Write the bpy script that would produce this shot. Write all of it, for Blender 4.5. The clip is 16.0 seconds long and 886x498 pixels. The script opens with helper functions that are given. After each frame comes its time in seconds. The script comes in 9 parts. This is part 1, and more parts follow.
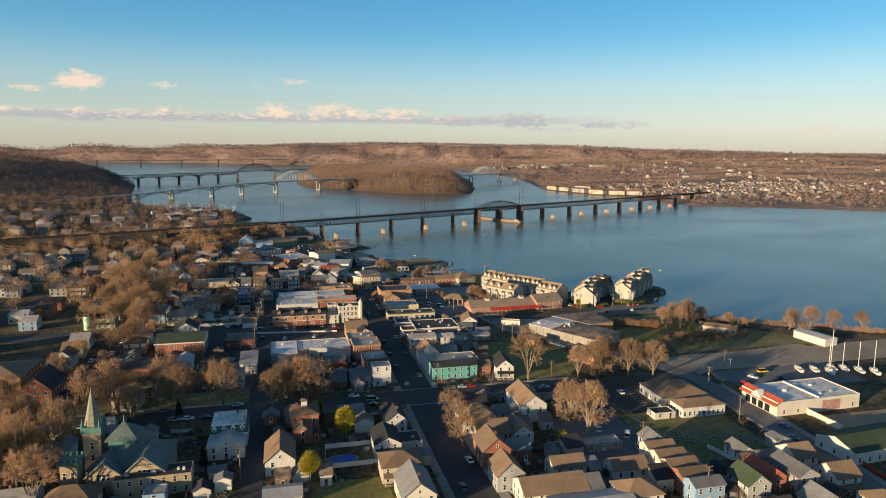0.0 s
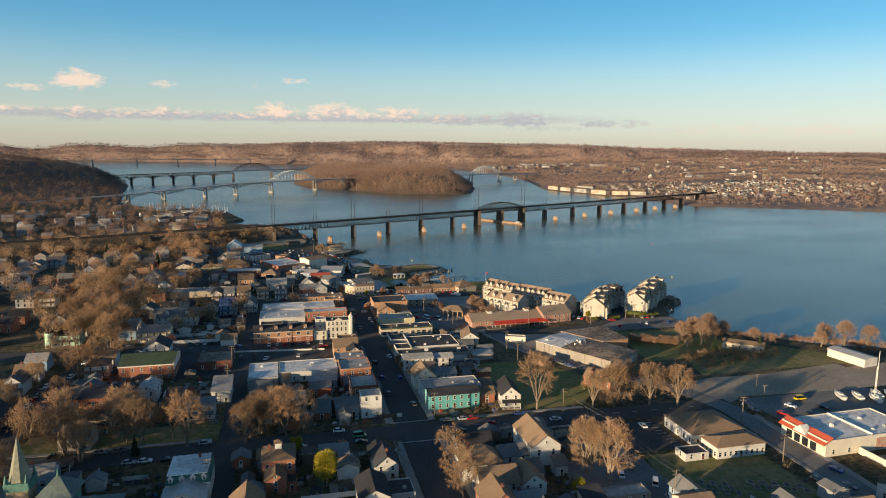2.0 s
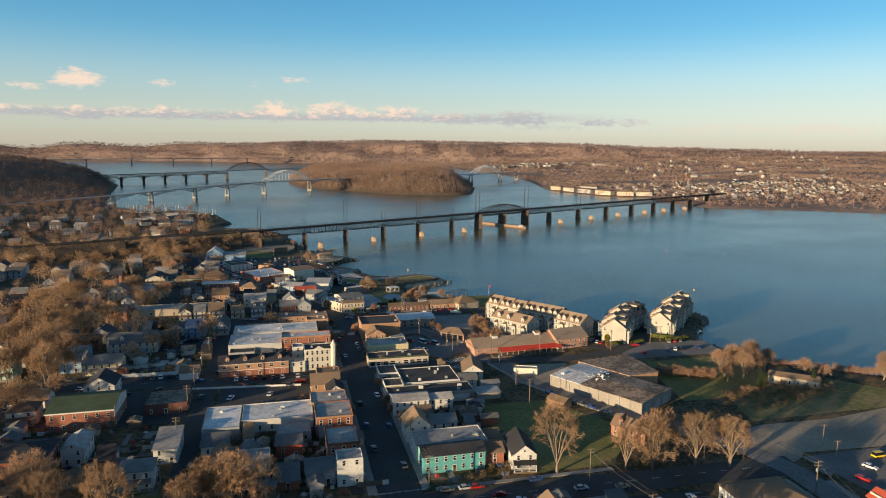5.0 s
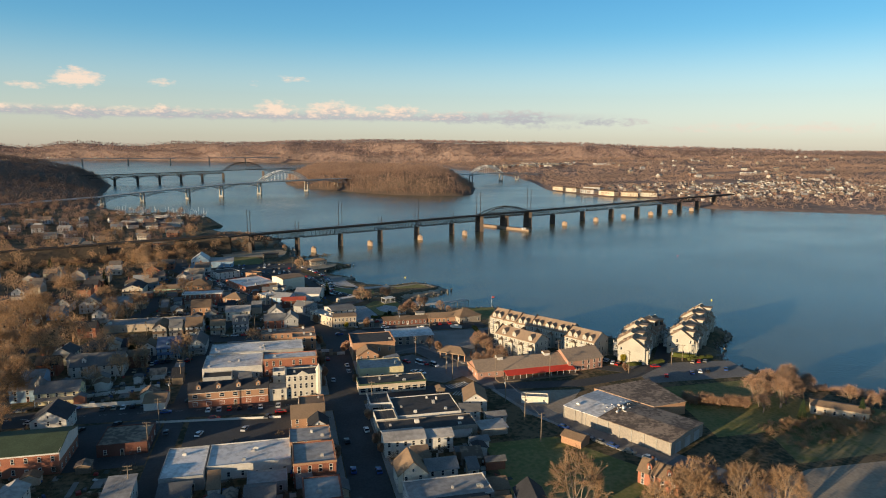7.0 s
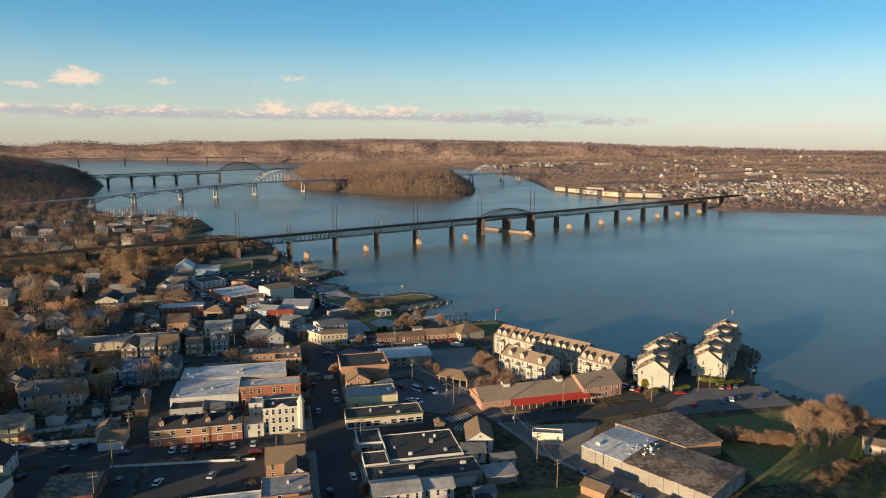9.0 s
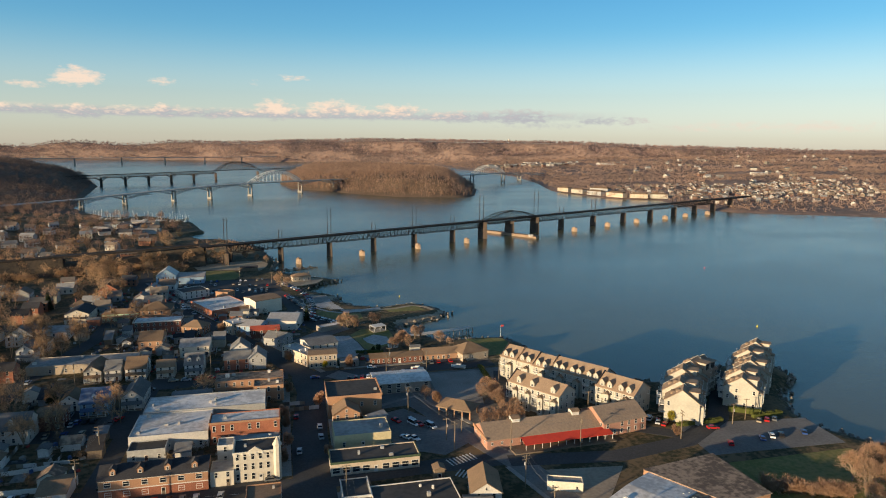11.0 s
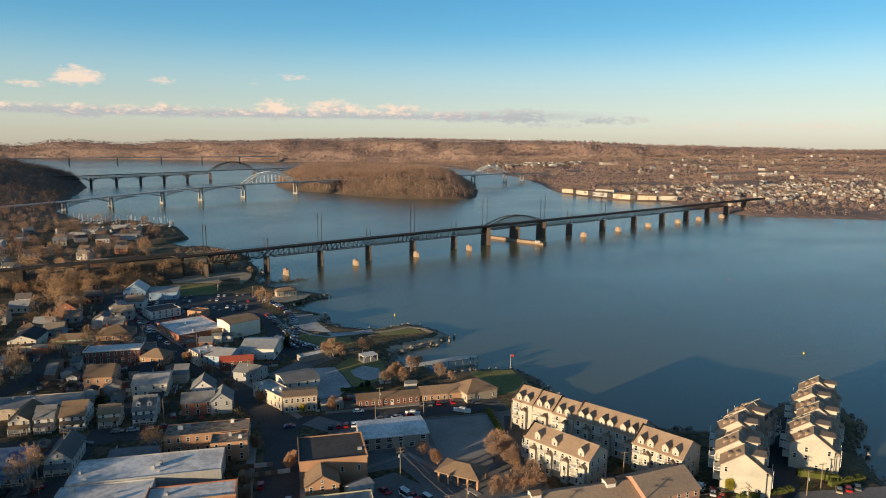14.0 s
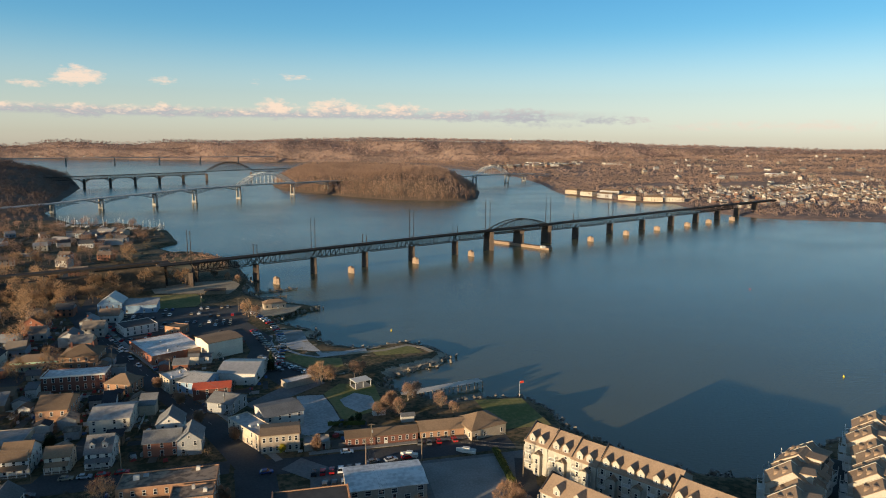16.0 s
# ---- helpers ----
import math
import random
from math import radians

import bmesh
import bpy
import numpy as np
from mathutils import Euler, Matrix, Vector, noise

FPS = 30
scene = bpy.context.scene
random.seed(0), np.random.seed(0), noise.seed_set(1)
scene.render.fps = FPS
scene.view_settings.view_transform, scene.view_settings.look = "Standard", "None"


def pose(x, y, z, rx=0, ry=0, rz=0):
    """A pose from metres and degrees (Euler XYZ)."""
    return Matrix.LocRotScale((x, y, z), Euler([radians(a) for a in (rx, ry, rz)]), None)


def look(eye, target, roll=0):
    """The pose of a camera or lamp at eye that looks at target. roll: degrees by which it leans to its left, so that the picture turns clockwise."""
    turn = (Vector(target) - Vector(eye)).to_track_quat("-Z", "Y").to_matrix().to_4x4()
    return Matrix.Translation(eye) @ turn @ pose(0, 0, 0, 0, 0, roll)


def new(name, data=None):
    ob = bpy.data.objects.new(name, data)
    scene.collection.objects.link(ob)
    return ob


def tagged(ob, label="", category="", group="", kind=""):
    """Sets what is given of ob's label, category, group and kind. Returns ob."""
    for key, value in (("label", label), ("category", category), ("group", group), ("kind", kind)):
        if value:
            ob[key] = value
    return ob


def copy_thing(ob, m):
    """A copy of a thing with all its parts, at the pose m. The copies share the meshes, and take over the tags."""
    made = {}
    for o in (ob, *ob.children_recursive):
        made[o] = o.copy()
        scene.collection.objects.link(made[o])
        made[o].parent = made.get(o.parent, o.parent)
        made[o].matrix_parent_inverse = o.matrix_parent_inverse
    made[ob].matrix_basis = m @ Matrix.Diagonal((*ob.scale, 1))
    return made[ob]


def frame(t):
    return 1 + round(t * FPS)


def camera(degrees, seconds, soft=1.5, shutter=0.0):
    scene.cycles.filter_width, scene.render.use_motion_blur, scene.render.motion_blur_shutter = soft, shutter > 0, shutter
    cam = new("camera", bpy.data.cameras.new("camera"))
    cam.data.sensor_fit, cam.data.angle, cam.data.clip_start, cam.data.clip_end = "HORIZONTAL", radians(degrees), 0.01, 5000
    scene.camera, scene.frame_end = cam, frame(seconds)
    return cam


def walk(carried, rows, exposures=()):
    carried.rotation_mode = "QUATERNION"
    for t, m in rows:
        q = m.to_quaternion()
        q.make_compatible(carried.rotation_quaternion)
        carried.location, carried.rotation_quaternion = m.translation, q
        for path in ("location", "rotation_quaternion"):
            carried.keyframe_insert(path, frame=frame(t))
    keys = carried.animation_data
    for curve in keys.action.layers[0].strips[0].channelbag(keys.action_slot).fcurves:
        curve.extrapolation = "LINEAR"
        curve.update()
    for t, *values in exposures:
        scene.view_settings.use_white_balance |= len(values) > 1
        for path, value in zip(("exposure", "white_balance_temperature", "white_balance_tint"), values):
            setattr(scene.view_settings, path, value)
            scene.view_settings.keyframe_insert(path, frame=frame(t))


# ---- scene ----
cam = camera(67.84, 16.0, soft=1.0)
PATH = [
    (0, look((2.22, -1.20, 107.39), (25.56, 94.86, 92.32), 0.40)),
    (1, look((6.72, 15.88, 107.47), (30.11, 111.92, 92.34), 0.40)),
    (2, look((11.19, 32.95, 107.57), (34.61, 128.97, 92.37), 0.40)),
    (3, look((15.63, 50.00, 107.66), (39.07, 146.00, 92.41), 0.40)),
    (4, look((20.02, 67.03, 107.77), (43.49, 163.02, 92.46), 0.40)),
    (5, look((24.39, 84.05, 107.88), (47.88, 180.03, 92.52), 0.40)),
    (6, look((28.71, 101.05, 108.00), (52.22, 197.02, 92.59), 0.40)),
    (7, look((33.01, 118.04, 108.13), (56.52, 214.00, 92.68), 0.40)),
    (8, look((37.26, 135.01, 108.26), (60.77, 230.97, 92.77), 0.40)),
    (9, look((41.48, 151.97, 108.40), (64.99, 247.92, 92.87), 0.40)),
    (10, look((45.67, 168.91, 108.54), (69.17, 264.85, 92.98), 0.40)),
    (11, look((49.82, 185.83, 108.70), (73.31, 281.78, 93.10), 0.40)),
    (12, look((53.93, 202.74, 108.86), (77.40, 298.69, 93.23), 0.40)),
    (13, look((58.01, 219.64, 109.02), (81.46, 315.58, 93.37), 0.40)),
    (14, look((62.05, 236.51, 109.20), (85.47, 332.46, 93.52), 0.40)),
    (15, look((66.06, 253.38, 109.38), (89.44, 349.33, 93.69), 0.40)),
    (16, look((70.03, 270.22, 109.56), (93.37, 366.18, 93.86), 0.40)),]
walk(cam, PATH, exposures=[(0.0, 0.87, 6700.0, 11.0), (16.0, 0.87, 6700.0, 11.0)])

# ---------------------------------------------------------------- light
SUN_DIR = Vector((-0.887, -0.463, 0.0)).normalized()   # towards the sun, level
SUN_ELEV = radians(7.2)
world = bpy.data.worlds.new("sky")
scene.world = world
world.use_nodes = True
wn, wl = world.node_tree.nodes, world.node_tree.links
wn.clear()
sky = wn.new("ShaderNodeTexSky")
sky.sky_type = 'NISHITA'
sky.sun_disc = False
sky.sun_elevation = SUN_ELEV
sky.sun_rotation = math.atan2(SUN_DIR.x, SUN_DIR.y)
sky.altitude = 100
sky.air_density = 0.95
sky.dust_density = 0.25
sky.ozone_density = 3.0
bg = wn.new("ShaderNodeBackground")
bg.inputs["Strength"].default_value = 0.15
wout = wn.new("ShaderNodeOutputWorld")
# thin evening clouds low over the horizon
tc = wn.new("ShaderNodeTexCoord")
sep = wn.new("ShaderNodeSeparateXYZ")
wl.new(tc.outputs["Generated"], sep.inputs[0])


def sky_noise(scale, detail, off):
    mp = wn.new("ShaderNodeMapping")
    mp.inputs["Scale"].default_value = scale
    mp.inputs["Location"].default_value = off
    nz = wn.new("ShaderNodeTexNoise")
    nz.inputs["Scale"].default_value = 1.0
    nz.inputs["Detail"].default_value = detail
    nz.inputs["Roughness"].default_value = 0.6
    wl.new(tc.outputs["Generated"], mp.inputs["Vector"])
    wl.new(mp.outputs[0], nz.inputs["Vector"])
    return nz.outputs["Fac"]


def sky_range(src, a, b, lo=0.0, hi=1.0):
    mr = wn.new("ShaderNodeMapRange")
    mr.interpolation_type = 'SMOOTHSTEP'
    for key, v in (("From Min", a), ("From Max", b), ("To Min", lo), ("To Max", hi)):
        mr.inputs[key].default_value = v
    wl.new(src, mr.inputs["Value"])
    return mr.outputs[0]


def sky_math(op, a, b):
    q = wn.new("ShaderNodeMath")
    q.operation = op
    q.use_clamp = op not in ('ADD', 'SUBTRACT')
    for i, v in enumerate((a, b)):
        if isinstance(v, float):
            q.inputs[i].default_value = v
        else:
            wl.new(v, q.inputs[i])
    return q.outputs[0]


def wide_math(op, a, b):
    q = wn.new("ShaderNodeMath")
    q.operation = op
    wl.new(a, q.inputs[0])
    wl.new(b, q.inputs[1])
    return q.outputs[0]


up = sep.outputs["Z"]
turn = wide_math('ARCTAN2', sep.outputs["X"], sep.outputs["Y"])
# a bank of heaped clouds with level grey bases and sunlit tops, thinning out to the east, and a few loose puffs above it:
# azimuth and height in radians, half width, half height, density
CLOUDS = ((-0.26, 0.0844, 0.031, 0.0138, 1.0), (-0.315, 0.0724, 0.026, 0.0054, 0.6), (-0.156, 0.0828, 0.02, 0.0068, 0.65), (0.016, 0.0934, 0.03, 0.0051, 0.5), (-0.036, 0.0856, 0.01, 0.005, 0.4),
          (-0.339, 0.0417, 0.016, 0.0072, 0.8), (-0.253, 0.0409, 0.05, 0.0104, 0.9), (-0.203, 0.0416, 0.035, 0.0087, 0.7), (-0.152, 0.0437, 0.025, 0.0099, 1.0), (-0.076, 0.0416, 0.068, 0.0082, 0.8),
          (-0.007, 0.0485, 0.03, 0.0145, 1.0), (0.051, 0.0439, 0.061, 0.0095, 0.8), (0.081, 0.05, 0.039, 0.0147, 1.0), (0.133, 0.0425, 0.052, 0.0085, 0.8), (0.175, 0.0487, 0.044, 0.0107, 0.95),
          (0.272, 0.042, 0.089, 0.0096, 0.95), (0.355, 0.0415, 0.062, 0.0117, 0.95), (0.482, 0.0358, 0.061, 0.0073, 0.8))
VEILS = ((0.389, 0.0293, 0.061, 0.0053, 0.5), (0.616, 0.0283, 0.09, 0.007, 0.5), (0.75, 0.0265, 0.09, 0.0075, 0.55))


def sky_fma(src, k, c):
    q = wn.new("ShaderNodeMath")
    q.operation = 'MULTIPLY_ADD'
    wl.new(src, q.inputs[0])
    for i, v in ((1, k), (2, c)):
        if isinstance(v, float):
            q.inputs[i].default_value = v
        else:
            wl.new(v, q.inputs[i])
    return q.outputs[0]


def heaps(spots):
    """The densest of several soft oval heaps at each point of the sky."""
    best = None
    for az, el, hw, hh, dense in spots:
        u, v = sky_fma(turn, 1.0 / hw, -az / hw), sky_fma(up, 1.0 / hh, -el / hh)
        e = sky_fma(u, u, sky_fma(v, v, 0.0))
        f = sky_fma(e, -0.6 * dense, dense)
        best = f if best is None else wide_math('MAXIMUM', best, f)
    return best


n1 = sky_noise((34, 34, 90), 6, (3.1, 0.4, 0.2))
n2 = sky_noise((95, 95, 210), 5, (8.3, 2.2, 5.0))
rag = sky_math('ADD', sky_math('MULTIPLY', n1, 0.75), sky_math('MULTIPLY', n2, 0.65))
puffy = sky_fma(rag, 2.0, -1.4)
c1 = sky_range(wide_math('ADD', heaps(CLOUDS), puffy), 0.28, 1.05)
c2 = sky_range(wide_math('ADD', heaps(VEILS), puffy), 0.1, 0.9, 0.0, 0.6)
thin = sky_math('MULTIPLY', sky_math('MULTIPLY', sky_range(up, 0.034, 0.039), sky_range(up, 0.052, 0.042)), sky_math('MULTIPLY', sky_range(turn, 0.55, 0.3), sky_range(rag, 0.45, 0.75, 0.15, 0.9)))
cl = sky_math('MAXIMUM', sky_math('MAXIMUM', c1, c2), thin)
lit = wide_math('ADD', up, sky_fma(rag, 0.06, -0.042))
shade = sky_math('MAXIMUM', sky_math('MULTIPLY', sky_range(lit, 0.038, 0.056), sky_range(turn, 0.34, 0.22, 0.25, 1.0)), sky_range(turn, 0.46, 0.62, 0.0, 0.75))
tone = wn.new("ShaderNodeMix")
tone.data_type = 'RGBA'
tone.inputs[6].default_value = (1.6, 1.62, 1.85, 1)
tone.inputs[7].default_value = (3.7, 2.85, 2.25, 1)
wl.new(shade, tone.inputs[0])
over = wn.new("ShaderNodeMix")
over.data_type = 'RGBA'
wl.new(sky_math('MULTIPLY', cl, 0.85), over.inputs[0])
calm = wn.new("ShaderNodeHueSaturation")
wl.new(wide_math('MULTIPLY', sky_range(up, 0.015, 0.17, 0.46, 1.22), wide_math('MULTIPLY', sky_range(up, 0.2, 0.5, 1.0, 0.72), sky_range(up, 0.5, 0.8, 1.0, 1.4))), calm.inputs["Saturation"])
# low in the sky the light dims away from the sun
side = sky_fma(sep.outputs["X"], SUN_DIR.x, sky_fma(sep.outputs["Y"], SUN_DIR.y, 0.0))
dim = sky_math('MULTIPLY', sky_math('MAXIMUM', sky_range(side, -1.0, -0.1, 0.78, 1.0), sky_range(up, 0.2, 0.5, 0.5, 1.0)), sky_range(up, 0.42, 0.9, 1.0, 0.34))
wl.new(sky_math('MULTIPLY', sky_range(up, 0.0, 0.14, 0.82, 0.86), dim), calm.inputs["Value"])
calm.inputs["Hue"].default_value = 0.497
wl.new(sky.outputs[0], calm.inputs["Color"])
wl.new(calm.outputs[0], over.inputs[6])
wl.new(tone.outputs[2], over.inputs[7])
wl.new(over.outputs[2], bg.inputs["Color"])
wl.new(bg.outputs[0], wout.inputs["Surface"])

sun_data = bpy.data.lights.new("sun", 'SUN')
sun_data.energy = 4.4
sun_data.angle = radians(0.5)
sun_data.color = (1.0, 0.78, 0.49)
sun = new("sun", sun_data)
to_sun = Vector((SUN_DIR.x * math.cos(SUN_ELEV), SUN_DIR.y * math.cos(SUN_ELEV), math.sin(SUN_ELEV)))
sun.matrix_world = Matrix.Translation((-60, -40, 260)) @ to_sun.to_track_quat("Z", "Y").to_matrix().to_4x4()

GZ = 3.0      # level of the town's ground above the river

# ---------------------------------------------------------------- materials
MATS = {}


def mat(name, col, col2=None, rough=0.85, big=0.05, fine=1.2, mix=0.5, metal=0.0, bump=0.0, vary=0.0, stretch=None, spec=0.35):
    """A weathered surface: two colours blended by noise at a large and a fine scale, in metres."""
    m = bpy.data.materials.new(name)
    m.use_nodes = True
    n, l = m.node_tree.nodes, m.node_tree.links
    bs = n["Principled BSDF"]
    bs.inputs["Roughness"].default_value = rough
    bs.inputs["Metallic"].default_value = metal
    bs.inputs["Specular IOR Level"].default_value = spec
    col2 = col2 or tuple(c * 0.62 for c in col)
    geo = n.new("ShaderNodeNewGeometry")
    src = geo.outputs["Position"]
    if stretch:
        mp = n.new("ShaderNodeMapping")
        mp.inputs["Scale"].default_value = stretch
        l.new(src, mp.inputs["Vector"])
        src = mp.outputs[0]
    a = n.new("ShaderNodeTexNoise")
    a.inputs["Scale"].default_value = big
    a.inputs["Detail"].default_value = 3
    b = n.new("ShaderNodeTexNoise")
    b.inputs["Scale"].default_value = fine
    b.inputs["Detail"].default_value = 4
    l.new(src, a.inputs["Vector"])
    l.new(src, b.inputs["Vector"])
    add = n.new("ShaderNodeMath")
    add.operation = 'ADD'
    l.new(a.outputs["Fac"], add.inputs[0])
    l.new(b.outputs["Fac"], add.inputs[1])
    rng = n.new("ShaderNodeMapRange")
    rng.inputs["From Min"].default_value = 0.78
    rng.inputs["From Max"].default_value = 1.22
    rng.inputs["To Min"].default_value = 0.5 - mix
    rng.inputs["To Max"].default_value = 0.5 + mix
    l.new(add.outputs[0], rng.inputs["Value"])
    mx = n.new("ShaderNodeMix")
    mx.data_type = 'RGBA'
    mx.inputs[6].default_value = (*col, 1)
    mx.inputs[7].default_value = (*col2, 1)
    l.new(rng.outputs[0], mx.inputs[0])
    out = mx.outputs[2]
    if vary:
        oi = n.new("ShaderNodeObjectInfo")
        vr = n.new("ShaderNodeMapRange")
        vr.inputs["To Min"].default_value = 1 - vary
        vr.inputs["To Max"].default_value = 1 + vary
        l.new(oi.outputs["Random"], vr.inputs["Value"])
        hs = n.new("ShaderNodeHueSaturation")
        l.new(out, hs.inputs["Color"])
        l.new(vr.outputs[0], hs.inputs["Value"])
        out = hs.outputs[0]
    l.new(out, bs.inputs["Base Color"])
    if bump:
        bp = n.new("ShaderNodeBump")
        bp.inputs["Strength"].default_value = 0.6
        bp.inputs["Distance"].default_value = bump
        l.new(b.outputs["Fac"], bp.inputs["Height"])
        l.new(bp.outputs[0], bs.inputs["Normal"])
    MATS[name] = m
    return m


asphalt = mat("asphalt", (0.05, 0.0495, 0.05), (0.076, 0.075, 0.0745), 0.9, 0.06, 1.5)
lot_grey = mat("worn_asphalt", (0.145, 0.137, 0.13), (0.215, 0.203, 0.19), 0.92, 0.08, 1.1)
concrete = mat("concrete", (0.34, 0.32, 0.29), (0.24, 0.225, 0.2), 0.9, 0.1, 1.6)
gravel = mat("gravel", (0.4, 0.32, 0.235), (0.27, 0.215, 0.16), 0.95, 0.05, 0.9, bump=0.1)
grass = mat("winter_grass", (0.13, 0.135, 0.04), (0.25, 0.195, 0.09), 0.95, 0.04, 0.5, mix=0.8, bump=0.15)
lawn = mat("lawn", (0.15, 0.155, 0.042), (0.25, 0.205, 0.075), 0.95, 0.05, 0.6, mix=0.8, bump=0.1)
yard = mat("yard_ground", (0.038, 0.038, 0.014), (0.17, 0.115, 0.06), 0.95, 0.07, 0.55, mix=0.8, bump=0.15)
rock = mat("riprap", (0.3, 0.26, 0.21), (0.14, 0.12, 0.1), 0.9, 0.3, 1.1, bump=0.4)
rim_stone = mat("pale_gravel_bank", (0.4, 0.34, 0.25), (0.24, 0.2, 0.15), 0.95, 0.15, 1.2, bump=0.2)
sand = mat("sand", (0.42, 0.35, 0.25), (0.28, 0.23, 0.17), 0.95, 0.1, 0.8)
woodfloor = mat("leaf_litter", (0.17, 0.115, 0.078), (0.1, 0.07, 0.05), 0.95, 0.012, 0.12, bump=0.8)
canopy = mat("bare_canopy", (0.4, 0.27, 0.2), (0.21, 0.148, 0.115), 0.95, 0.006, 0.07, mix=0.8, bump=1.6)
# ridge crowns: brown shifted towards blue, distance haze mixed into the colour
twig_ridge_haze = mat("hazy_ridge_crowns", (0.42, 0.295, 0.26), (0.23, 0.165, 0.152), 0.95, 0.005, 0.04, mix=0.9, spec=0.1)
# hillside twigs: the slope's shade is put into this darker colour
twig_shade = mat("shaded_hill_twigs", (0.2, 0.14, 0.115), (0.11, 0.082, 0.073), 0.95, 0.004, 0.06, spec=0.1)
bank_floor = mat("bank_ground", (0.27, 0.185, 0.148), (0.16, 0.115, 0.098), 0.95, 0.006, 0.06, mix=0.9, bump=0.8)
field = mat("dry_field", (0.26, 0.19, 0.1), (0.14, 0.12, 0.055), 0.95, 0.008, 0.05)

white = mat("white_siding", (0.62, 0.59, 0.54), (0.48, 0.457, 0.415), 0.7, 0.2, 1.5, vary=0.12)
condo = mat("cream_white_siding", (0.44, 0.41, 0.34), (0.36, 0.335, 0.28), 0.7, 0.2, 1.5)
cream = mat("cream_siding", (0.66, 0.6, 0.49), (0.56, 0.505, 0.41), 0.7, 0.2, 1.5, vary=0.12)
yellow = mat("yellow_siding", (0.58, 0.5, 0.3), (0.48, 0.41, 0.25), 0.7, 0.2, 1.5)
blue = mat("blue_siding", (0.26, 0.38, 0.5), (0.2, 0.3, 0.4), 0.7, 0.2, 1.5)
greysid = mat("grey_siding", (0.36, 0.36, 0.35), (0.27, 0.27, 0.265), 0.75, 0.2, 1.5, vary=0.2)
beige = mat("beige_siding", (0.5, 0.41, 0.31), (0.4, 0.325, 0.245), 0.75, 0.2, 1.4, vary=0.15)
teal = mat("teal_siding", (0.13, 0.4, 0.38), (0.1, 0.33, 0.31), 0.65, 0.2, 1.3)
mint = mat("mint_siding", (0.4, 0.6, 0.45), (0.32, 0.5, 0.38), 0.7, 0.2, 1.3)
brick = mat("brick", (0.36, 0.14, 0.082), (0.25, 0.095, 0.06), 0.88, 0.15, 3.0, vary=0.15)
brick_dark = mat("dark_brick", (0.2, 0.08, 0.055), (0.13, 0.055, 0.04), 0.88, 0.15, 3.0, vary=0.15)
brick_tan = mat("tan_brick", (0.42, 0.24, 0.14), (0.32, 0.175, 0.105), 0.88, 0.15, 3.0)
stone = mat("granite", (0.42, 0.32, 0.2), (0.29, 0.22, 0.145), 0.9, 0.3, 2.2, bump=0.05)
block = mat("painted_block", (0.33, 0.29, 0.24), (0.24, 0.21, 0.18), 0.88, 0.1, 1.5)

sh_brown = mat("brown_shingle", (0.235, 0.16, 0.105), (0.175, 0.118, 0.078), 0.92, 0.2, 2.0, vary=0.2, spec=0.2)
sh_grey = mat("grey_shingle", (0.2, 0.198, 0.195), (0.14, 0.138, 0.136), 0.92, 0.2, 2.0, vary=0.25, spec=0.2)
sh_dark = mat("dark_shingle", (0.05, 0.05, 0.055), (0.033, 0.033, 0.037), 0.9, 0.2, 2.0, vary=0.25, spec=0.2)
sh_tan = mat("tan_shingle", (0.29, 0.195, 0.125), (0.22, 0.15, 0.097), 0.92, 0.2, 2.0, vary=0.08, spec=0.2)
sh_green = mat("green_shingle", (0.07, 0.1, 0.06), (0.05, 0.07, 0.042), 0.92, 0.2, 2.0, spec=0.2)
slate = mat("verdigris_slate", (0.15, 0.19, 0.175), (0.09, 0.125, 0.12), 0.8, 0.2, 1.8)
copper = mat("verdigris_copper", (0.095, 0.225, 0.18), (0.06, 0.14, 0.118), 0.7, 0.3, 1.5)
membrane = mat("white_membrane", (0.8, 0.76, 0.72), (0.52, 0.485, 0.455), 0.7, 0.09, 0.6, mix=0.75, vary=0.08)
membrane_grey = mat("grey_membrane", (0.42, 0.39, 0.36), (0.25, 0.232, 0.215), 0.75, 0.09, 0.6, vary=0.15)
tar = mat("tar_roof", (0.045, 0.043, 0.043), (0.075, 0.07, 0.066), 0.88, 0.08, 0.6)
rust_roof = mat("stained_roof", (0.34, 0.25, 0.18), (0.13, 0.095, 0.072), 0.9, 0.1, 0.6, mix=0.95)
red_roof = mat("red_metal", (0.5, 0.1, 0.05), (0.4, 0.08, 0.045), 0.55, 0.2, 1.2)
awning_red = mat("red_awning", (0.62, 0.06, 0.03), (0.52, 0.05, 0.03), 0.7, 0.2, 1.0)
metal_roof = mat("metal_roof", (0.52, 0.49, 0.46), (0.4, 0.38, 0.355), 0.45, 0.1, 0.8, metal=0.3)
trim = mat("white_trim", (0.68, 0.65, 0.59), (0.58, 0.555, 0.5), 0.6, 0.3, 2.0)
wood = mat("weathered_wood", (0.2, 0.15, 0.105), (0.13, 0.1, 0.07), 0.85, 0.2, 2.0)
pole_wood = mat("pole_wood", (0.22, 0.17, 0.12), (0.15, 0.115, 0.08), 0.85, 0.3, 2.0)
steel = mat("dark_steel", (0.03, 0.026, 0.023), (0.055, 0.042, 0.034), 0.8, 0.1, 0.7, spec=0.15)
steel_grey = mat("grey_steel", (0.36, 0.37, 0.37), (0.27, 0.275, 0.27), 0.6, 0.05, 0.4)
pier_stone = mat("pier_stone", (0.09, 0.066, 0.052), (0.055, 0.042, 0.035), 0.9, 0.15, 0.9)
old_stone = mat("old_pier_stone", (0.34, 0.245, 0.17), (0.22, 0.16, 0.118), 0.9, 0.25, 0.9, bump=0.2)
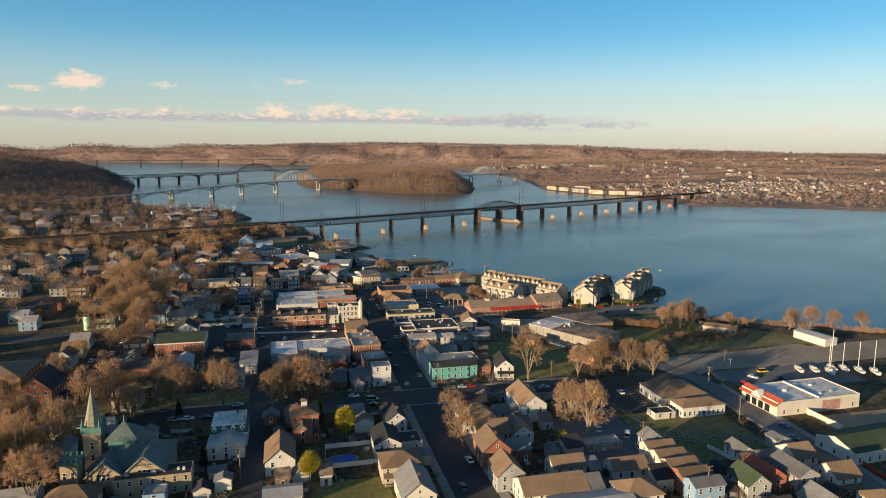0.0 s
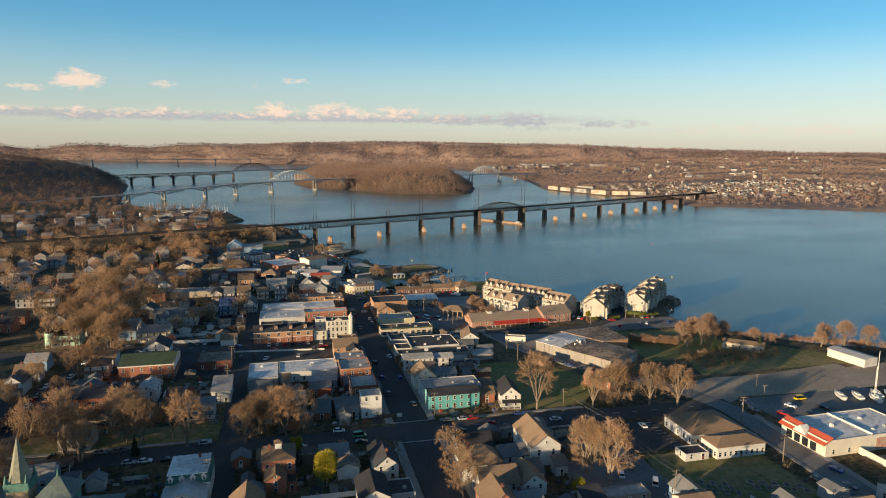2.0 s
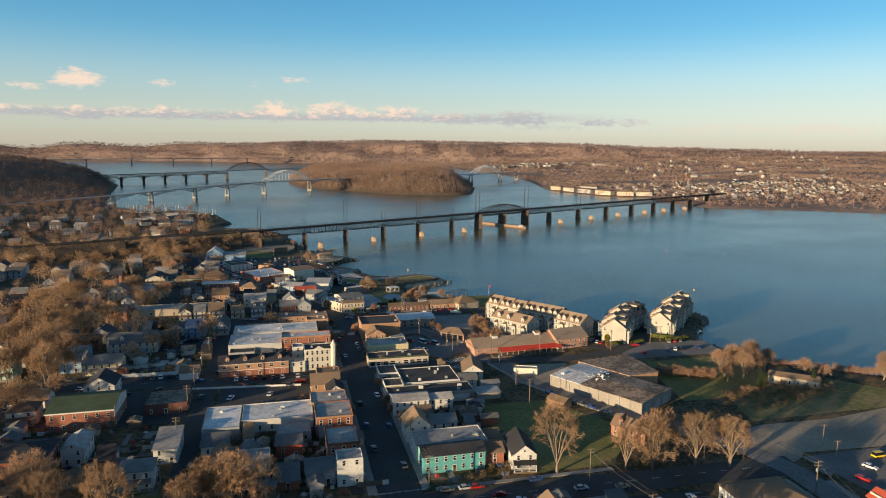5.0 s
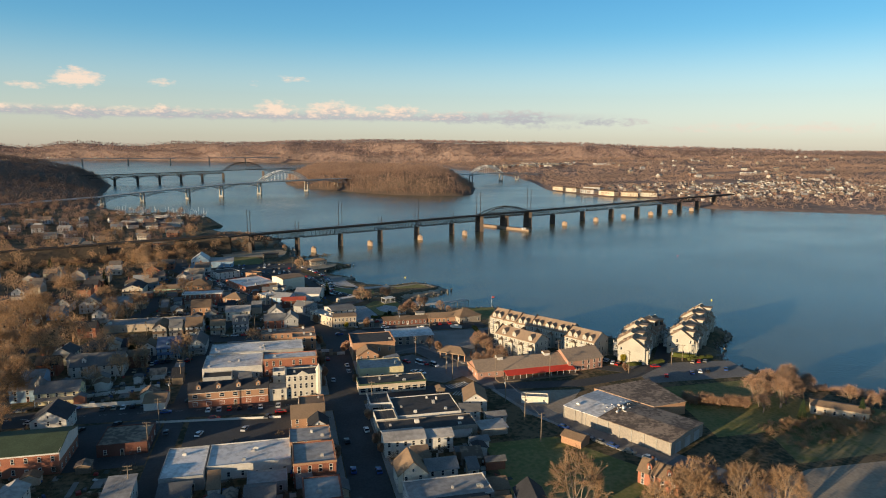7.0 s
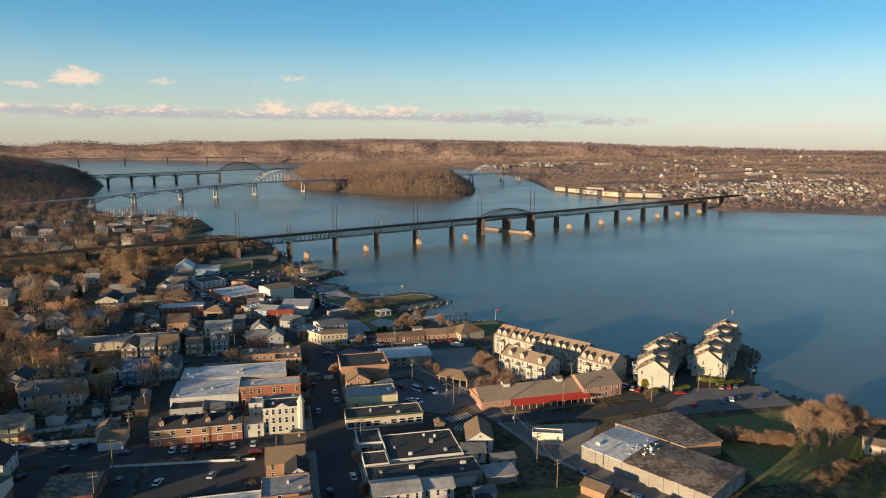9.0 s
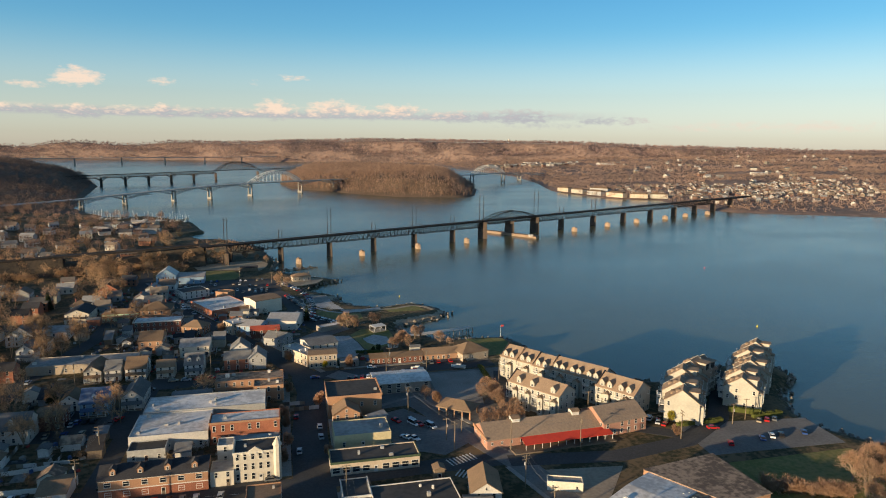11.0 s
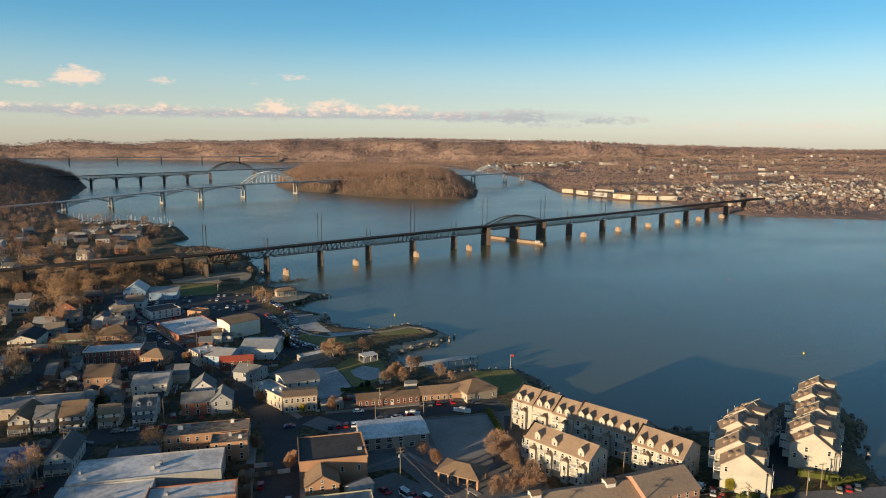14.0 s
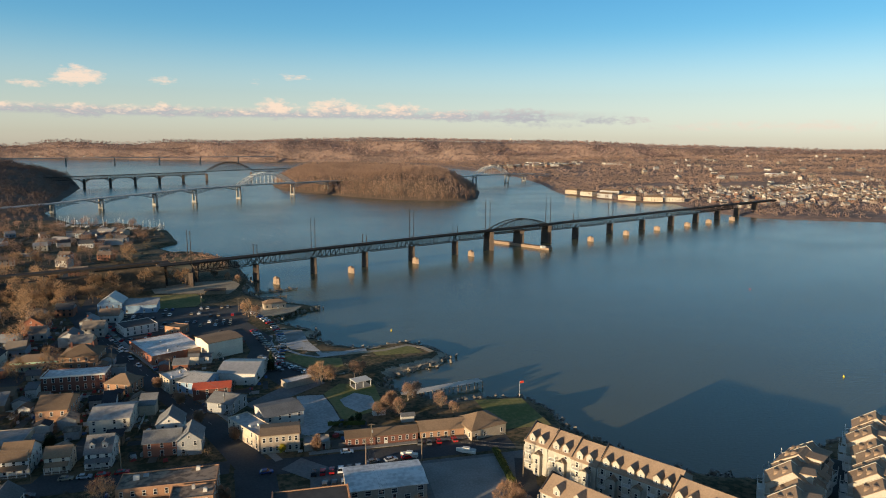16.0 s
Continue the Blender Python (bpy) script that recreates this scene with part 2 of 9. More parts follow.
bark = mat("bark", (0.26, 0.2, 0.145), (0.15, 0.115, 0.085), 0.95, 0.5, 2.5, vary=0.25)
twig = mat("twigs", (0.5, 0.315, 0.18), (0.32, 0.205, 0.12), 0.95, 0.15, 1.0, vary=0.28, spec=0.1)
twig_pale = mat("pale_twigs", (0.46, 0.29, 0.19), (0.32, 0.2, 0.135), 0.95, 0.15, 1.0, vary=0.2, spec=0.1)
brush_m = mat("dark_brush", (0.19, 0.135, 0.085), (0.09, 0.07, 0.045), 0.95, 0.2, 1.0, spec=0.1)
twig_far = mat("woodland_twigs", (0.36, 0.225, 0.16), (0.2, 0.13, 0.1), 0.95, 0.006, 0.1, spec=0.1)
twig_bank = mat("far_bank_twigs", (0.46, 0.31, 0.235), (0.25, 0.175, 0.14), 0.95, 0.006, 0.1, spec=0.1)


def sheer(m, share):
    """Thin twigs pass part of the light on to their far side."""
    n, l = m.node_tree.nodes, m.node_tree.links
    bs, out = n["Principled BSDF"], n["Material Output"]
    tr = n.new("ShaderNodeBsdfTranslucent")
    l.new(bs.inputs["Base Color"].links[0].from_socket, tr.inputs["Color"])
    both = n.new("ShaderNodeMixShader")
    both.inputs[0].default_value = share
    l.new(bs.outputs[0], both.inputs[1])
    l.new(tr.outputs[0], both.inputs[2])
    l.new(both.outputs[0], out.inputs["Surface"])
    return m


twig_wood = sheer(mat("island_twigs", (0.42, 0.275, 0.2), (0.23, 0.155, 0.118), 0.95, 0.012, 0.1, spec=0.1), 0.4)
for m_, k_ in ((twig_ridge_haze, 0.45), (twig_shade, 0.45), (twig_bank, 0.45), (twig, 0.3), (twig_pale, 0.3), (twig_far, 0.35)):
    sheer(m_, k_)
condo_roof = mat("pinkish_tan_shingle", (0.36, 0.255, 0.175), (0.27, 0.19, 0.132), 0.92, 0.2, 2.0, vary=0.06, spec=0.2)
leaf_gold = mat("yellow_green_leaves", (0.42, 0.33, 0.03), (0.26, 0.22, 0.025), 0.85, 0.2, 1.0, vary=0.2, spec=0.2)
needle = mat("needles", (0.035, 0.055, 0.022), (0.02, 0.034, 0.016), 0.9, 0.3, 1.2, vary=0.25, spec=0.2)
hedge_m = mat("hedge_leaves", (0.1, 0.11, 0.025), (0.06, 0.07, 0.018), 0.9, 0.4, 1.5, spec=0.2)
rubber = mat("tyre_rubber", (0.02, 0.02, 0.02), (0.03, 0.03, 0.03), 0.9)
pool_blue = mat("pool_cover", (0.02, 0.1, 0.5), (0.02, 0.08, 0.42), 0.5, 0.2, 1.0)
paint_white = mat("road_paint", (0.6, 0.6, 0.57), (0.35, 0.35, 0.34), 0.8, 0.3, 2.5)
wire_m = mat("cable", (0.16, 0.15, 0.14), (0.1, 0.095, 0.09), 0.5)


def shiny(name, col, rough=0.12, metal=0.0):
    m = bpy.data.materials.new(name)
    m.use_nodes = True
    b = m.node_tree.nodes["Principled BSDF"]
    b.inputs["Base Color"].default_value = (*col, 1)
    b.inputs["Roughness"].default_value = rough
    b.inputs["Metallic"].default_value = metal
    return m


def mixed(name, cols, rough=0.85):
    """One surface whose pieces each take one of several colours."""
    m = bpy.data.materials.new(name)
    m.use_nodes = True
    n, l = m.node_tree.nodes, m.node_tree.links
    g = n.new("ShaderNodeNewGeometry")
    r = n.new("ShaderNodeValToRGB")
    r.color_ramp.interpolation = 'CONSTANT'
    while len(r.color_ramp.elements) < len(cols):
        r.color_ramp.elements.new(0.5)
    for i, c in enumerate(cols):
        r.color_ramp.elements[i].position = i / len(cols)
        r.color_ramp.elements[i].color = (*c, 1)
    nz = n.new("ShaderNodeTexNoise")
    nz.inputs["Scale"].default_value = 0.5
    l.new(g.outputs["Position"], nz.inputs["Vector"])
    mx = n.new("ShaderNodeMix")
    mx.data_type = 'RGBA'
    mx.blend_type = 'MULTIPLY'
    mx.inputs[0].default_value = 0.5
    l.new(g.outputs["Random Per Island"], r.inputs[0])
    l.new(r.outputs[0], mx.inputs[6])
    l.new(nz.outputs["Fac"], mx.inputs[7])
    l.new(mx.outputs[2], n["Principled BSDF"].inputs["Base Color"])
    n["Principled BSDF"].inputs["Roughness"].default_value = rough
    return m


house_mix = mixed("mixed_siding", [(0.66, 0.63, 0.59), (0.55, 0.49, 0.39), (0.34, 0.15, 0.09), (0.5, 0.47, 0.43), (0.36, 0.36, 0.35), (0.52, 0.48, 0.42), (0.6, 0.58, 0.54), (0.28, 0.33, 0.38)])
far_mix = mixed("far_siding", [(0.62, 0.59, 0.54), (0.5, 0.45, 0.38), (0.25, 0.13, 0.09), (0.66, 0.64, 0.6), (0.28, 0.28, 0.27), (0.36, 0.3, 0.23), (0.6, 0.57, 0.52)])
roof_mix = mixed("mixed_roofs", [(0.2, 0.165, 0.14), (0.19, 0.19, 0.19), (0.25, 0.18, 0.135), (0.09, 0.09, 0.095), (0.3, 0.24, 0.185), (0.36, 0.36, 0.36)], 0.92)
glass = shiny("window_glass", (0.02, 0.024, 0.03), 0.06)
car_glass = shiny("car_glass", (0.015, 0.017, 0.02), 0.05)
CARP = {k: shiny("car_paint_" + k, c, 0.25) for k, c in dict(
    white=(0.75, 0.75, 0.74), silver=(0.42, 0.43, 0.45), black=(0.018, 0.018, 0.02), grey=(0.12, 0.125, 0.13),
    red=(0.42, 0.02, 0.02), blue=(0.03, 0.07, 0.22), green=(0.1, 0.4, 0.22), tan=(0.32, 0.27, 0.2), yellow=(0.7, 0.5, 0.03)).items()}

water = bpy.data.materials.new("river_water")
water.use_nodes = True
n, l = water.node_tree.nodes, water.node_tree.links
bs = n["Principled BSDF"]
bs.inputs["Base Color"].default_value = (0.1, 0.1, 0.058, 1)
bs.inputs["Roughness"].default_value = 0.16
bs.inputs["IOR"].default_value = 1.33
geo = n.new("ShaderNodeNewGeometry")
mp = n.new("ShaderNodeMapping")
mp.inputs["Scale"].default_value = (1.0, 1.6, 1.0)
mp.inputs["Rotation"].default_value = (0, 0, 0.5)
wv = n.new("ShaderNodeTexNoise")
wv.inputs["Scale"].default_value = 0.55
wv.inputs["Detail"].default_value = 5
wv2 = n.new("ShaderNodeTexNoise")
wv2.inputs["Scale"].default_value = 0.006
wv2.inputs["Detail"].default_value = 3
l.new(geo.outputs["Position"], mp.inputs["Vector"])
l.new(mp.outputs[0], wv.inputs["Vector"])
l.new(mp.outputs[0], wv2.inputs["Vector"])
rr = n.new("ShaderNodeMapRange")
rr.inputs["From Min"].default_value = 0.35
rr.inputs["From Max"].default_value = 0.65
rr.inputs["To Min"].default_value = 0.17
rr.inputs["To Max"].default_value = 0.22
l.new(wv2.outputs["Fac"], rr.inputs["Value"])
l.new(rr.outputs[0], bs.inputs["Roughness"])
bp = n.new("ShaderNodeBump")
bp.inputs["Strength"].default_value = 0.5
bp.inputs["Distance"].default_value = 0.22
l.new(wv.outputs["Fac"], bp.inputs["Height"])
l.new(bp.outputs[0], bs.inputs["Normal"])

# ---------------------------------------------------------------- mesh tools


def mesh_of(name, bm, *mats):
    me = bpy.data.meshes.new(name)
    bm.normal_update()
    bm.to_mesh(me)
    bm.free()
    for m in mats:
        me.materials.append(m)
    return me


def thing(name, x, y, z=GZ, rot=0.0, label="", category="", group="", kind=""):
    ob = new(name)
    ob.empty_display_size = 0.5
    ob.matrix_world = pose(x, y, z, 0, 0, rot)
    return tagged(ob, label, category, group, kind)


def part(name, bm, material, parent, label=""):
    mats = material if isinstance(material, (list, tuple)) else [material]
    ob = new(name, mesh_of(name, bm, *mats))
    ob.parent = parent
    if label:
        tagged(ob, label)
    return ob


def put(name, me, parent, m, label=""):
    """One more object on a shared mesh."""
    ob = new(name, me)
    ob.parent = parent
    ob.matrix_local = m
    if label:
        tagged(ob, label)
    return ob


def quad(bm, pts, mi=0):
    f = bm.faces.new([bm.verts.new(p) for p in pts])
    f.material_index = mi
    return f


def box(bm, x0, x1, y0, y1, z0, z1, mi=0, m=None):
    vs = [bm.verts.new(p) for p in ((x0, y0, z0), (x1, y0, z0), (x1, y1, z0), (x0, y1, z0), (x0, y0, z1), (x1, y0, z1), (x1, y1, z1), (x0, y1, z1))]
    if m is not None:
        for v in vs:
            v.co = m @ v.co
    for f in ((3, 2, 1, 0), (4, 5, 6, 7), (0, 1, 5, 4), (1, 2, 6, 5), (2, 3, 7, 6), (3, 0, 4, 7)):
        bm.faces.new([vs[i] for i in f]).material_index = mi
    return vs


def beam(bm, a, b, r, sides=4, r2=None, mi=0):
    """A straight bar from a to b."""
    a, b = Vector(a), Vector(b)
    r2 = r if r2 is None else r2
    d = b - a
    if d.length < 1e-6:
        return
    q = d.to_track_quat("Z", "Y")
    rings = []
    for p, rad in ((a, r), (b, r2)):
        rings.append([bm.verts.new(p + q @ Vector((rad * math.cos(2 * math.pi * (i + .5) / sides), rad * math.sin(2 * math.pi * (i + .5) / sides), 0))) for i in range(sides)])
    for i in range(sides):
        j = (i + 1) % sides
        bm.faces.new((rings[0][i], rings[0][j], rings[1][j], rings[1][i])).material_index = mi
    bm.faces.new(rings[1]).material_index = mi
    bm.faces.new(rings[0][::-1]).material_index = mi


def prism(bm, pts, z0, z1, mi=0):
    """An upright block over an outline given anticlockwise."""
    lo = [bm.verts.new((x, y, z0)) for x, y in pts]
    hi = [bm.verts.new((x, y, z1)) for x, y in pts]
    bm.faces.new(hi).material_index = mi
    bm.faces.new(lo[::-1]).material_index = mi
    for i in range(len(pts)):
        j = (i + 1) % len(pts)
        bm.faces.new((lo[i], lo[j], hi[j], hi[i])).material_index = mi


def grid_mesh(name, xs, ys, z, material):
    nx, ny = len(xs), len(ys)
    X, Y = np.meshgrid(xs, ys)
    co = np.stack([X, Y, z], -1).reshape(-1, 3)
    i = (np.arange(ny - 1)[:, None] * nx + np.arange(nx - 1)[None]).ravel()
    me = bpy.data.meshes.new(name)
    me.from_pydata(co.tolist(), [], np.stack([i, i + 1, i + nx + 1, i + nx], 1).tolist())
    me.materials.append(material)
    me.polygons.foreach_set("use_smooth", [True] * len(me.polygons))
    return me


def edge_distance(X, Y, poly):
    """Distance to an outline, positive inside."""
    P = np.array(poly, float)
    Q = np.roll(P, -1, 0)
    best = np.full(X.shape, 1e9)
    inside = np.zeros(X.shape, bool)
    for (ax, ay), (bx, by) in zip(P, Q):
        dx, dy = bx - ax, by - ay
        k = np.clip(((X - ax) * dx + (Y - ay) * dy) / (dx * dx + dy * dy + 1e-9), 0, 1)
        best = np.minimum(best, np.hypot(X - ax - k * dx, Y - ay - k * dy))
        if ay != by:
            inside ^= ((ay > Y) != (by > Y)) & (X < (bx - ax) * (Y - ay) / (by - ay) + ax)
    return np.where(inside, best, -best)


def ramp(v, a, b):
    k = np.clip((v - a) / (b - a), 0, 1)
    return k * k * (3 - 2 * k)


def waves(X, Y, size, seed, octaves=3):
    """Smooth random relief between about -1 and 1."""
    r = np.random.RandomState(seed)
    out = np.zeros_like(X, dtype=float)
    for o in range(octaves):
        for _ in range(5):
            a = r.uniform(0, math.pi)
            k = 2 * math.pi / (size / 2 ** o * r.uniform(0.7, 1.4))
            out += np.sin(k * (X * math.cos(a) + Y * math.sin(a)) + r.uniform(0, 6.28)) / 2 ** o / 4
    return out

# ---------------------------------------------------------------- river and land
bm = bmesh.new()
quad(bm, [(-6000, -1500, 0), (7000, -1500, 0), (7000, 6500, 0), (-6000, 6500, 0)])
tagged(new("water", mesh_of("water", bm, water)), "calm blue-grey river with fine ripples", "river", kind="structure")

# the town's shore, from the marina round to the lower river
SHORE = [(-1500, -700), (640, -700), (420, 60), (372, 288), (348, 306), (321, 314), (299, 325), (269, 349), (258, 372), (248, 388), (252, 405), (260, 420),
         (282, 437), (285, 452), (272, 462), (258, 457), (246, 447), (226, 440), (211, 446), (196, 455), (186, 472), (174, 494), (174, 515), (168, 527), (154, 530),
         (134, 528), (124, 541), (110, 553), (116, 567), (130, 575), (143, 580), (151, 591), (146, 601), (134, 618), (111, 610), (97, 617), (82, 638), (86, 650),
         (62, 675), (68, 692), (91, 706), (84, 714), (60, 728), (38, 765), (42, 803), (30, 850), (26, 893), (4, 930), (-16, 958), (-38, 962), (-62, 1003), (-45, 1030), (-48, 1046),
         (-72, 1140), (-140, 1225), (-198, 1217), (-285, 1385), (-330, 1600), (-400, 2000), (-560, 2500), (-900, 3200), (-1500, 4200), (-2600, 4900), (-3800, 4900), (-3800, -700)]
xs, ys = np.arange(-720, 430, 4.0), np.arange(-260, 1260, 4.0)
X, Y = np.meshgrid(xs, ys)
D = edge_distance(X, Y, SHORE) + waves(X, Y, 22, 5) * 0.9
Z = -2.5 + (GZ + 2.5) * ramp(D, -7, 5)
left_rise = ramp(-X, 160, 620) * ramp(Y, 250, 900) * 16
Z = Z + left_rise + ramp(D, 15, 40) * left_rise * 0.1
ground = tagged(new("ground", grid_mesh("ground", xs, ys, Z, yard)), "town ground of winter grass, yards and dirt", "ground", kind="structure")


def ground_z(x, y):
    rise = float(ramp(np.array(-x), 160, 620) * ramp(np.array(y), 250, 900) * 16)
    return GZ + rise * 1.1


# hills and woods further off
def land(name, poly, x0, x1, y0, y1, step, height, material, label):
    xs, ys = np.arange(x0, x1, step), np.arange(y0, y1, step)
    X, Y = np.meshgrid(xs, ys)
    d = edge_distance(X, Y, poly)
    z = np.where(d > -step * 1.2, -3 + 4.5 * ramp(d, -step, step * 0.5), -8) + height(X, Y, np.maximum(d, 0))
    tagged(new(name, grid_mesh(name, xs, ys, z, material)), label, "land", kind="structure")


def h_left(X, Y, d):
    hill = 66 * np.exp(-(((X + 690) / 235) ** 2 + ((Y - 1880) / 420) ** 2))
    return ramp(d, 0, 80) * (4 + hill + ramp(Y, 2600, 4300) * 45 + 14 * ramp(-X, 500, 1100)) + ramp(d, 0, 60) * waves(X, Y, 260, 3) * 5


def h_island(X, Y, d):
    hill = 16 * np.exp(-(((X - 400) / 150) ** 2 + ((Y - 1780) / 200) ** 2))
    return ramp(d, 0, 90) * (24 + hill) + ramp(d, 5, 60) * (3 + waves(X, Y, 120, 8) * 3)


def h_right(X, Y, d):
    return ramp(d, 0, 40) * 2 + np.maximum(d - 150, 0) * 0.034 + ramp(d, 200, 700) * waves(X, Y, 600, 11) * 8


def h_far(X, Y, d):
    top = 100 + 26 * np.exp(-((X - 900) / 1100) ** 2) + 14 * ramp(-X, 0, 1200) - 26 * ramp(X, 1800, 3400)
    low = 0.42 + 0.12 * waves(X, Y, 700, 41)
    rise = low * ramp(d, 0, 70) + (1 - low) * ramp(d + waves(X, Y, 520, 43) * (20 + 40 * ramp(X, -700, 100)), 60, 230)
    return rise * top + ramp(d, 10, 160) * (waves(X, Y, 330, 17) * (6 + 12 * ramp(X, -700, 100)) * (1.1 - rise) + waves(X, Y, 1400, 29) * 5)


LEFT = [(-198, 1217), (-285, 1385), (-330, 1600), (-400, 2000), (-560, 2500), (-900, 3200), (-1500, 4200), (-3600, 4600), (-3600, 1000), (-720, 1000), (-720, 1217)]
ISLAND = [(45, 2040), (69, 1867), (110, 1800), (159, 1737), (220, 1630), (286, 1556), (350, 1532), (422, 1519), (455, 1560), (520, 1760), (560, 1985), (600, 2300), (560, 2640), (300, 2900), (120, 2800), (50, 2400)]
RIGHT = [(840, 3300), (861, 2460), (791, 2052), (720, 1800), (687, 1667), (700, 1520), (716, 1440), (798, 1393), (770, 1290), (766, 1195), (789, 1130), (930, 1058),
         (1036, 987), (1300, 820), (1800, 600), (4600, 200), (4600, 4800), (700, 4800), (760, 3900)]
FAR = [(-2700, 5420), (-1500, 5100), (-900, 4930), (-440, 4700), (-60, 4330), (500, 4180), (800, 4080), (1100, 3950), (1800, 3650), (2600, 3300), (3500, 2800), (4500, 2200), (4560, 3900), (3000, 4330), (1500, 4740), (500, 4980), (-1500, 5460), (-2900, 5780)]
land("hill_left", LEFT, -3600, -180, 1000, 4700, 20, h_left, woodfloor, "wooded hillside above the river")
land("island", ISLAND, 20, 620, 1490, 2930, 9, h_island, woodfloor, "wooded river island with a low bank")
land("far_bank", RIGHT, 660, 4600, 200, 4900, 20, h_right, bank_floor, "far river bank with woods and fields")
land("far_ridge", FAR, -2960, 4600, 2180, 5800, 24, h_far, bank_floor, "wooded ridge upriver")


def flat(name, pts, z0, z1, material, label, category, kind="structure"):
    bm = bmesh.new()
    prism(bm, pts, z0, z1)
    return tagged(new(name, mesh_of(name, bm, material)), label, category, kind=kind)


def strip(pts, w):
    """The outline of a road of width w along a line."""
    P = [Vector(p) for p in pts]
    L, R = [], []
    for i, p in enumerate(P):
        d = ((P[min(i + 1, len(P) - 1)] - p).normalized() if i < len(P) - 1 else Vector((0, 0))) + ((p - P[i - 1]).normalized() if i else Vector((0, 0)))
        d.normalize()
        nrm = Vector((-d.y, d.x)) * w / 2
        L.append(p + nrm)
        R.append(p - nrm)
    return [tuple(v) for v in R + L[::-1]]


def ribbon(name, pts, w, z0, z1, material, label, category, zf=None):
    """A road as a chain of short slabs in one mesh, following the ground."""
    bm = bmesh.new()
    o = strip(pts, w)
    k = len(pts)
    cross = []
    for i in range(k):
        za = zf(*pts[i]) if zf else 0
        cross.append([bm.verts.new((*p, za + e)) for p, e in ((o[i], z0), (o[i], z1), (o[2 * k - 1 - i], z1), (o[2 * k - 1 - i], z0))])
    for u, v in zip(cross, cross[1:]):
        for i in range(4):
            j = (i + 1) % 4
            bm.faces.new((u[i], u[j], v[j], v[i]))
    bm.faces.new(cross[0][::-1])
    bm.faces.new(cross[-1])
    bmesh.ops.recalc_face_normals(bm, faces=bm.faces)
    return tagged(new(name, mesh_of(name, bm, material)), label, category, kind="structure")


R0, R1 = GZ - 0.4, GZ + 0.05
ribbon("road_main", [(56, -60), (57, 180), (57, 300), (57, 420), (60, 462), (58, 484)], 13, R0, R1, asphalt, "asphalt main street between brick shops", "road")
ribbon("road_alley", [(-10, -60), (-10, 200), (-10, 340), (-8, 480), (0, 520)], 7, R0, R1 + 0.004, asphalt, "narrow asphalt back street", "road")
ribbon("road_cross", [(-330, 262), (-90, 262), (0, 262), (100, 261), (190, 258)], 12, R0, R1 + 0.008, asphalt, "asphalt cross street with parked cars", "road", lambda x, y: ground_z(x, y) - GZ)
ribbon("road_upper", [(-300, 392), (-90, 390), (-10, 386), (52, 380)], 15, R0, R1 + 0.008, asphalt, "wide asphalt cross street", "road", lambda x, y: ground_z(x, y) - GZ)
ribbon("road_upper_east", [(56, 384), (90, 386), (120, 386)], 9, R0, R1 + 0.01, asphalt, "asphalt side street", "road")
ribbon("road_west", [(-88, -60), (-88, 200), (-87, 340), (-78, 440), (-52, 560), (-46, 680), (-60, 760)], 9, R0, R1 + 0.004, asphalt, "asphalt street lined with bare trees", "road")
ribbon("road_far_west", [(-168, -60), (-168, 300), (-160, 500), (-150, 690)], 8, R0, R1 + 0.006, asphalt, "asphalt residential street", "road", lambda x, y: ground_z(x, y) - GZ)
ribbon("road_outer_west", [(-250, -60), (-250, 300), (-250, 700)], 8, R0, R1 + 0.006, asphalt, "asphalt residential street", "road", lambda x, y: ground_z(x, y) - GZ)
ribbon("road_row", [(-130, 484), (-60, 484), (0, 484), (50, 486)], 9, R0, R1 + 0.012, asphalt, "asphalt street past small white houses", "road")
ribbon("road_north_row", [(-300, 600), (-140, 598), (-40, 594)], 8, R0, R1 + 0.012, asphalt, "asphalt residential street", "road", lambda x, y: ground_z(x, y) - GZ)
ribbon("road_waterfront", [(52, 484), (80, 482), (110, 483), (148, 484)], 11, R0, R1 + 0.012, asphalt, "asphalt waterfront street", "road")
ribbon("road_bend", [(58, 484), (44, 516), (26, 548), (4, 586), (-20, 632), (-40, 674), (-66, 730), (-86, 790), (-110, 900)], 11, R0, R1 + 0.016, asphalt, "asphalt street bending past shops", "road")
ribbon("road_diagonal", [(70, 484), (88, 466), (100, 446), (114, 408), (126, 378), (132, 350), (146, 325), (164, 299), (181, 272), (186, 254), (185.5, 235), (184.5, 213), (183.8, 193), (182, 173), (179.5, 150), (172, 90)], 9.5, R0, R1 + 0.02, lot_grey, "worn grey asphalt road running diagonally past a warehouse", "road")
ribbon("road_condo", [(122, 384), (160, 379), (190, 384), (215, 400), (236, 428), (252, 446)], 8, R0, R1 + 0.024, asphalt, "dark asphalt lane to the apartments", "road")
ribbon("road_bay", [(30, 566), (52, 592), (58, 634), (44, 668), (30, 700)], 8, R0, R1 + 0.02, asphalt, "asphalt park road with parked cars", "road")
ribbon("road_condo_inner", [(148, 470), (142, 452), (158, 420), (178, 398), (190, 390)], 7, R0, R1 + 0.028, asphalt, "dark asphalt drive between apartments", "road")
pale_paving = mat("pale_paving", (0.5, 0.475, 0.45), (0.36, 0.34, 0.32), 0.9, 0.12, 0.9, mix=0.8)
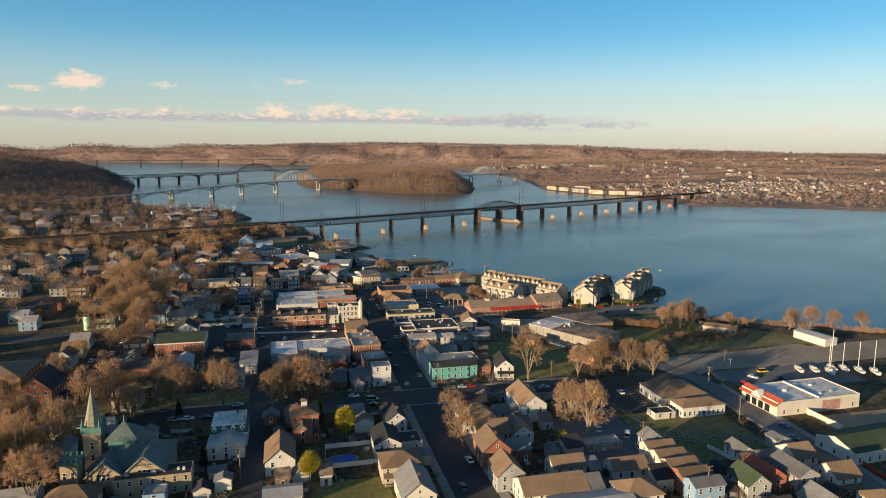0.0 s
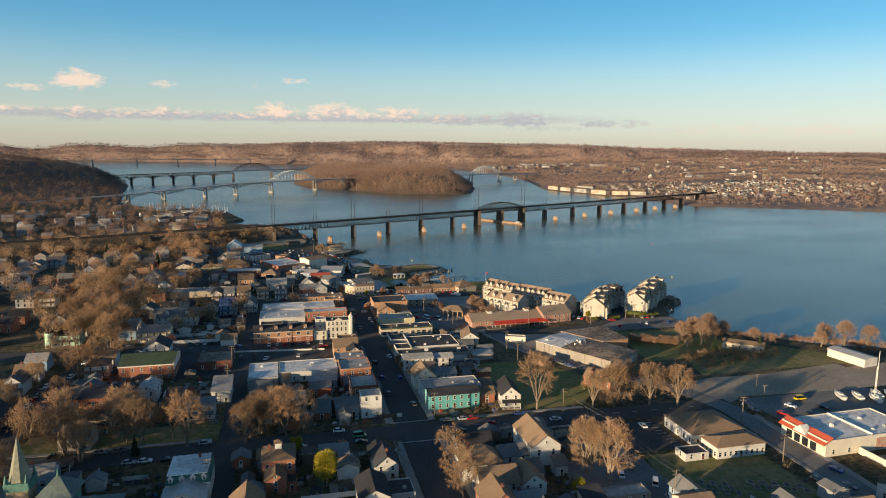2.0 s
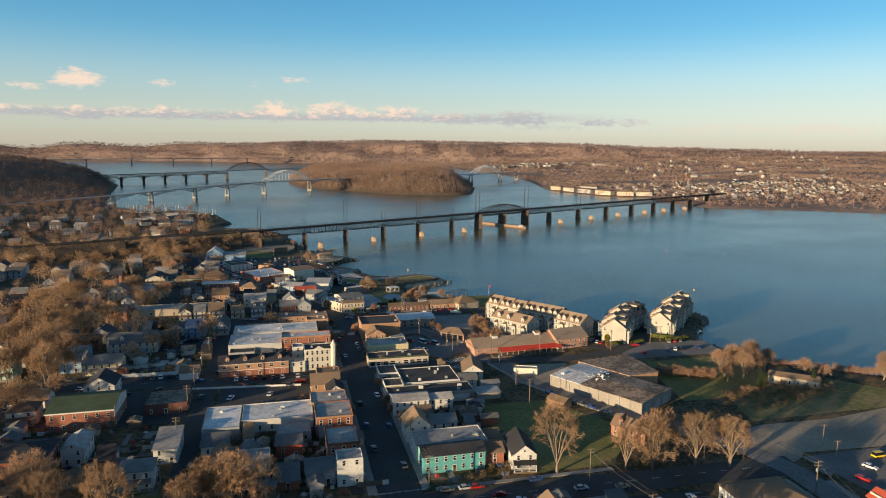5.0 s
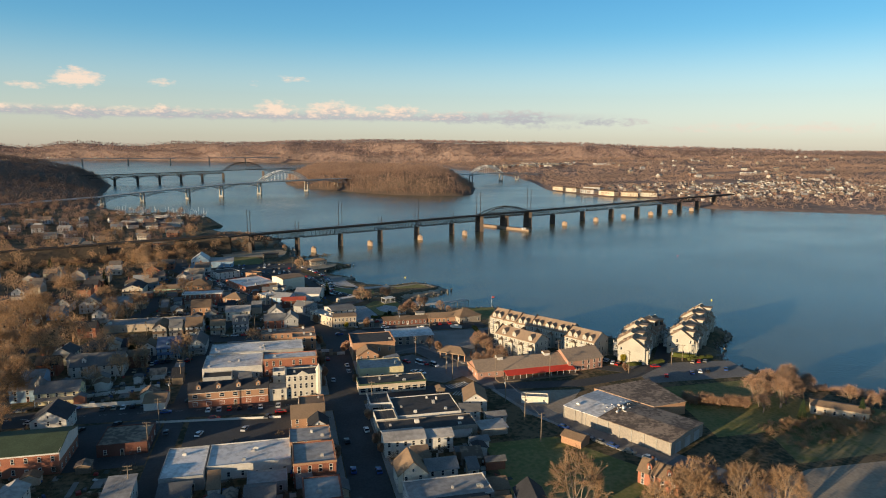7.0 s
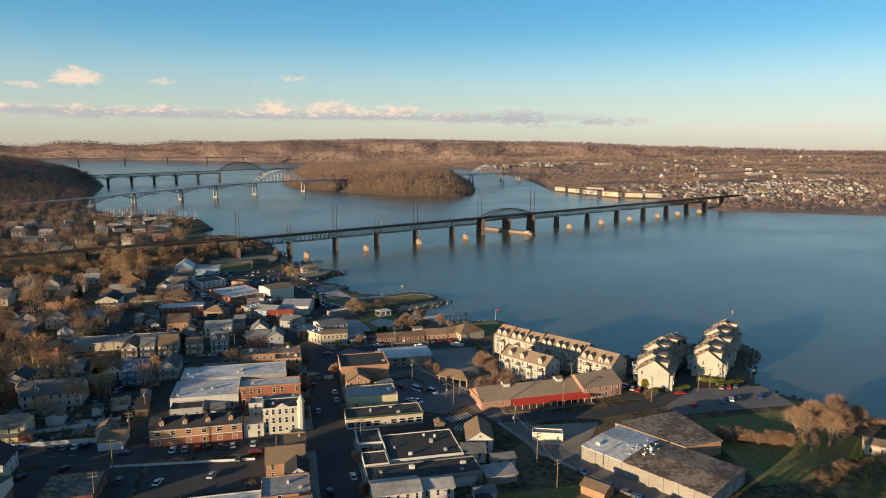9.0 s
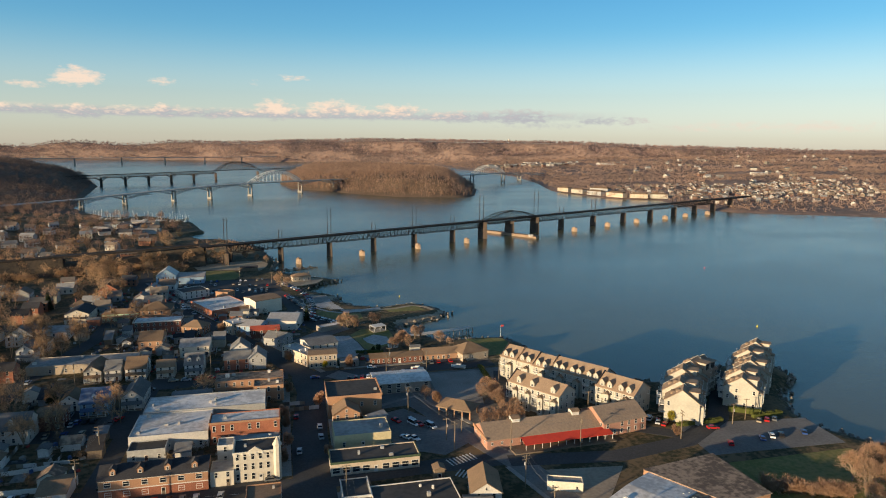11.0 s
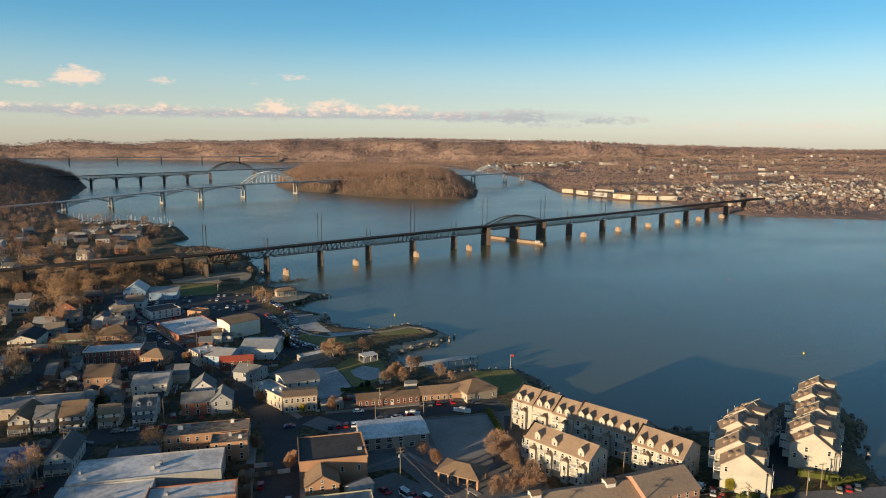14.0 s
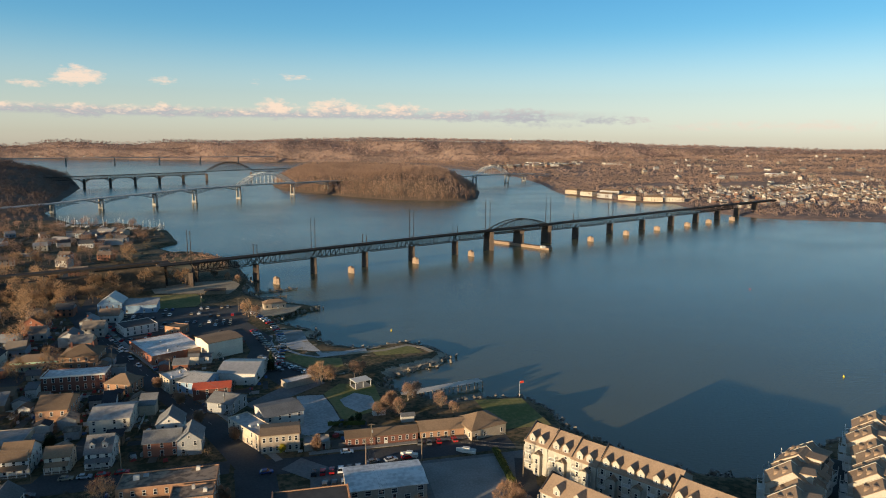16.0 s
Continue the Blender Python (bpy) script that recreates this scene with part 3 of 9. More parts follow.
LOTS = [("dry_field", [(960, 1082), (1040, 1014), (1300, 852), (1420, 802), (1440, 880), (1320, 940), (1100, 1080), (1000, 1130)], field, "dry tan field on the far bank"),
        ("parking_lot", [(74, 436), (104, 440), (118, 414), (126, 396), (140, 402), (142, 440), (152, 476), (76, 476)], lot_grey, "grey asphalt car park"),
        ("concrete_pad", [(112, 440), (136, 440), (140, 474), (113, 474)], concrete, "worn concrete car park"),
        ("parking_lot", [(86, 402), (102, 393), (112, 400), (104, 423), (95, 436), (84, 432)], lot_grey, "grey asphalt car park beside the road"),
        ("parking_lot", [(-48, 434), (-12, 432), (-12, 462), (-48, 464)], asphalt, "dark asphalt car park"),
        ("parking_lot", [(-50, 340), (-14, 340), (-14, 378), (-50, 378)], asphalt, "dark asphalt car park"),
        ("parking_lot", [(-4, 350), (34, 350), (34, 372), (-4, 374)], asphalt, "dark asphalt car park behind shops"),
        ("parking_lot", [(192, 372), (246, 370), (248, 392), (194, 398)], lot_grey, "grey asphalt car park by the river"),
        ("parking_lot", [(200, 232), (262, 236), (262, 262), (196, 262)], lot_grey, "grey asphalt car park"),
        ("gravel_road", [(185, 257), (196, 262), (206, 272), (234, 276), (276, 286), (276, 293), (232, 287), (200, 288), (186, 284), (180, 268)], gravel, "pale sunlit gravel track to the boat yard"),
        ("gravel_yard", [(182, 266), (240, 262), (330, 262), (330, 290), (280, 287), (232, 280), (186, 282)], gravel, "pale gravel boat yard"),
        ("parking_lot", [(98, 170), (128, 170), (128, 226), (98, 226)], lot_grey, "grey asphalt car park"),
        ("parking_lot", [(124, 228), (148, 226), (149, 250), (124, 252)], asphalt, "freshly sealed black car park with white bays"),
        ("parking_lot", [(-34, 640), (44, 640), (48, 690), (40, 716), (-34, 716)], asphalt, "large asphalt car park full of cars"),
        ("dirt_yard", [(124, 352), (136, 344), (158, 372), (126, 376)], gravel, "bare dirt yard beside a warehouse"),
        ("dirt_yard", [(204, 176), (260, 176), (262, 206), (204, 206)], gravel, "bare dirt yard"),
        ("meadow", [(186, 316), (246, 316), (244, 366), (194, 366)], lawn, "green winter lawn"),
        ("meadow", [(200, 292), (300, 292), (262, 330), (206, 312)], grass, "rough winter grass"),
        ("meadow", [(98, 272), (130, 272), (150, 296), (128, 330), (100, 330)], lawn, "green corner lawn"),
        ("meadow", [(-22, 758), (-11, 716), (12, 719), (16, 736), (8, 757)], lawn, "mown waterfront lawn"),
        ("dirt_shore", [(-27, 783), (-21, 764), (8, 759), (30, 752), (34, 768), (36, 786), (28, 802), (3, 800)], sand, "bare tan dirt along the marina shore"),
        ("dirt_shore", [(47, 686), (62, 684), (74, 692), (80, 706), (70, 713), (58, 712), (46, 704)], sand, "tan gravel spit with a boathouse"),
        ("dirt_shore", [(63, 628), (73, 625), (80, 637), (77, 648), (66, 650)], concrete, "pale worn boat ramp beside the park"),
        ("dry_field", [(-100, 965), (-58, 955), (-66, 915), (-80, 912), (-104, 930)], field, "dry tan field behind the railway"),
        ("dry_field", [(-28, 935), (-12, 925), (4, 900), (10, 868), (-6, 856), (-40, 880)], field, "dry scrubby point beside the bridge"),
        ("meadow", [(114, 592), (138, 592), (134, 606), (112, 602)], lawn, "green lawn on the point"),
        ("meadow", [(148, 494), (168, 494), (166, 522), (146, 524)], lawn, "round green lawn by the water"),
        ("terrace", [(73, 545), (84, 544), (87, 531), (89, 517), (82, 505), (74, 505)], pale_paving, "pale paved terrace beside an inn"),
        ("meadow", [(84.5, 545.5), (92, 556), (107, 552), (108, 524), (90, 516), (87.5, 531)], lawn, "small green park lawn"),
        ("terrace", [(90.6, 536.9), (97.4, 543.5), (104.1, 538.0), (104.9, 526.5), (97.1, 521.9), (92.0, 529.4)], pale_paving, "pale paved terrace in a park"),
        ("parking_lot", [(42, 656), (52, 657), (60, 620), (67, 595), (82, 572), (82, 566), (68, 556), (58, 575), (52, 610)], asphalt, "asphalt car park along the park"),
        ("parking_lot", [(52, 540), (66, 556), (82, 566), (86, 558), (72, 546), (58, 532)], lot_grey, "worn asphalt yard behind the shops"),
        ("terrace", [(63, 650), (78, 648), (81, 624), (87, 604), (72, 612), (65, 628)], pale_paving, "pale worn boat launch apron"),
        ("terrace", [(84, 604), (98, 603), (110, 606), (110, 600), (98, 597), (86, 597)], pale_paving, "pale paved waterfront terrace"),
        ("meadow", [(62, 612), (70, 606), (84, 594), (96, 592), (96, 580), (84, 574), (70, 594)], lawn, "park lawn with paths"),
        ("meadow", [(-80, 270.5), (-14, 270.5), (-14, 286), (-24, 296), (-30, 286), (-80, 286)], grass, "dry yellow lawn under trees"),
        ("meadow", [(8, 176), (32, 176), (32, 196), (8, 196)], lawn, "back garden lawn"),
        ("meadow", [(120, 182), (170, 182), (170, 224), (130, 224)], grass, "rough grass with junk and planks")]
for i, (nm, pts, m, lab) in enumerate(LOTS):
    flat(nm, pts, R0, GZ + 0.03 + 0.0035 * (i % 4), m, lab, nm.replace("_", " "))
# kerbed pavements beside the main street and cross street
for nm, pts, w in (("pavement_main_left", [(48.6, -40), (48.6, 254)], 3.0), ("pavement_main_left_upper", [(48.6, 270), (48.6, 372)], 3.0), ("pavement_main_left_top", [(48.6, 390), (49, 470)], 3.0),
                   ("pavement_main_right", [(65.2, -40), (65.2, 252)], 3.2), ("pavement_main_right_upper", [(65.2, 270), (64.8, 376)], 2.6), ("pavement_main_right_top", [(65.2, 392), (66, 440)], 2.6),
                   ("pavement_cross_north", [(68, 269.2), (128, 269)], 1.8), ("pavement_cross_west", [(-82, 270), (-16, 270)], 1.8), ("pavement_cross_south", [(70, 253.2), (120, 253)], 1.6),
                   ("pavement_bend", [(66, 487), (51.5, 518), (33, 551), (11, 590), (-13, 636), (-33, 678), (-52, 716)], 2.6), ("pavement_waterfront", [(76, 490), (146, 491)], 2.2), ("pavement_lot", [(84, 440), (102, 448), (118, 416)], 2.0), ("pavement_store", [(191.5, 246), (191, 226), (190.3, 206), (189.2, 190), (187.4, 173), (185.2, 154)], 2.6), ("pavement_hall", [(178.6, 250), (178.8, 224), (178, 200), (176.2, 176)], 1.6), ("pavement_warehouse", [(120, 380), (127, 352), (141, 323), (160, 294)], 1.6)):
    ribbon(nm, pts, w, R0, GZ + 0.16, concrete, "pale concrete pavement with a kerb", "pavement")


ribbon("path_shore", [(99, 598.1), (118.5, 600.1), (132, 606), (139, 601), (143, 592)], 3.0, R0, GZ + 0.06, sand, "pale gravel path along the shore", "path")
def bank(name, x0, x1, y0, y1, lo, hi, material, label):
    """The sloping edge of the shore as a skin of its own over the ground, with a ragged upper edge."""
    gx, gy = np.arange(x0, x1, 0.9), np.arange(y0, y1, 0.9)
    QX, QY = np.meshgrid(gx, gy)
    ix, iy = ((QX - xs[0]) / 4).astype(int), ((QY - ys[0]) / 4).astype(int)
    fx, fy = (QX - xs[ix]) / 4, (QY - ys[iy]) / 4
    q = (Z[iy, ix] * (1 - fx) + Z[iy, ix + 1] * fx) * (1 - fy) + (Z[iy + 1, ix] * (1 - fx) + Z[iy + 1, ix + 1] * fx) * fy
    ok = (q > lo) & (q < hi + 0.35 * waves(QX, QY, 9, 3))
    nx = len(gx)
    i = np.arange(len(gy) - 1)[:, None] * nx + np.arange(nx - 1)[None]
    i = i[ok[:-1, :-1] & ok[1:, :-1] & ok[:-1, 1:] & ok[1:, 1:]]
    me = bpy.data.meshes.new(name)
    me.from_pydata(np.stack([QX, QY, q + 0.22 + 0.1 * waves(QX, QY, 5, 8)], -1).reshape(-1, 3).tolist(), [], np.stack([i, i + 1, i + nx + 1, i + nx], 1).tolist())
    me.materials.append(material)
    tagged(new(name, me), label, "bank", kind="structure")


bank("point_rim", 92, 160, 566, 628, -0.5, GZ - 0.25, rim_stone, "pale stone and gravel bank round the point")
bank("ramp_shore", 58, 92, 600, 664, -0.5, GZ - 0.15, rim_stone, "pale gravel bank beside the boat ramp")
ribbon("path_park", [(61, 640), (61, 628), (62.5, 620), (68.1, 615.4), (69.9, 610.7), (76, 602), (84.5, 595.8), (99.5, 598.1)], 1.8, R0, GZ + 0.065, pale_paving, "curving pale park path", "path")


def dashes(name, p, q, n, length=2.6, w=0.25):
    bm = bmesh.new()
    p, q = Vector(p), Vector(q)
    d = (q - p).normalized()
    s = Vector((-d.y, d.x))
    for i in range(n):
        c = p.lerp(q, i / max(1, n - 1))
        a, b = c - d * length / 2, c + d * length / 2
        prism(bm, [tuple(a - s * w), tuple(b - s * w), tuple(b + s * w), tuple(a + s * w)], GZ, GZ + 0.085)
    tagged(new(name, mesh_of(name, bm, paint_white)), "worn white painted road lines", "road marking", kind="structure")


dashes("crosswalk", (50, 270), (64, 270), 9, 2.4, 0.3)
dashes("crosswalk", (50, 252.5), (64, 252.5), 9, 2.4, 0.3)
dashes("crosswalk", (102, 387), (111, 390), 8, 0.5, 2.4)
dashes("crosswalk", (103, 380), (107, 377), 5, 0.5, 2.4)
dashes("lane_lines", (-80, 390.5), (40, 381.5), 18, 3.0, 0.07)
dashes("lane_lines", (40, 524), (-40, 672), 20, 3.0, 0.07)
dashes("lane_lines", (72, 262), (180, 259), 14, 3.0, 0.07)
dashes("bay_lines", (126, 229), (126, 249), 9, 0.14, 1.6)
dashes("bay_lines", (146, 229), (146, 249), 9, 0.14, 1.6)
dashes("bay_lines", (122, 490), (146, 490), 10, 4.0, 0.07)

# ---------------------------------------------------------------- building kit
def window_mesh(w, h, frame_m, name="window"):
    bm = bmesh.new()
    t, p = 0.11, 0.07
    box(bm, -w / 2, -w / 2 + t, -p, 0.04, 0, h)
    box(bm, w / 2 - t, w / 2, -p, 0.04, 0, h)
    box(bm, -w / 2 + t, w / 2 - t, -p, 0.04, h - t, h)
    box(bm, -w / 2 - 0.08, w / 2 + 0.08, -p - 0.08, 0.04, -0.1, 0.0)
    box(bm, -w / 2 + t, w / 2 - t, -p + 0.02, 0.03, h * 0.48, h * 0.54)
    quad(bm, [(-w / 2 + t, -0.025, 0), (w / 2 - t, -0.025, 0), (w / 2 - t, -0.025, h - t), (-w / 2 + t, -0.025, h - t)], 1)
    return mesh_of(name, bm, frame_m, glass)


def door_mesh(leaf):
    bm = bmesh.new()
    box(bm, -0.62, -0.5, -0.1, 0.04, 0, 2.2)
    box(bm, 0.5, 0.62, -0.1, 0.04, 0, 2.2)
    box(bm, -0.62, 0.62, -0.1, 0.04, 2.2, 2.34)
    box(bm, -0.5, 0.5, -0.05, 0.03, 0, 2.2, 1)
    box(bm, -0.36, 0.36, -0.07, -0.05, 1.2, 2.0, 2)
    return mesh_of("door", bm, trim, leaf, glass)


WIN = dict(house=window_mesh(1.05, 1.65, trim), shop=window_mesh(2.4, 1.9, trim), tall=window_mesh(1.1, 2.1, trim), small=window_mesh(0.8, 1.0, trim),
           dark=window_mesh(1.05, 1.65, wood), wide=window_mesh(1.9, 1.5, trim))
DOORS = [door_mesh(brick_dark), door_mesh(wood), door_mesh(trim)]
TAKEN = [(20, 212, 11.0), (24, 196, 8.0)]      # footprints already built on, and open lawns


def claim(x, y, w, d, rot):
    a = radians(rot)
    cx, cy = x + math.cos(a) * w / 2 - math.sin(a) * d / 2, y + math.sin(a) * w / 2 + math.cos(a) * d / 2
    TAKEN.append((cx, cy, max(w, d) * 0.5 * 0.9 + min(w, d) * 0.12))


def facade(root, w, d, h, storeys, kind, base=0.0, gap=3.0, faces="flr", door=True, lift=0.9, skip=0.0):
    """Windows row by row on the front, left and right."""
    me = WIN[kind]
    ww = max(v.co.x for v in me.vertices) * 2
    sh = (h - base) / storeys
    rng = random.Random(int(w * 37 + d * 11 + h * 7))
    for face in faces:
        span = w if face in "fb" else d
        k = max(1, int((span - 1.0) / max(gap, ww + 0.5)))
        for s in range(storeys):
            z = base + s * sh + min(lift, sh - 1.9)
            for i in range(k):
                u = span * (i + 0.5) / k
                if rng.random() < skip:
                    continue
                if face == "f" and door and s == 0 and base == 0 and i == k // 2:
                    put("door", DOORS[int(w) % 3], root, Matrix.Translation((u, 0, 0.1)))
                    continue
                m = {"f": pose(u, 0, z), "b": pose(w - u, d, z, 0, 0, 180), "l": pose(0, span - u, z, 0, 0, -90), "r": pose(w, u, z, 0, 0, 90)}[face]
                put("window", me, root, m)


def roof_bm(w, d, h, kind, pitch, o=0.4, t=0.22):
    """The covering of a w by d block whose eaves stand at h."""
    bm = bmesh.new()
    if kind in ("gx", "gy"):
        span = d if kind == "gx" else w
        rise = span / 2 * pitch
        run = w if kind == "gx" else d
        prof = [(-o, h - o * pitch), (span / 2, h + rise), (span + o, h - o * pitch)]
        for (a, za), (b, zb) in zip(prof, prof[1:]):
            pts = []
            for e in (-o, run + o):
                for q, z in ((a, za), (b, zb)):
                    for dz in (0.02, t):
                        pts.append((e, q, z + dz) if kind == "gx" else (q, e, z + dz))
            v = [bm.verts.new(p) for p in pts]
            for f in ((0, 1, 3, 2), (4, 6, 7, 5), (0, 4, 5, 1), (2, 3, 7, 6), (1, 5, 7, 3), (0, 2, 6, 4)):
                bm.faces.new([v[i] for i in f])
    elif kind == "hip":
        s = min(w, d) / 2
        rise = s * pitch
        lo = [(-o, -o), (w + o, -o), (w + o, d + o), (-o, d + o)]
        ridge = [(s, d / 2), (w - s, d / 2)] if w >= d else [(w / 2, s), (w / 2, d - s)]
        if abs(w - d) < 0.5:
            ridge = [(w / 2 - 0.2, d / 2), (w / 2 + 0.2, d / 2)]
        L = [bm.verts.new((x, y, h)) for x, y in lo]
        E = [bm.verts.new((x, y, h + t)) for x, y in lo]
        T = [bm.verts.new((x, y, h + t + rise)) for x, y in ridge]
        bm.faces.new(L[::-1])
        for i in range(4):
            bm.faces.new((L[i], L[(i + 1) % 4], E[(i + 1) % 4], E[i]))
        if w >= d or abs(w - d) < 0.5:
            sides = ((E[0], E[1], T[1], T[0]), (E[1], E[2], T[1]), (E[2], E[3], T[0], T[1]), (E[3], E[0], T[0]))
        else:
            sides = ((E[0], E[1], T[0]), (E[1], E[2], T[1], T[0]), (E[2], E[3], T[1]), (E[3], E[0], T[0], T[1]))
        for f in sides:
            bm.faces.new(f)
    elif kind == "shed":
        v = [(-o, -o, h), (w + o, -o, h), (w + o, d + o, h + d * pitch), (-o, d + o, h + d * pitch)]
        lo = [bm.verts.new(p) for p in v]
        hi = [bm.verts.new((p[0], p[1], p[2] + t)) for p in v]
        bm.faces.new(hi)
        bm.faces.new(lo[::-1])
        for i in range(4):
            bm.faces.new((lo[i], lo[(i + 1) % 4], hi[(i + 1) % 4], hi[i]))
    bmesh.ops.recalc_face_normals(bm, faces=bm.faces)
    return bm


def walls_bm(w, d, h, kind, pitch):
    bm = bmesh.new()
    if kind == "flat":
        box(bm, 0, w, 0, d, -0.5, h - 0.5)
        e = 0.24
        for a in ((0, w, 0, e), (0, w, d - e, d), (0, e, e, d - e), (w - e, w, e, d - e)):
            box(bm, *a, h - 0.5, h - 0.06)
    elif kind in ("gx", "gy"):
        box(bm, 0, w, 0, d, -0.5, h)
        span = d if kind == "gx" else w
        rise = span / 2 * pitch - 0.04
        if kind == "gx":
            v = [(0, 0, h), (0, d, h), (0, d / 2, h + rise), (w, 0, h), (w, d, h), (w, d / 2, h + rise)]
        else:
            v = [(0, 0, h), (w, 0, h), (w / 2, 0, h + rise), (0, d, h), (w, d, h), (w / 2, d, h + rise)]
        v = [bm.verts.new(p) for p in v]
        for f in ((0, 1, 2), (3, 5, 4), (0, 2, 5, 3), (1, 4, 5, 2)):
            bm.faces.new([v[i] for i in f])
    elif kind == "shed":
        v = [(0, 0, -.5), (w, 0, -.5), (w, d, -.5), (0, d, -.5), (0, 0, h), (w, 0, h), (w, d, h + d * pitch), (0, d, h + d * pitch)]
        v = [bm.verts.new(p) for p in v]
        for f in ((3, 2, 1, 0), (4, 5, 6, 7), (0, 1, 5, 4), (1, 2, 6, 5), (2, 3, 7, 6), (3, 0, 4, 7)):
            bm.faces.new([v[i] for i in f])
    else:
        box(bm, 0, w, 0, d, -0.5, h)
    bmesh.ops.recalc_face_normals(bm, faces=bm.faces)
    return bm


def chimney(root, x, y, z0, z1, m=None):
    bm = bmesh.new()
    box(bm, x - 0.35, x + 0.35, y - 0.35, y + 0.35, z0, z1 - 0.25)
    box(bm, x - 0.45, x + 0.45, y - 0.45, y + 0.45, z1 - 0.25, z1)
    box(bm, x - 0.2, x + 0.2, y - 0.2, y + 0.2, z1, z1 + 0.25)
    part("chimney", bm, m or brick_dark, root)


def dormer(root, x, y, z, w=1.7, h=1.7, deep=2.6, wall=None, cover=None):
    """A gabled dormer whose face stands at y and looks to the front."""
    bm = bmesh.new()
    box(bm, x - w / 2, x + w / 2, y, y + deep, z - 0.6, z + h)
    v = [bm.verts.new(p) for p in ((x - w / 2, y, z + h), (x + w / 2, y, z + h), (x, y, z + h + w * 0.5), (x - w / 2, y + deep, z + h), (x + w / 2, y + deep, z + h), (x, y + deep, z + h + w * 0.5))]
    for f in ((0, 1, 2), (3, 5, 4), (0, 2, 5, 3), (1, 4, 5, 2)):
        bm.faces.new([v[i] for i in f])
    bmesh.ops.recalc_face_normals(bm, faces=bm.faces)
    dm = part("dormer", bm, wall or white, root)
    bm = bmesh.new()
    for s in (-1, 1):
        v = [(x + s * (w / 2 + 0.25), y - 0.25, z + h - 0.25), (x, y - 0.25, z + h + w * 0.5), (x, y + deep, z + h + w * 0.5), (x + s * (w / 2 + 0.25), y + deep, z + h - 0.25)]
        lo = [bm.verts.new((a, b, c + 0.01)) for a, b, c in v]
        hi = [bm.verts.new((a, b, c + 0.15)) for a, b, c in v]
        bm.faces.new(hi)
        bm.faces.new(lo[::-1])
        for i in range(4):
            bm.faces.new((lo[i], lo[(i + 1) % 4], hi[(i + 1) % 4], hi[i]))
    bmesh.ops.recalc_face_normals(bm, faces=bm.faces)
    part("dormer_roof", bm, cover or sh_brown, dm)
    put("window", WIN["small"], dm, Matrix.Translation((x, y, z + 0.25)))


def porch(root, x0, x1, deep, h, cover, posts=4):
    bm = bmesh.new()
    v = [(x0, -deep, h), (x1, -deep, h), (x1, -0.02, h + 0.7), (x0, -0.02, h + 0.7)]
    lo = [bm.verts.new(p) for p in v]
    hi = [bm.verts.new((a, b, c + 0.18)) for a, b, c in v]
    bm.faces.new(hi)
    bm.faces.new(lo[::-1])
    for i in range(4):
        bm.faces.new((lo[i], lo[(i + 1) % 4], hi[(i + 1) % 4], hi[i]))
    part("porch_roof", bm, cover, root)
    bm = bmesh.new()
    box(bm, x0 + 0.1, x1 - 0.1, -deep + 0.1, -0.02, -0.3, 0.35)
    part("porch_floor", bm, wood, root)
    for i in range(posts):
        bm = bmesh.new()
        px = x0 + 0.25 + (x1 - x0 - 0.5) * i / (posts - 1)
        box(bm, px - 0.1, px + 0.1, -deep + 0.15, -deep + 0.35, 0.35, h + 0.02)
        part("post", bm, trim, root)
    bm = bmesh.new()
    box(bm, x0 + 0.2, x1 - 0.2, -deep + 0.2, -deep + 0.28, 1.1, 1.2)
    box(bm, x0 + 0.2, x1 - 0.2, -deep + 0.2, -deep + 0.28, 0.45, 0.52)
    part("railing", bm, trim, root)


def roof_units(root, w, d, z, n, seed):
    """Air handlers, vents and hatches standing on a flat roof."""
    r = random.Random(seed)
    for i in range(n):
        bm = bmesh.new()
        x, y = r.uniform(1.2, w - 2.4), r.uniform(1.2, d - 2.2)
        a, b, c = r.uniform(0.6, 1.8), r.uniform(0.6, 1.3), r.uniform(0.5, 1.3)
        box(bm, x, x + a, y, y + b, z, z + c)
        box(bm, x + a * 0.2, x + a * 0.8, y + b * 0.2, y + b * 0.8, z + c, z + c + 0.12)
        part("roof_unit", bm, r.choice([metal_roof, steel_grey, trim]), root)


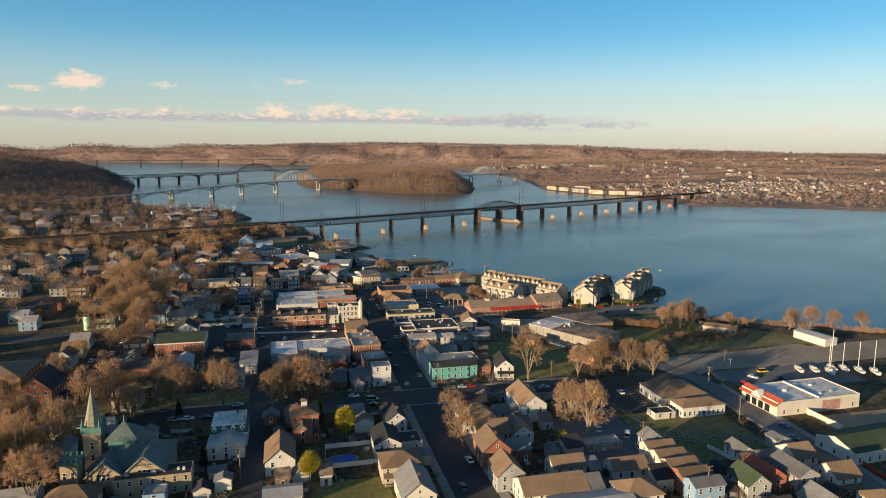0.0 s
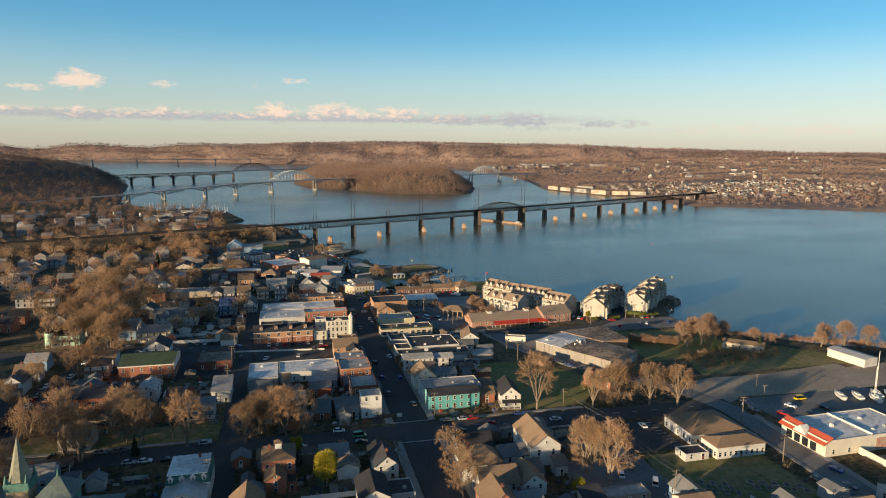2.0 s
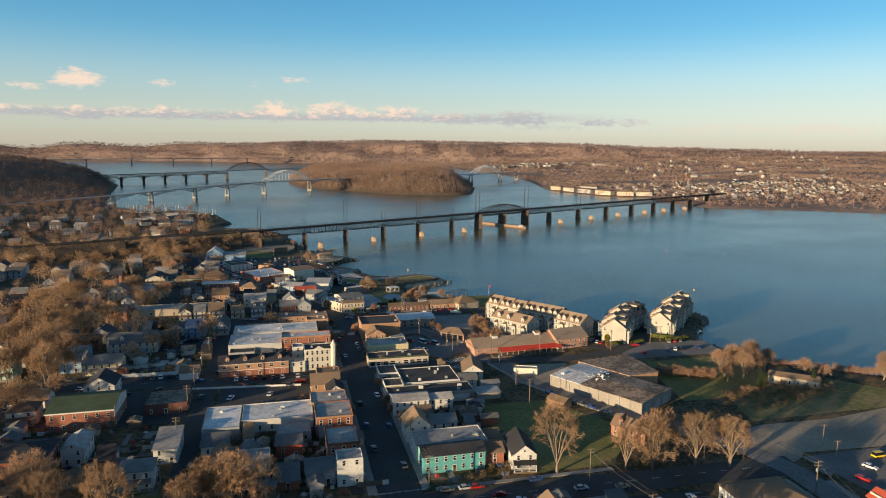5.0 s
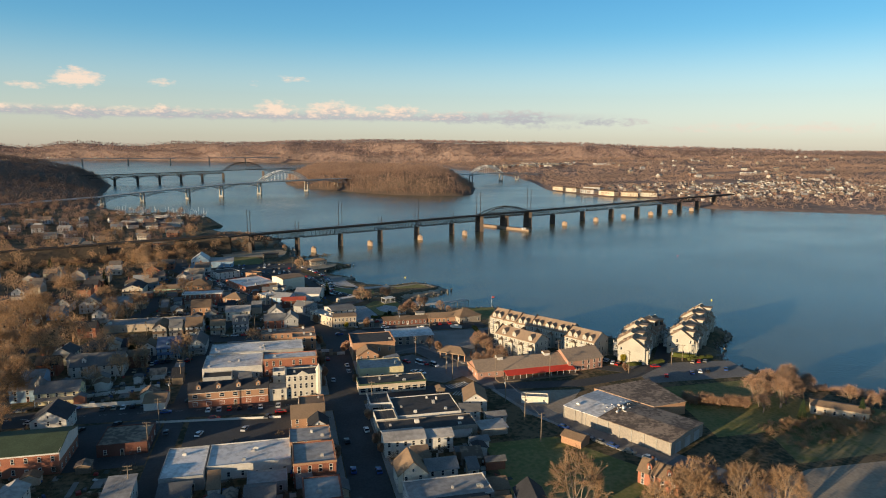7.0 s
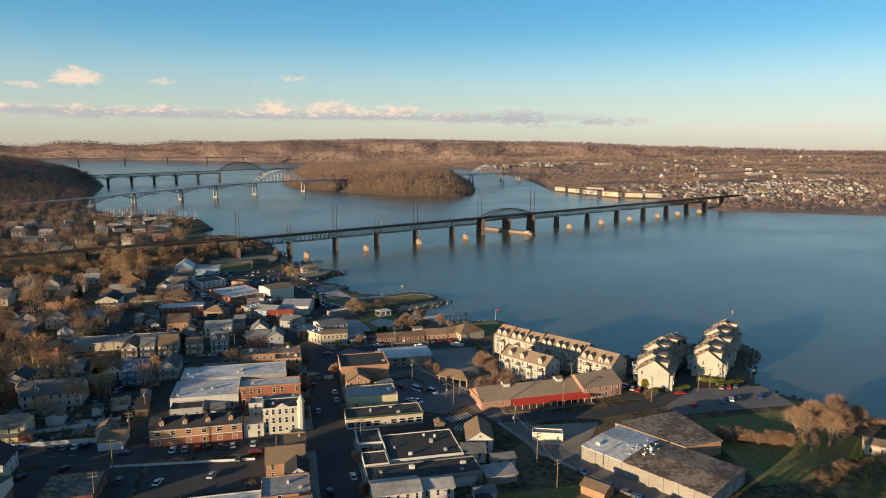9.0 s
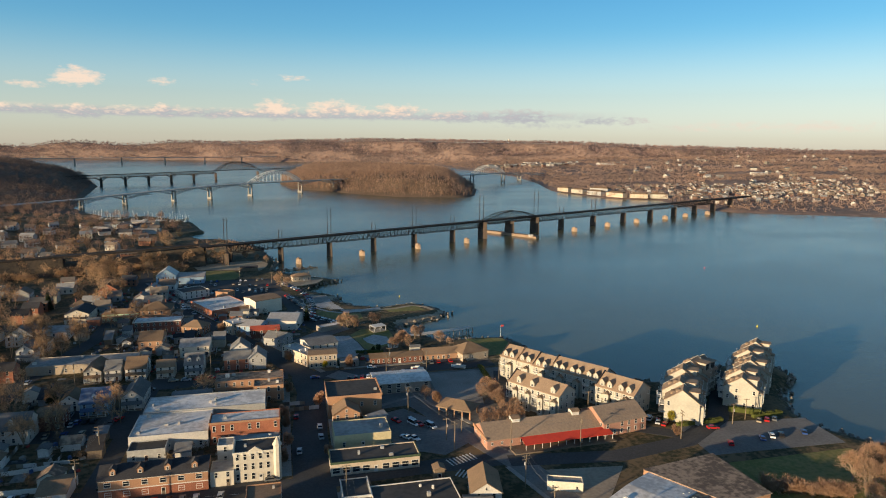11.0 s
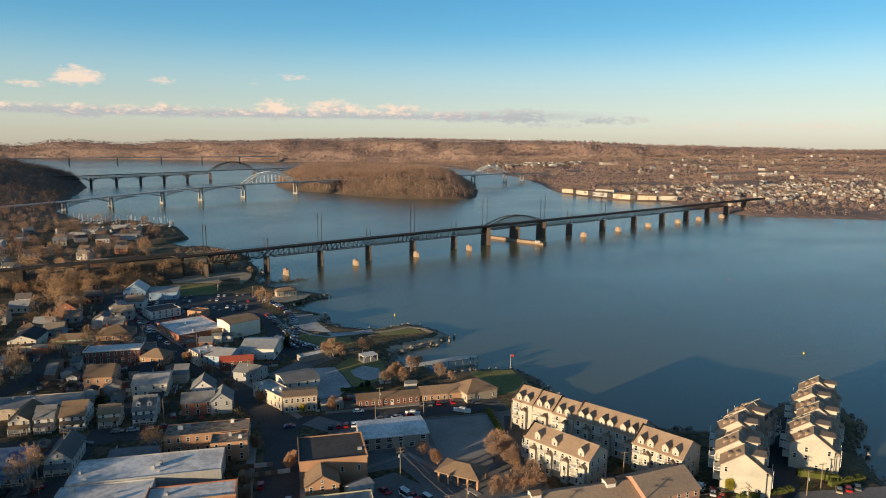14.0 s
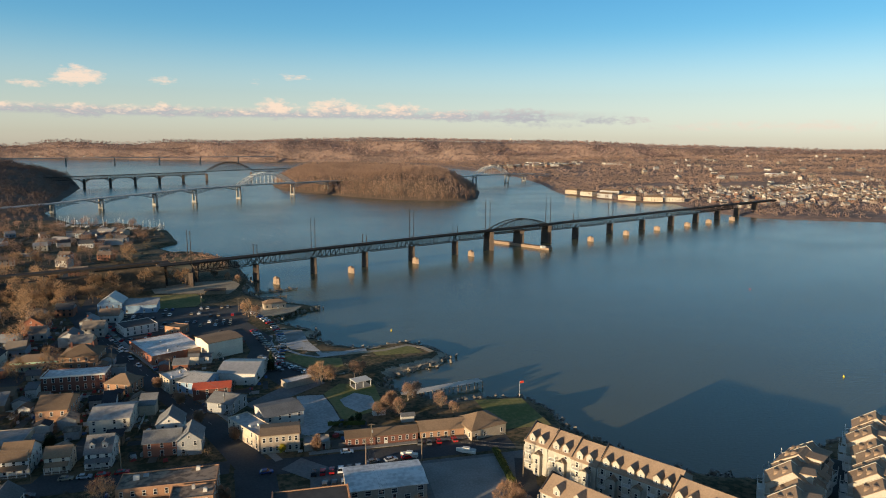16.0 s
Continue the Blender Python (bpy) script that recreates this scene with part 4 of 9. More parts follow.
def building(name, label, ax, ay, w, d, h, roof="gx", wall=None, cover=None, rot=0.0, storeys=2, win="house", pitch=0.55, gap=3.0, z=None,
             chim=0, cat="house", group="town houses", units=0, dorm=0, porch_h=0.0, faces="flr", base=0.0, door=True, eave=0.4, cornice=None, skip=0.06):
    zz = ground_z(ax, ay) if z is None else z
    root = thing(name, ax, ay, zz, rot, label, cat, group)
    claim(ax, ay, w, d, rot)
    part("wall", walls_bm(w, d, h, roof, pitch), wall, root)
    if roof == "flat":
        bm = bmesh.new()
        box(bm, 0.25, w - 0.25, 0.25, d - 0.25, h - 0.49, h - 0.38)
        part("roof", bm, cover, root)
        if cornice:
            bm = bmesh.new()
            box(bm, -0.25, w + 0.25, -0.3, -0.003, h - 0.55, h + 0.2)
            box(bm, -0.25, -0.003, 0, d, h - 0.55, h + 0.2)
            box(bm, w + 0.003, w + 0.25, 0, d, h - 0.55, h + 0.2)
            part("cornice", bm, cornice, root)
        if units:
            roof_units(root, w, d, h - 0.38, units, int(ax * 3 + ay))
    else:
        part("roof", roof_bm(w, d, h, roof, pitch, eave), cover, root)
    if faces == "flr":
        faces = "fl" if ax > 78 else "fr" if ax < 16 else "flr"
    if storeys:
        facade(root, w, d, h, storeys, win, base, gap, faces, door, skip=skip)
        if roof == "gy" and w > 6:
            put("window", WIN["small"], root, Matrix.Translation((w / 2, 0, h + w * pitch * 0.12)))
    span = (d if roof == "gx" else w)
    top = h + (0 if roof == "flat" else min(w, d) / 2 * pitch if roof == "hip" else span / 2 * pitch)
    for i in range(chim):
        cx, cy = ((0.22 + 0.56 * i) * w, d * 0.55) if roof != "gy" else (w * 0.55, (0.3 + 0.4 * i) * d)
        chimney(root, cx, cy, h - 0.5, top + 1.0)
    for i in range(dorm):
        dormer(root, w * (i + 0.5) / dorm, d * 0.12, h + d * 0.12 * pitch + 0.1, cover=cover, wall=wall)
    if porch_h:
        porch(root, 0.2, w - 0.2, 2.2, porch_h, cover if roof != "flat" else sh_grey)
    return root


def moved(bm, x, y, z=0):
    bmesh.ops.translate(bm, verts=bm.verts, vec=(x, y, z))
    return bm


# ---------------------------------------------------------------- main street and the blocks round it
B = building
SHOP = dict(cat="building", group="main street buildings")
# left side of the main street, from the first corner up
B("house", "small white house with a dark shingle roof and gable", 37, 227, 7.5, 11, 5.2, "gy", white, sh_dark, chim=1, pitch=0.8)
B("house", "white clapboard house with a black roof and porch", 30, 208, 9, 13, 5.2, "gy", white, sh_dark, porch_h=2.8)
B("house", "low white annexe with a black flat roof", 39, 212, 8, 9, 3.6, "flat", white, tar, storeys=1, units=1)
B("house", "tan house with a hipped brown roof", 30, 191, 13, 11, 5.2, "hip", beige, sh_brown, pitch=0.5, porch_h=2.7)
B("house", "cream house with a brown gabled roof", 33, 172, 10, 15, 5.4, "gy", cream, sh_grey, pitch=0.8, chim=1)
B("house", "white house with a steep brown roof and gable", -6, 204, 9.5, 15, 5.0, "gy", white, sh_brown, pitch=0.85, skip=0.3)
B("house", "red brick house with a cupola on its hipped roof", 2.5, 232, 10, 11, 8, "hip", brick, sh_brown, pitch=0.35, win="tall", chim=1)
_c = B("house", "small brick porch block beside a red brick house", 9.9, 226.6, 3, 5.2, 3.4, "flat", brick, tar, storeys=1)
_q = part("cupola", moved((lambda q: (box(q, -1, 1, -1, 1, 0, 2.0), q)[1])(bmesh.new()), -2.4, 10.9, 9.6), trim, _c)
part("cupola_roof", moved(roof_bm(2.2, 2.2, 2.0, "hip", 0.6, 0.25), -3.5, 9.8, 9.6), sh_brown, _q)
B("house", "red brick wing with a gabled roof", 3.5, 225.5, 6.2, 6.4, 5.0, "gy", brick, sh_brown, pitch=0.6)
B("garage", "long garage with a pale blue metal roof", -6, 184, 11, 8, 3.0, "gx", white, metal_roof, storeys=1, pitch=0.3, cat="garage", group="garages")
def mansard_house(ax, ay, w, d):
    c = thing("house", ax, ay, GZ, 0, "white house with a green mansard roof and dormers", "house", "town houses")
    claim(ax, ay, w, d, 0)
    part("wall", walls_bm(w, d, 5.6, "hip", 0), white, c)
    bm = bmesh.new()
    lo = [(-0.3, -0.3), (w + 0.3, -0.3), (w + 0.3, d + 0.3), (-0.3, d + 0.3)]
    hi = [(0.7, 0.7), (w - 0.7, 0.7), (w - 0.7, d - 0.7), (0.7, d - 0.7)]
    L, H = [bm.verts.new((x, y, 5.6)) for x, y in lo], [bm.verts.new((x, y, 8.2)) for x, y in hi]
    bm.faces.new(L[::-1])
    bm.faces.new(H)
    for k in range(4):
        bm.faces.new((L[k], L[(k + 1) % 4], H[(k + 1) % 4], H[k]))
    part("mansard", bm, mat("green_shingle_band", (0.05, 0.13, 0.105), (0.035, 0.09, 0.075), 0.85), c, "dark green shingled mansard slope")
    bm = bmesh.new()
    box(bm, 0.5, w - 0.5, 0.5, d - 0.5, 8.204, 8.4)
    part("roof", bm, membrane, c, "pale stained flat roof")
    for i in range(4):
        dormer(c, w * (i + 0.5) / 4, 0.1, 6.2, 1.3, 1.3, 1.2, white, membrane)
    facade(c, w, d, 5.6, 2, "house", faces="fr", skip=0.1)
    chimney(c, w * 0.7, d * 0.8, 8, 9.6)


mansard_house(-25, 228, 12.5, 14)
B("house", "white front wing with a low gabled roof", -25, 219.5, 12, 8.4, 4.6, "gy", white, metal_roof, pitch=0.4)
B("shop", "three-storey white corner building with small windows", 38.5, 277, 8, 7, 9.2, "flat", white, membrane_grey, storeys=3, gap=2.4, **SHOP)
B("shop", "dark low building behind a white corner house", 29, 279, 9, 9, 4.4, "shed", greysid, sh_grey, pitch=0.08, storeys=1, **SHOP)
B("shop", "red brick shop with a flat roof", 36.5, 291, 10.5, 13.5, 8, "flat", brick, membrane_grey, win="tall", units=1, cornice=brick_dark, **SHOP)
B("shop", "two-storey orange brick shop with a pale flat roof", 34, 313.5, 13, 15, 8, "flat", brick, membrane_grey, win="tall", units=1, cornice=brick_tan, **SHOP)
B("shop", "white block with a grey roof and upper windows", 8, 285, 10, 14, 5.4, "flat", white, membrane_grey, **SHOP)
B("house", "small house with a red wall and a grey roof", 20, 300, 8.5, 9, 5, "gx", red_roof, sh_grey, pitch=0.35)
B("house", "white cottage with a steep gabled roof", -0.5, 294, 6.5, 9, 4.4, "gy", white, sh_brown, pitch=0.8)
B("house", "green-roofed tan house behind bare trees", 0, 280, 7, 9, 4.6, "gx", beige, sh_green, pitch=0.5)
B("shop", "long workshop with a pale grey metal roof", -6, 319, 13, 21, 5, "flat", greysid, membrane, storeys=1, gap=5, units=1, **SHOP)
B("shop", "long low shop with a pale roof and white front", 7.4, 324, 26, 16, 5, "flat", white, membrane, storeys=1, gap=4, units=3, **SHOP)
B("shed", "small dark shed with a pale flat roof", 20, 312, 12, 8, 4.0, "flat", greysid, membrane_grey, storeys=1, cat="shed", group="sheds")
B("shed", "low lean-to with a grey roof", -5, 308, 9, 8, 3.4, "shed", white, sh_grey, pitch=0.15, storeys=1, cat="shed", group="sheds")
B("shop", "shop with a stepped parapet and pale roof", 33, 333.5, 14, 12, 6, "flat", brick_tan, membrane_grey, win="tall", units=2, **SHOP)
B("shop", "tan building with an orange gabled roof", 34, 355, 12, 11, 5.2, "gx", brick_tan, sh_tan, pitch=0.55, **SHOP)
B("shop", "dark-roofed corner shop with a white front", 40, 346.5, 7, 8, 5.0, "gy", white, sh_dark, pitch=0.7, **SHOP)
B("shop", "brown brick building with a flat roof", 37, 367, 10, 9.5, 5.6, "flat", brick_tan, sh_brown, units=1, **SHOP)
_row = B("shop", "long tan brick row with dark mansard roof and dormers", -6, 387, 31, 10, 6.4, "gx", brick_tan, sh_dark, pitch=0.5, dorm=4, win="wide", gap=4.5, **SHOP)
bm = bmesh.new()
box(bm, -0.03, 31.03, -0.04, -0.004, -0.3, 3.0)
part("ground_storey", bm, brick, _row, "red brick lower storey")
bm = bmesh.new()
box(bm, -0.1, 31.1, -0.22, -0.004, 6.0, 6.5)
box(bm, -0.1, 31.1, -0.14, -0.004, 3.0, 3.25)
part("band_course", bm, trim, _row)
_corner = B("shop", "three-storey cream corner building with a bracketed cornice", 32.5, 389, 14, 10, 10, "flat", cream, tar, storeys=3, win="tall", gap=2.1, cornice=cream, units=1, skip=0, **SHOP)
bm = bmesh.new()
beam(bm, (13.4, 0.4, 0), (13.4, 0.4, 11.6), 1.3, 8)
beam(bm, (13.4, 0.4, 11.6), (13.4, 0.4, 14.2), 1.6, 8, 0.1)
part("corner_turret", bm, cream, _corner)
bm = bmesh.new()
v = [bm.verts.new(p) for p in ((4.4, -0.32, 10.2), (9.0, -0.32, 10.2), (6.7, -0.32, 11.7), (4.4, 0.2, 10.2), (9.0, 0.2, 10.2), (6.7, 0.2, 11.7))]
for f in ((0, 1, 2), (3, 5, 4), (0, 2, 5, 3), (1, 4, 5, 2), (0, 3, 4, 1)):
    bm.faces.new([v[i] for i in f])
part("pediment", bm, cream, _corner)
for _i in range(7):
    bm = bmesh.new()
    box(bm, 0.8 + _i * 2.0, 1.1 + _i * 2.0, -0.5, -0.31, 9.0, 9.9)
    part("bracket", bm, trim, _corner)
B("shop", "low cream wing with a flat roof", 25.5, 388, 7, 8, 5, "flat", cream, membrane_grey, **SHOP)
B("shop", "brick tower block beside a cream building", 27, 397, 5, 6, 9.5, "flat", white, membrane_grey, storeys=3, **SHOP)
B("shop", "orange brick shop with a long flat roof", 30, 400, 16.5, 8, 8, "flat", brick, membrane_grey, win="tall", gap=2.6, units=1, cornice=brick_tan, **SHOP)
B("shop", "orange brick shop with tall windows", 22.5, 418.5, 24, 9, 8.2, "flat", brick, membrane, win="tall", gap=2.8, units=1, cornice=brick_tan, **SHOP)
B("shop", "long low white building with a pale membrane roof", -4, 418, 26, 19.8, 6, "flat", white, membrane, storeys=1, gap=4.2, units=4, **SHOP)
B("shop", "low grey side block with dark roof", -3, 410.5, 12, 7.4, 4.4, "flat", greysid, tar, storeys=1, **SHOP)
B("shop", "large shop with a broad white membrane roof", -3, 438, 44, 15.5, 6.6, "flat", greysid, membrane, storeys=1, gap=5, units=5, **SHOP)
B("shop", "brown brick corner shop with a ribbed roof", 36, 455.5, 12, 8, 7.2, "flat", brick_tan, rust_roof, win="tall", units=2, **SHOP)
B("shop", "long tan brick shop with a stained flat roof", 20, 465, 28, 10, 7, "flat", brick_tan, rust_roof, win="house", units=3, **SHOP)
B("garage", "low white garage with a grey roof", 4, 458, 15, 8, 3.6, "gx", white, sh_grey, pitch=0.3, storeys=1, cat="garage", group="garages")
B("garage", "plain garage with a low grey roof", -23, 388, 8, 12, 3.2, "gx", white, sh_tan, pitch=0.25, storeys=0, cat="garage", group="garages")
B("shed", "brown-roofed hall beside a car park", -30.5, 349, 16, 16, 4.4, "flat", brick_dark, rust_roof, storeys=1, gap=5, cat="hall", group="sheds")
# right side of the main street
B("house", "red brick gabled house beside the street", 63.5, 193, 9.5, 12, 6.4, "gy", brick, sh_brown, pitch=0.85, chim=1)
B("house", "brick wing with a grey roof and chimney", 73.2, 195, 8, 9, 4.6, "gx", brick, sh_grey, pitch=0.5, chim=1)
B("house", "white gabled house with a tan roof", 66, 207, 12, 10, 5.4, "gx", white, sh_brown, pitch=0.7)
B("house", "white house with a broad tan roof", 78.2, 206, 8, 11, 5.0, "gy", white, sh_tan, pitch=0.7)
B("house", "tan-roofed house with a small turret", 64, 220, 13, 11, 5.4, "hip", white, sh_tan, pitch=0.8, chim=1)
B("house", "grey house with a dark gabled roof", 66, 233, 12, 10, 5.2, "gx", greysid, sh_dark, pitch=0.6)
B("house", "large white gabled hall with a tan roof", 88, 223, 10, 18, 8, "gy", white, sh_tan, pitch=0.75, win="tall", gap=3.4)
B("house", "white link block with a grey roof", 79, 225, 8.8, 9, 4.6, "gx", white, sh_grey, pitch=0.5)
B("house", "grey gabled house beside the street", 63.5, 178, 9, 10, 5.4, "gy", greysid, sh_brown, pitch=0.9)
B("house", "white two-storey house with a brown roof", 83, 180, 11, 8, 4.6, "gx", white, sh_brown, pitch=0.6)
B("house", "long white house with a tan roof", 68, 166, 20, 11, 4.8, "gx", white, sh_tan, pitch=0.55)
B("house", "house with a pale blue metal roof", 74, 153, 24, 12, 4.4, "gx", white, metal_roof, pitch=0.25)
B("garage", "long low garage with a flat grey roof", 102, 197, 14, 6, 2.9, "flat", block, membrane_grey, storeys=1, gap=4, cat="garage", group="garages")
B("garage", "white garage with a brown gabled roof", 102.5, 177, 12, 8, 3.2, "gx", white, sh_brown, pitch=0.6, storeys=1, cat="garage", group="garages")
B("house", "white house with tan hipped roofs", 96, 158, 12, 10, 5, "hip", white, sh_tan, pitch=0.6)
B("house", "blue-grey cottage with a dark roof", 84, 166, 9, 9, 4.6, "gx", blue, sh_grey, pitch=0.6)
B("shop", "teal shopfront house with black shutters", 66, 279, 21, 8.5, 6, "gx", teal, sh_dark, pitch=0.35, gap=2.6, skip=0, **SHOP)
B("shop", "white-roofed back block behind a teal shop", 65.5, 287.6, 25, 12, 6, "flat", white, membrane_grey, units=3, **SHOP)
B("house", "small brick house with a dormer", 87.5, 280.5, 6.5, 7, 4.2, "gx", brick, sh_brown, pitch=0.6)
B("house", "white gabled house with a porch", 95, 275, 8, 14, 5.6, "gy", white, sh_dark, pitch=0.8, porch_h=2.8, rot=-8)
B("house", "cream gabled shop with bright front", 65, 303, 9, 10, 5.8, "gy", cream, sh_tan, pitch=0.9)
B("house", "white house with a grey roof", 74.5, 306, 10, 8, 4.8, "gx", white, sh_grey, pitch=0.5)
B("shop", "white house with a pale roof and dormers", 64.5, 327, 14, 9, 5.8, "gx", white, membrane_grey, pitch=0.3, gap=2.6, **SHOP)
B("shop", "white rear wing with a gabled roof", 78.7, 328.5, 10, 7, 5.0, "gx", white, membrane_grey, pitch=0.4, **SHOP)
B("shop", "long low shop with a black tar roof", 64.5, 338, 36, 10.5, 4.2, "flat", block, tar, storeys=1, gap=4.6, units=4, **SHOP)
B("shop", "small white corner shop", 64.5, 349, 8, 9, 4.6, "flat", cream, tar, storeys=1, win="shop", **SHOP)
B("shop", "long black-roofed shop with a white side wall", 72.8, 351, 25, 19, 4.4, "flat", white, tar, storeys=1, gap=4.4, units=6, **SHOP)
B("shop", "low dark shop with a pale cornice", 64.5, 365, 8, 11, 4.4, "flat", greysid, tar, storeys=1, win="shop", cornice=trim, **SHOP)
B("shop", "low shop with a green fascia and awning", 62.5, 386.5, 29, 10, 4.6, "flat", beige, tar, storeys=1, win="shop", cornice=sh_green, units=3, **SHOP)
B("shop", "yellow-walled shop with a blue-grey roof", 65, 405, 20, 13, 5.2, "flat", yellow, membrane_grey, storeys=1, gap=5, units=1, skip=0.6, **SHOP)
B("shop", "large brick box building with a black flat roof", 64.6, 432, 21, 18, 9, "flat", brick_tan, tar, storeys=1, base=3.5, gap=4.2, units=1, cornice=brick_tan, door=False, **SHOP)
B("shop", "small gabled brick shop", 66, 423, 10, 8, 5.4, "gy", brick_tan, sh_brown, pitch=0.6, **SHOP)
B("hall", "pale block building with a white metal roof", 86, 453, 24, 15, 4.6, "gx", block, membrane, pitch=0.12, storeys=2, win="wide", gap=3.8, cat="building", group="main street buildings")
B("house", "cross-gabled white house with a tan roof", 101, 358, 9, 13, 5.2, "gy", white, sh_tan, pitch=0.65, rot=-12)
B("house", "white side wing with a low roof", 97.5, 352, 8, 8, 3.6, "gx", white, sh_grey, pitch=0.4, rot=-12)
B("shed", "white shed with a grey roof", 107, 346, 7.5, 5.5, 2.6, "gx", white, sh_grey, pitch=0.4, storeys=1, cat="shed", group="sheds")
B("shed", "low grey shed with a flat tin roof", 101.5, 336, 10, 7, 2.6, "shed", block, membrane_grey, pitch=0.05, storeys=0, cat="shed", group="sheds")
B("shed", "small white garden shed", 95, 327, 6.5, 4.5, 2.6, "gx", white, sh_grey, pitch=0.4, storeys=1, cat="shed", group="sheds")
B("house", "red brick cottage with a brown roof on a lawn", 140, 293, 13, 8, 4.2, "gx", brick, sh_brown, pitch=0.7, rot=-55, chim=1, dorm=2)
B("shed", "small pink block shed with a brown roof", 128, 325, 8, 6, 2.8, "gx", brick_tan, sh_brown, pitch=0.4, storeys=0, rot=-55, cat="shed", group="sheds")

# church with a steeple
def church():
    c = thing("church", -58, 207, GZ, -3, "granite church with verdigris slate roofs and a steeple", "church")
    claim(-60, 205, 34, 26, 0)
    part("wall", walls_bm(22, 18, 6.5, "hip", 0.5), stone, c)
    part("roof", roof_bm(22, 18, 6.5, "hip", 0.55, 0.5), slate, c)
    for x0, w, y0, d in ((0.5, 10, -4.0, 12), (11, 11.5, -3.0, 13)):
        g = part("gable_wing", moved(walls_bm(w, d, 6.2, "gy", 0.85), x0, y0), stone, c)
        part("gable_roof", moved(roof_bm(w, d, 6.2, "gy", 0.85, 0.4), x0, y0), slate, g)
        for i in (-1, 0, 1):
            put("window", WIN["tall"], g, Matrix.Translation((x0 + w / 2 + i * 1.4, y0, 5.0)))
            put("window", WIN["house"], g, Matrix.Translation((x0 + w / 2 + i * 2.4, y0, 1.4)))
        bm = bmesh.new()      # coping along the gable
        for s in (-1, 1):
            beam(bm, (x0 + w / 2 + s * (w / 2 + 0.4), y0 - 0.35, 6.0), (x0 + w / 2, y0 - 0.35, 6.5 + w / 2 * 0.85), 0.22)
        part("coping", bm, concrete, g)
    lan = part("lantern", moved((lambda q: (box(q, -4, 4, -4, 4, 9, 12.6), q)[1])(bmesh.new()), 8, 11), copper, c)
    part("lantern_roof", moved(roof_bm(9, 9, 12.6, "hip", 1.0, 0.4), 3.5, 6.5), slate, lan)
    bm = bmesh.new()
    beam(bm, (8, 11, 17.0), (8, 11, 19.6), 0.4, 6, 0.05)
    part("finial", bm, copper, lan)
    st = part("tower", (lambda q: (box(q, -3.6, 1.6, 8, 13.2, -0.5, 15), q)[1])(bmesh.new()), stone, c)
    bm = bmesh.new()
    box(bm, -4.0, 2.0, 7.6, 13.6, 15.0, 17.2)
    for sx in (-3.8, 1.2):
        for sy in (7.8, 12.8):
            beam(bm, (sx + 0.3, sy + 0.3, 17.2), (sx + 0.3, sy + 0.3, 19.6), 0.55, 6, 0.08)
    part("belfry", bm, copper, st)
    bm = bmesh.new()
    beam(bm, (-1, 10.6, 17.1), (-1, 10.6, 29.0), 2.7, 8, 0.06)
    part("spire", bm, mat("spire_slate", (0.26, 0.26, 0.19), (0.17, 0.175, 0.13), 0.85), st)
    for i in range(3):
        put("window", WIN["tall"], st, pose(-1, 8, 2 + i * 4))
    t2 = part("front_tower", (lambda q: (box(q, -6.4, -1.6, -4, 1, -0.5, 10.5), q)[1])(bmesh.new()), stone, c)
    bm = bmesh.new()
    box(bm, -6.8, -1.2, -4.4, 1.4, 10.5, 11.5)
    for sx in (-6.7, -5.0, -3.3, -1.9):
        for sy in (-4.3, 0.8):
            box(bm, sx, sx + 0.6, sy, sy + 0.5, 11.5, 12.6)
    part("battlement", bm, copper, t2)
    for i in (-5.2, -2.9):
        put("window", WIN["tall"], t2, pose(i, -4, 6.2))
        put("window", WIN["house"], t2, pose(i, -4, 2.0))


church()
B("church_hall", "granite church hall with a black flat roof", -49.5, 199, 22, 8, 6.4, "flat", stone, tar, units=4, cat="hall", group="church buildings", rot=2)
B("house", "brown-roofed house beside the church", -66, 188, 14, 10, 5.4, "hip", beige, sh_brown, pitch=0.8)
B("garage", "blue porch block with a flat roof", -40, 192, 6, 6, 4.5, "flat", blue, membrane_grey, cat="porch", group="garages")
# brick school and houses behind the lawn
B("school", "long red brick building with a dark hipped roof", -69, 300, 19, 15, 8, "hip", brick, sh_dark, pitch=0.35, gap=2.4, chim=1, cat="school", group="brick halls")
B("house", "tan house with a dark roof, dormer and porch", -67, 285, 14, 9, 5, "hip", beige, sh_dark, pitch=0.55, dorm=1, porch_h=2.8)
_hall = B("hall", "long brick hall with a green roof and white gable", -62, 340, 23, 20, 7.4, "gx", brick, sh_green, pitch=0.25, gap=3.4, cat="hall", group="brick halls")
bm = bmesh.new()
v = [bm.verts.new((x, y, z)) for x in (23.004, 23.14) for y, z in ((-0.1, 4.4), (20.1, 4.4), (20.1, 7.6), (10, 10.1), (-0.1, 7.6))]
bm.faces.new(v[:5][::-1])
bm.faces.new(v[5:])
for q in range(5):
    bm.faces.new((v[q], v[(q + 1) % 5], v[5 + (q + 1) % 5], v[5 + q]))
part("gable_panel", bm, white, _hall, "white boarded gable end")
bm = bmesh.new()
box(bm, -0.3, 23.3, -0.55, -0.41, 6.9, 7.35)
part("fascia", bm, trim, _hall, "white eaves board")
B("house", "pale blue-white house with a grey roof", -48.5, 310, 7, 12, 6, "gy", white, membrane_grey, pitch=0.5)
B("house", "white house with porches and black shutters", -27, 289, 10, 8.5, 6, "hip", white, sh_grey, pitch=0.4, porch_h=2.8, skip=0)
B("house", "white house with a red side roof", -19.5, 305, 7.5, 15, 5.2, "shed", white, membrane_grey, pitch=0.1)
B("house", "white and green gabled house", -58, 372, 12, 12, 5.6, "gy", white, sh_dark, pitch=0.6)
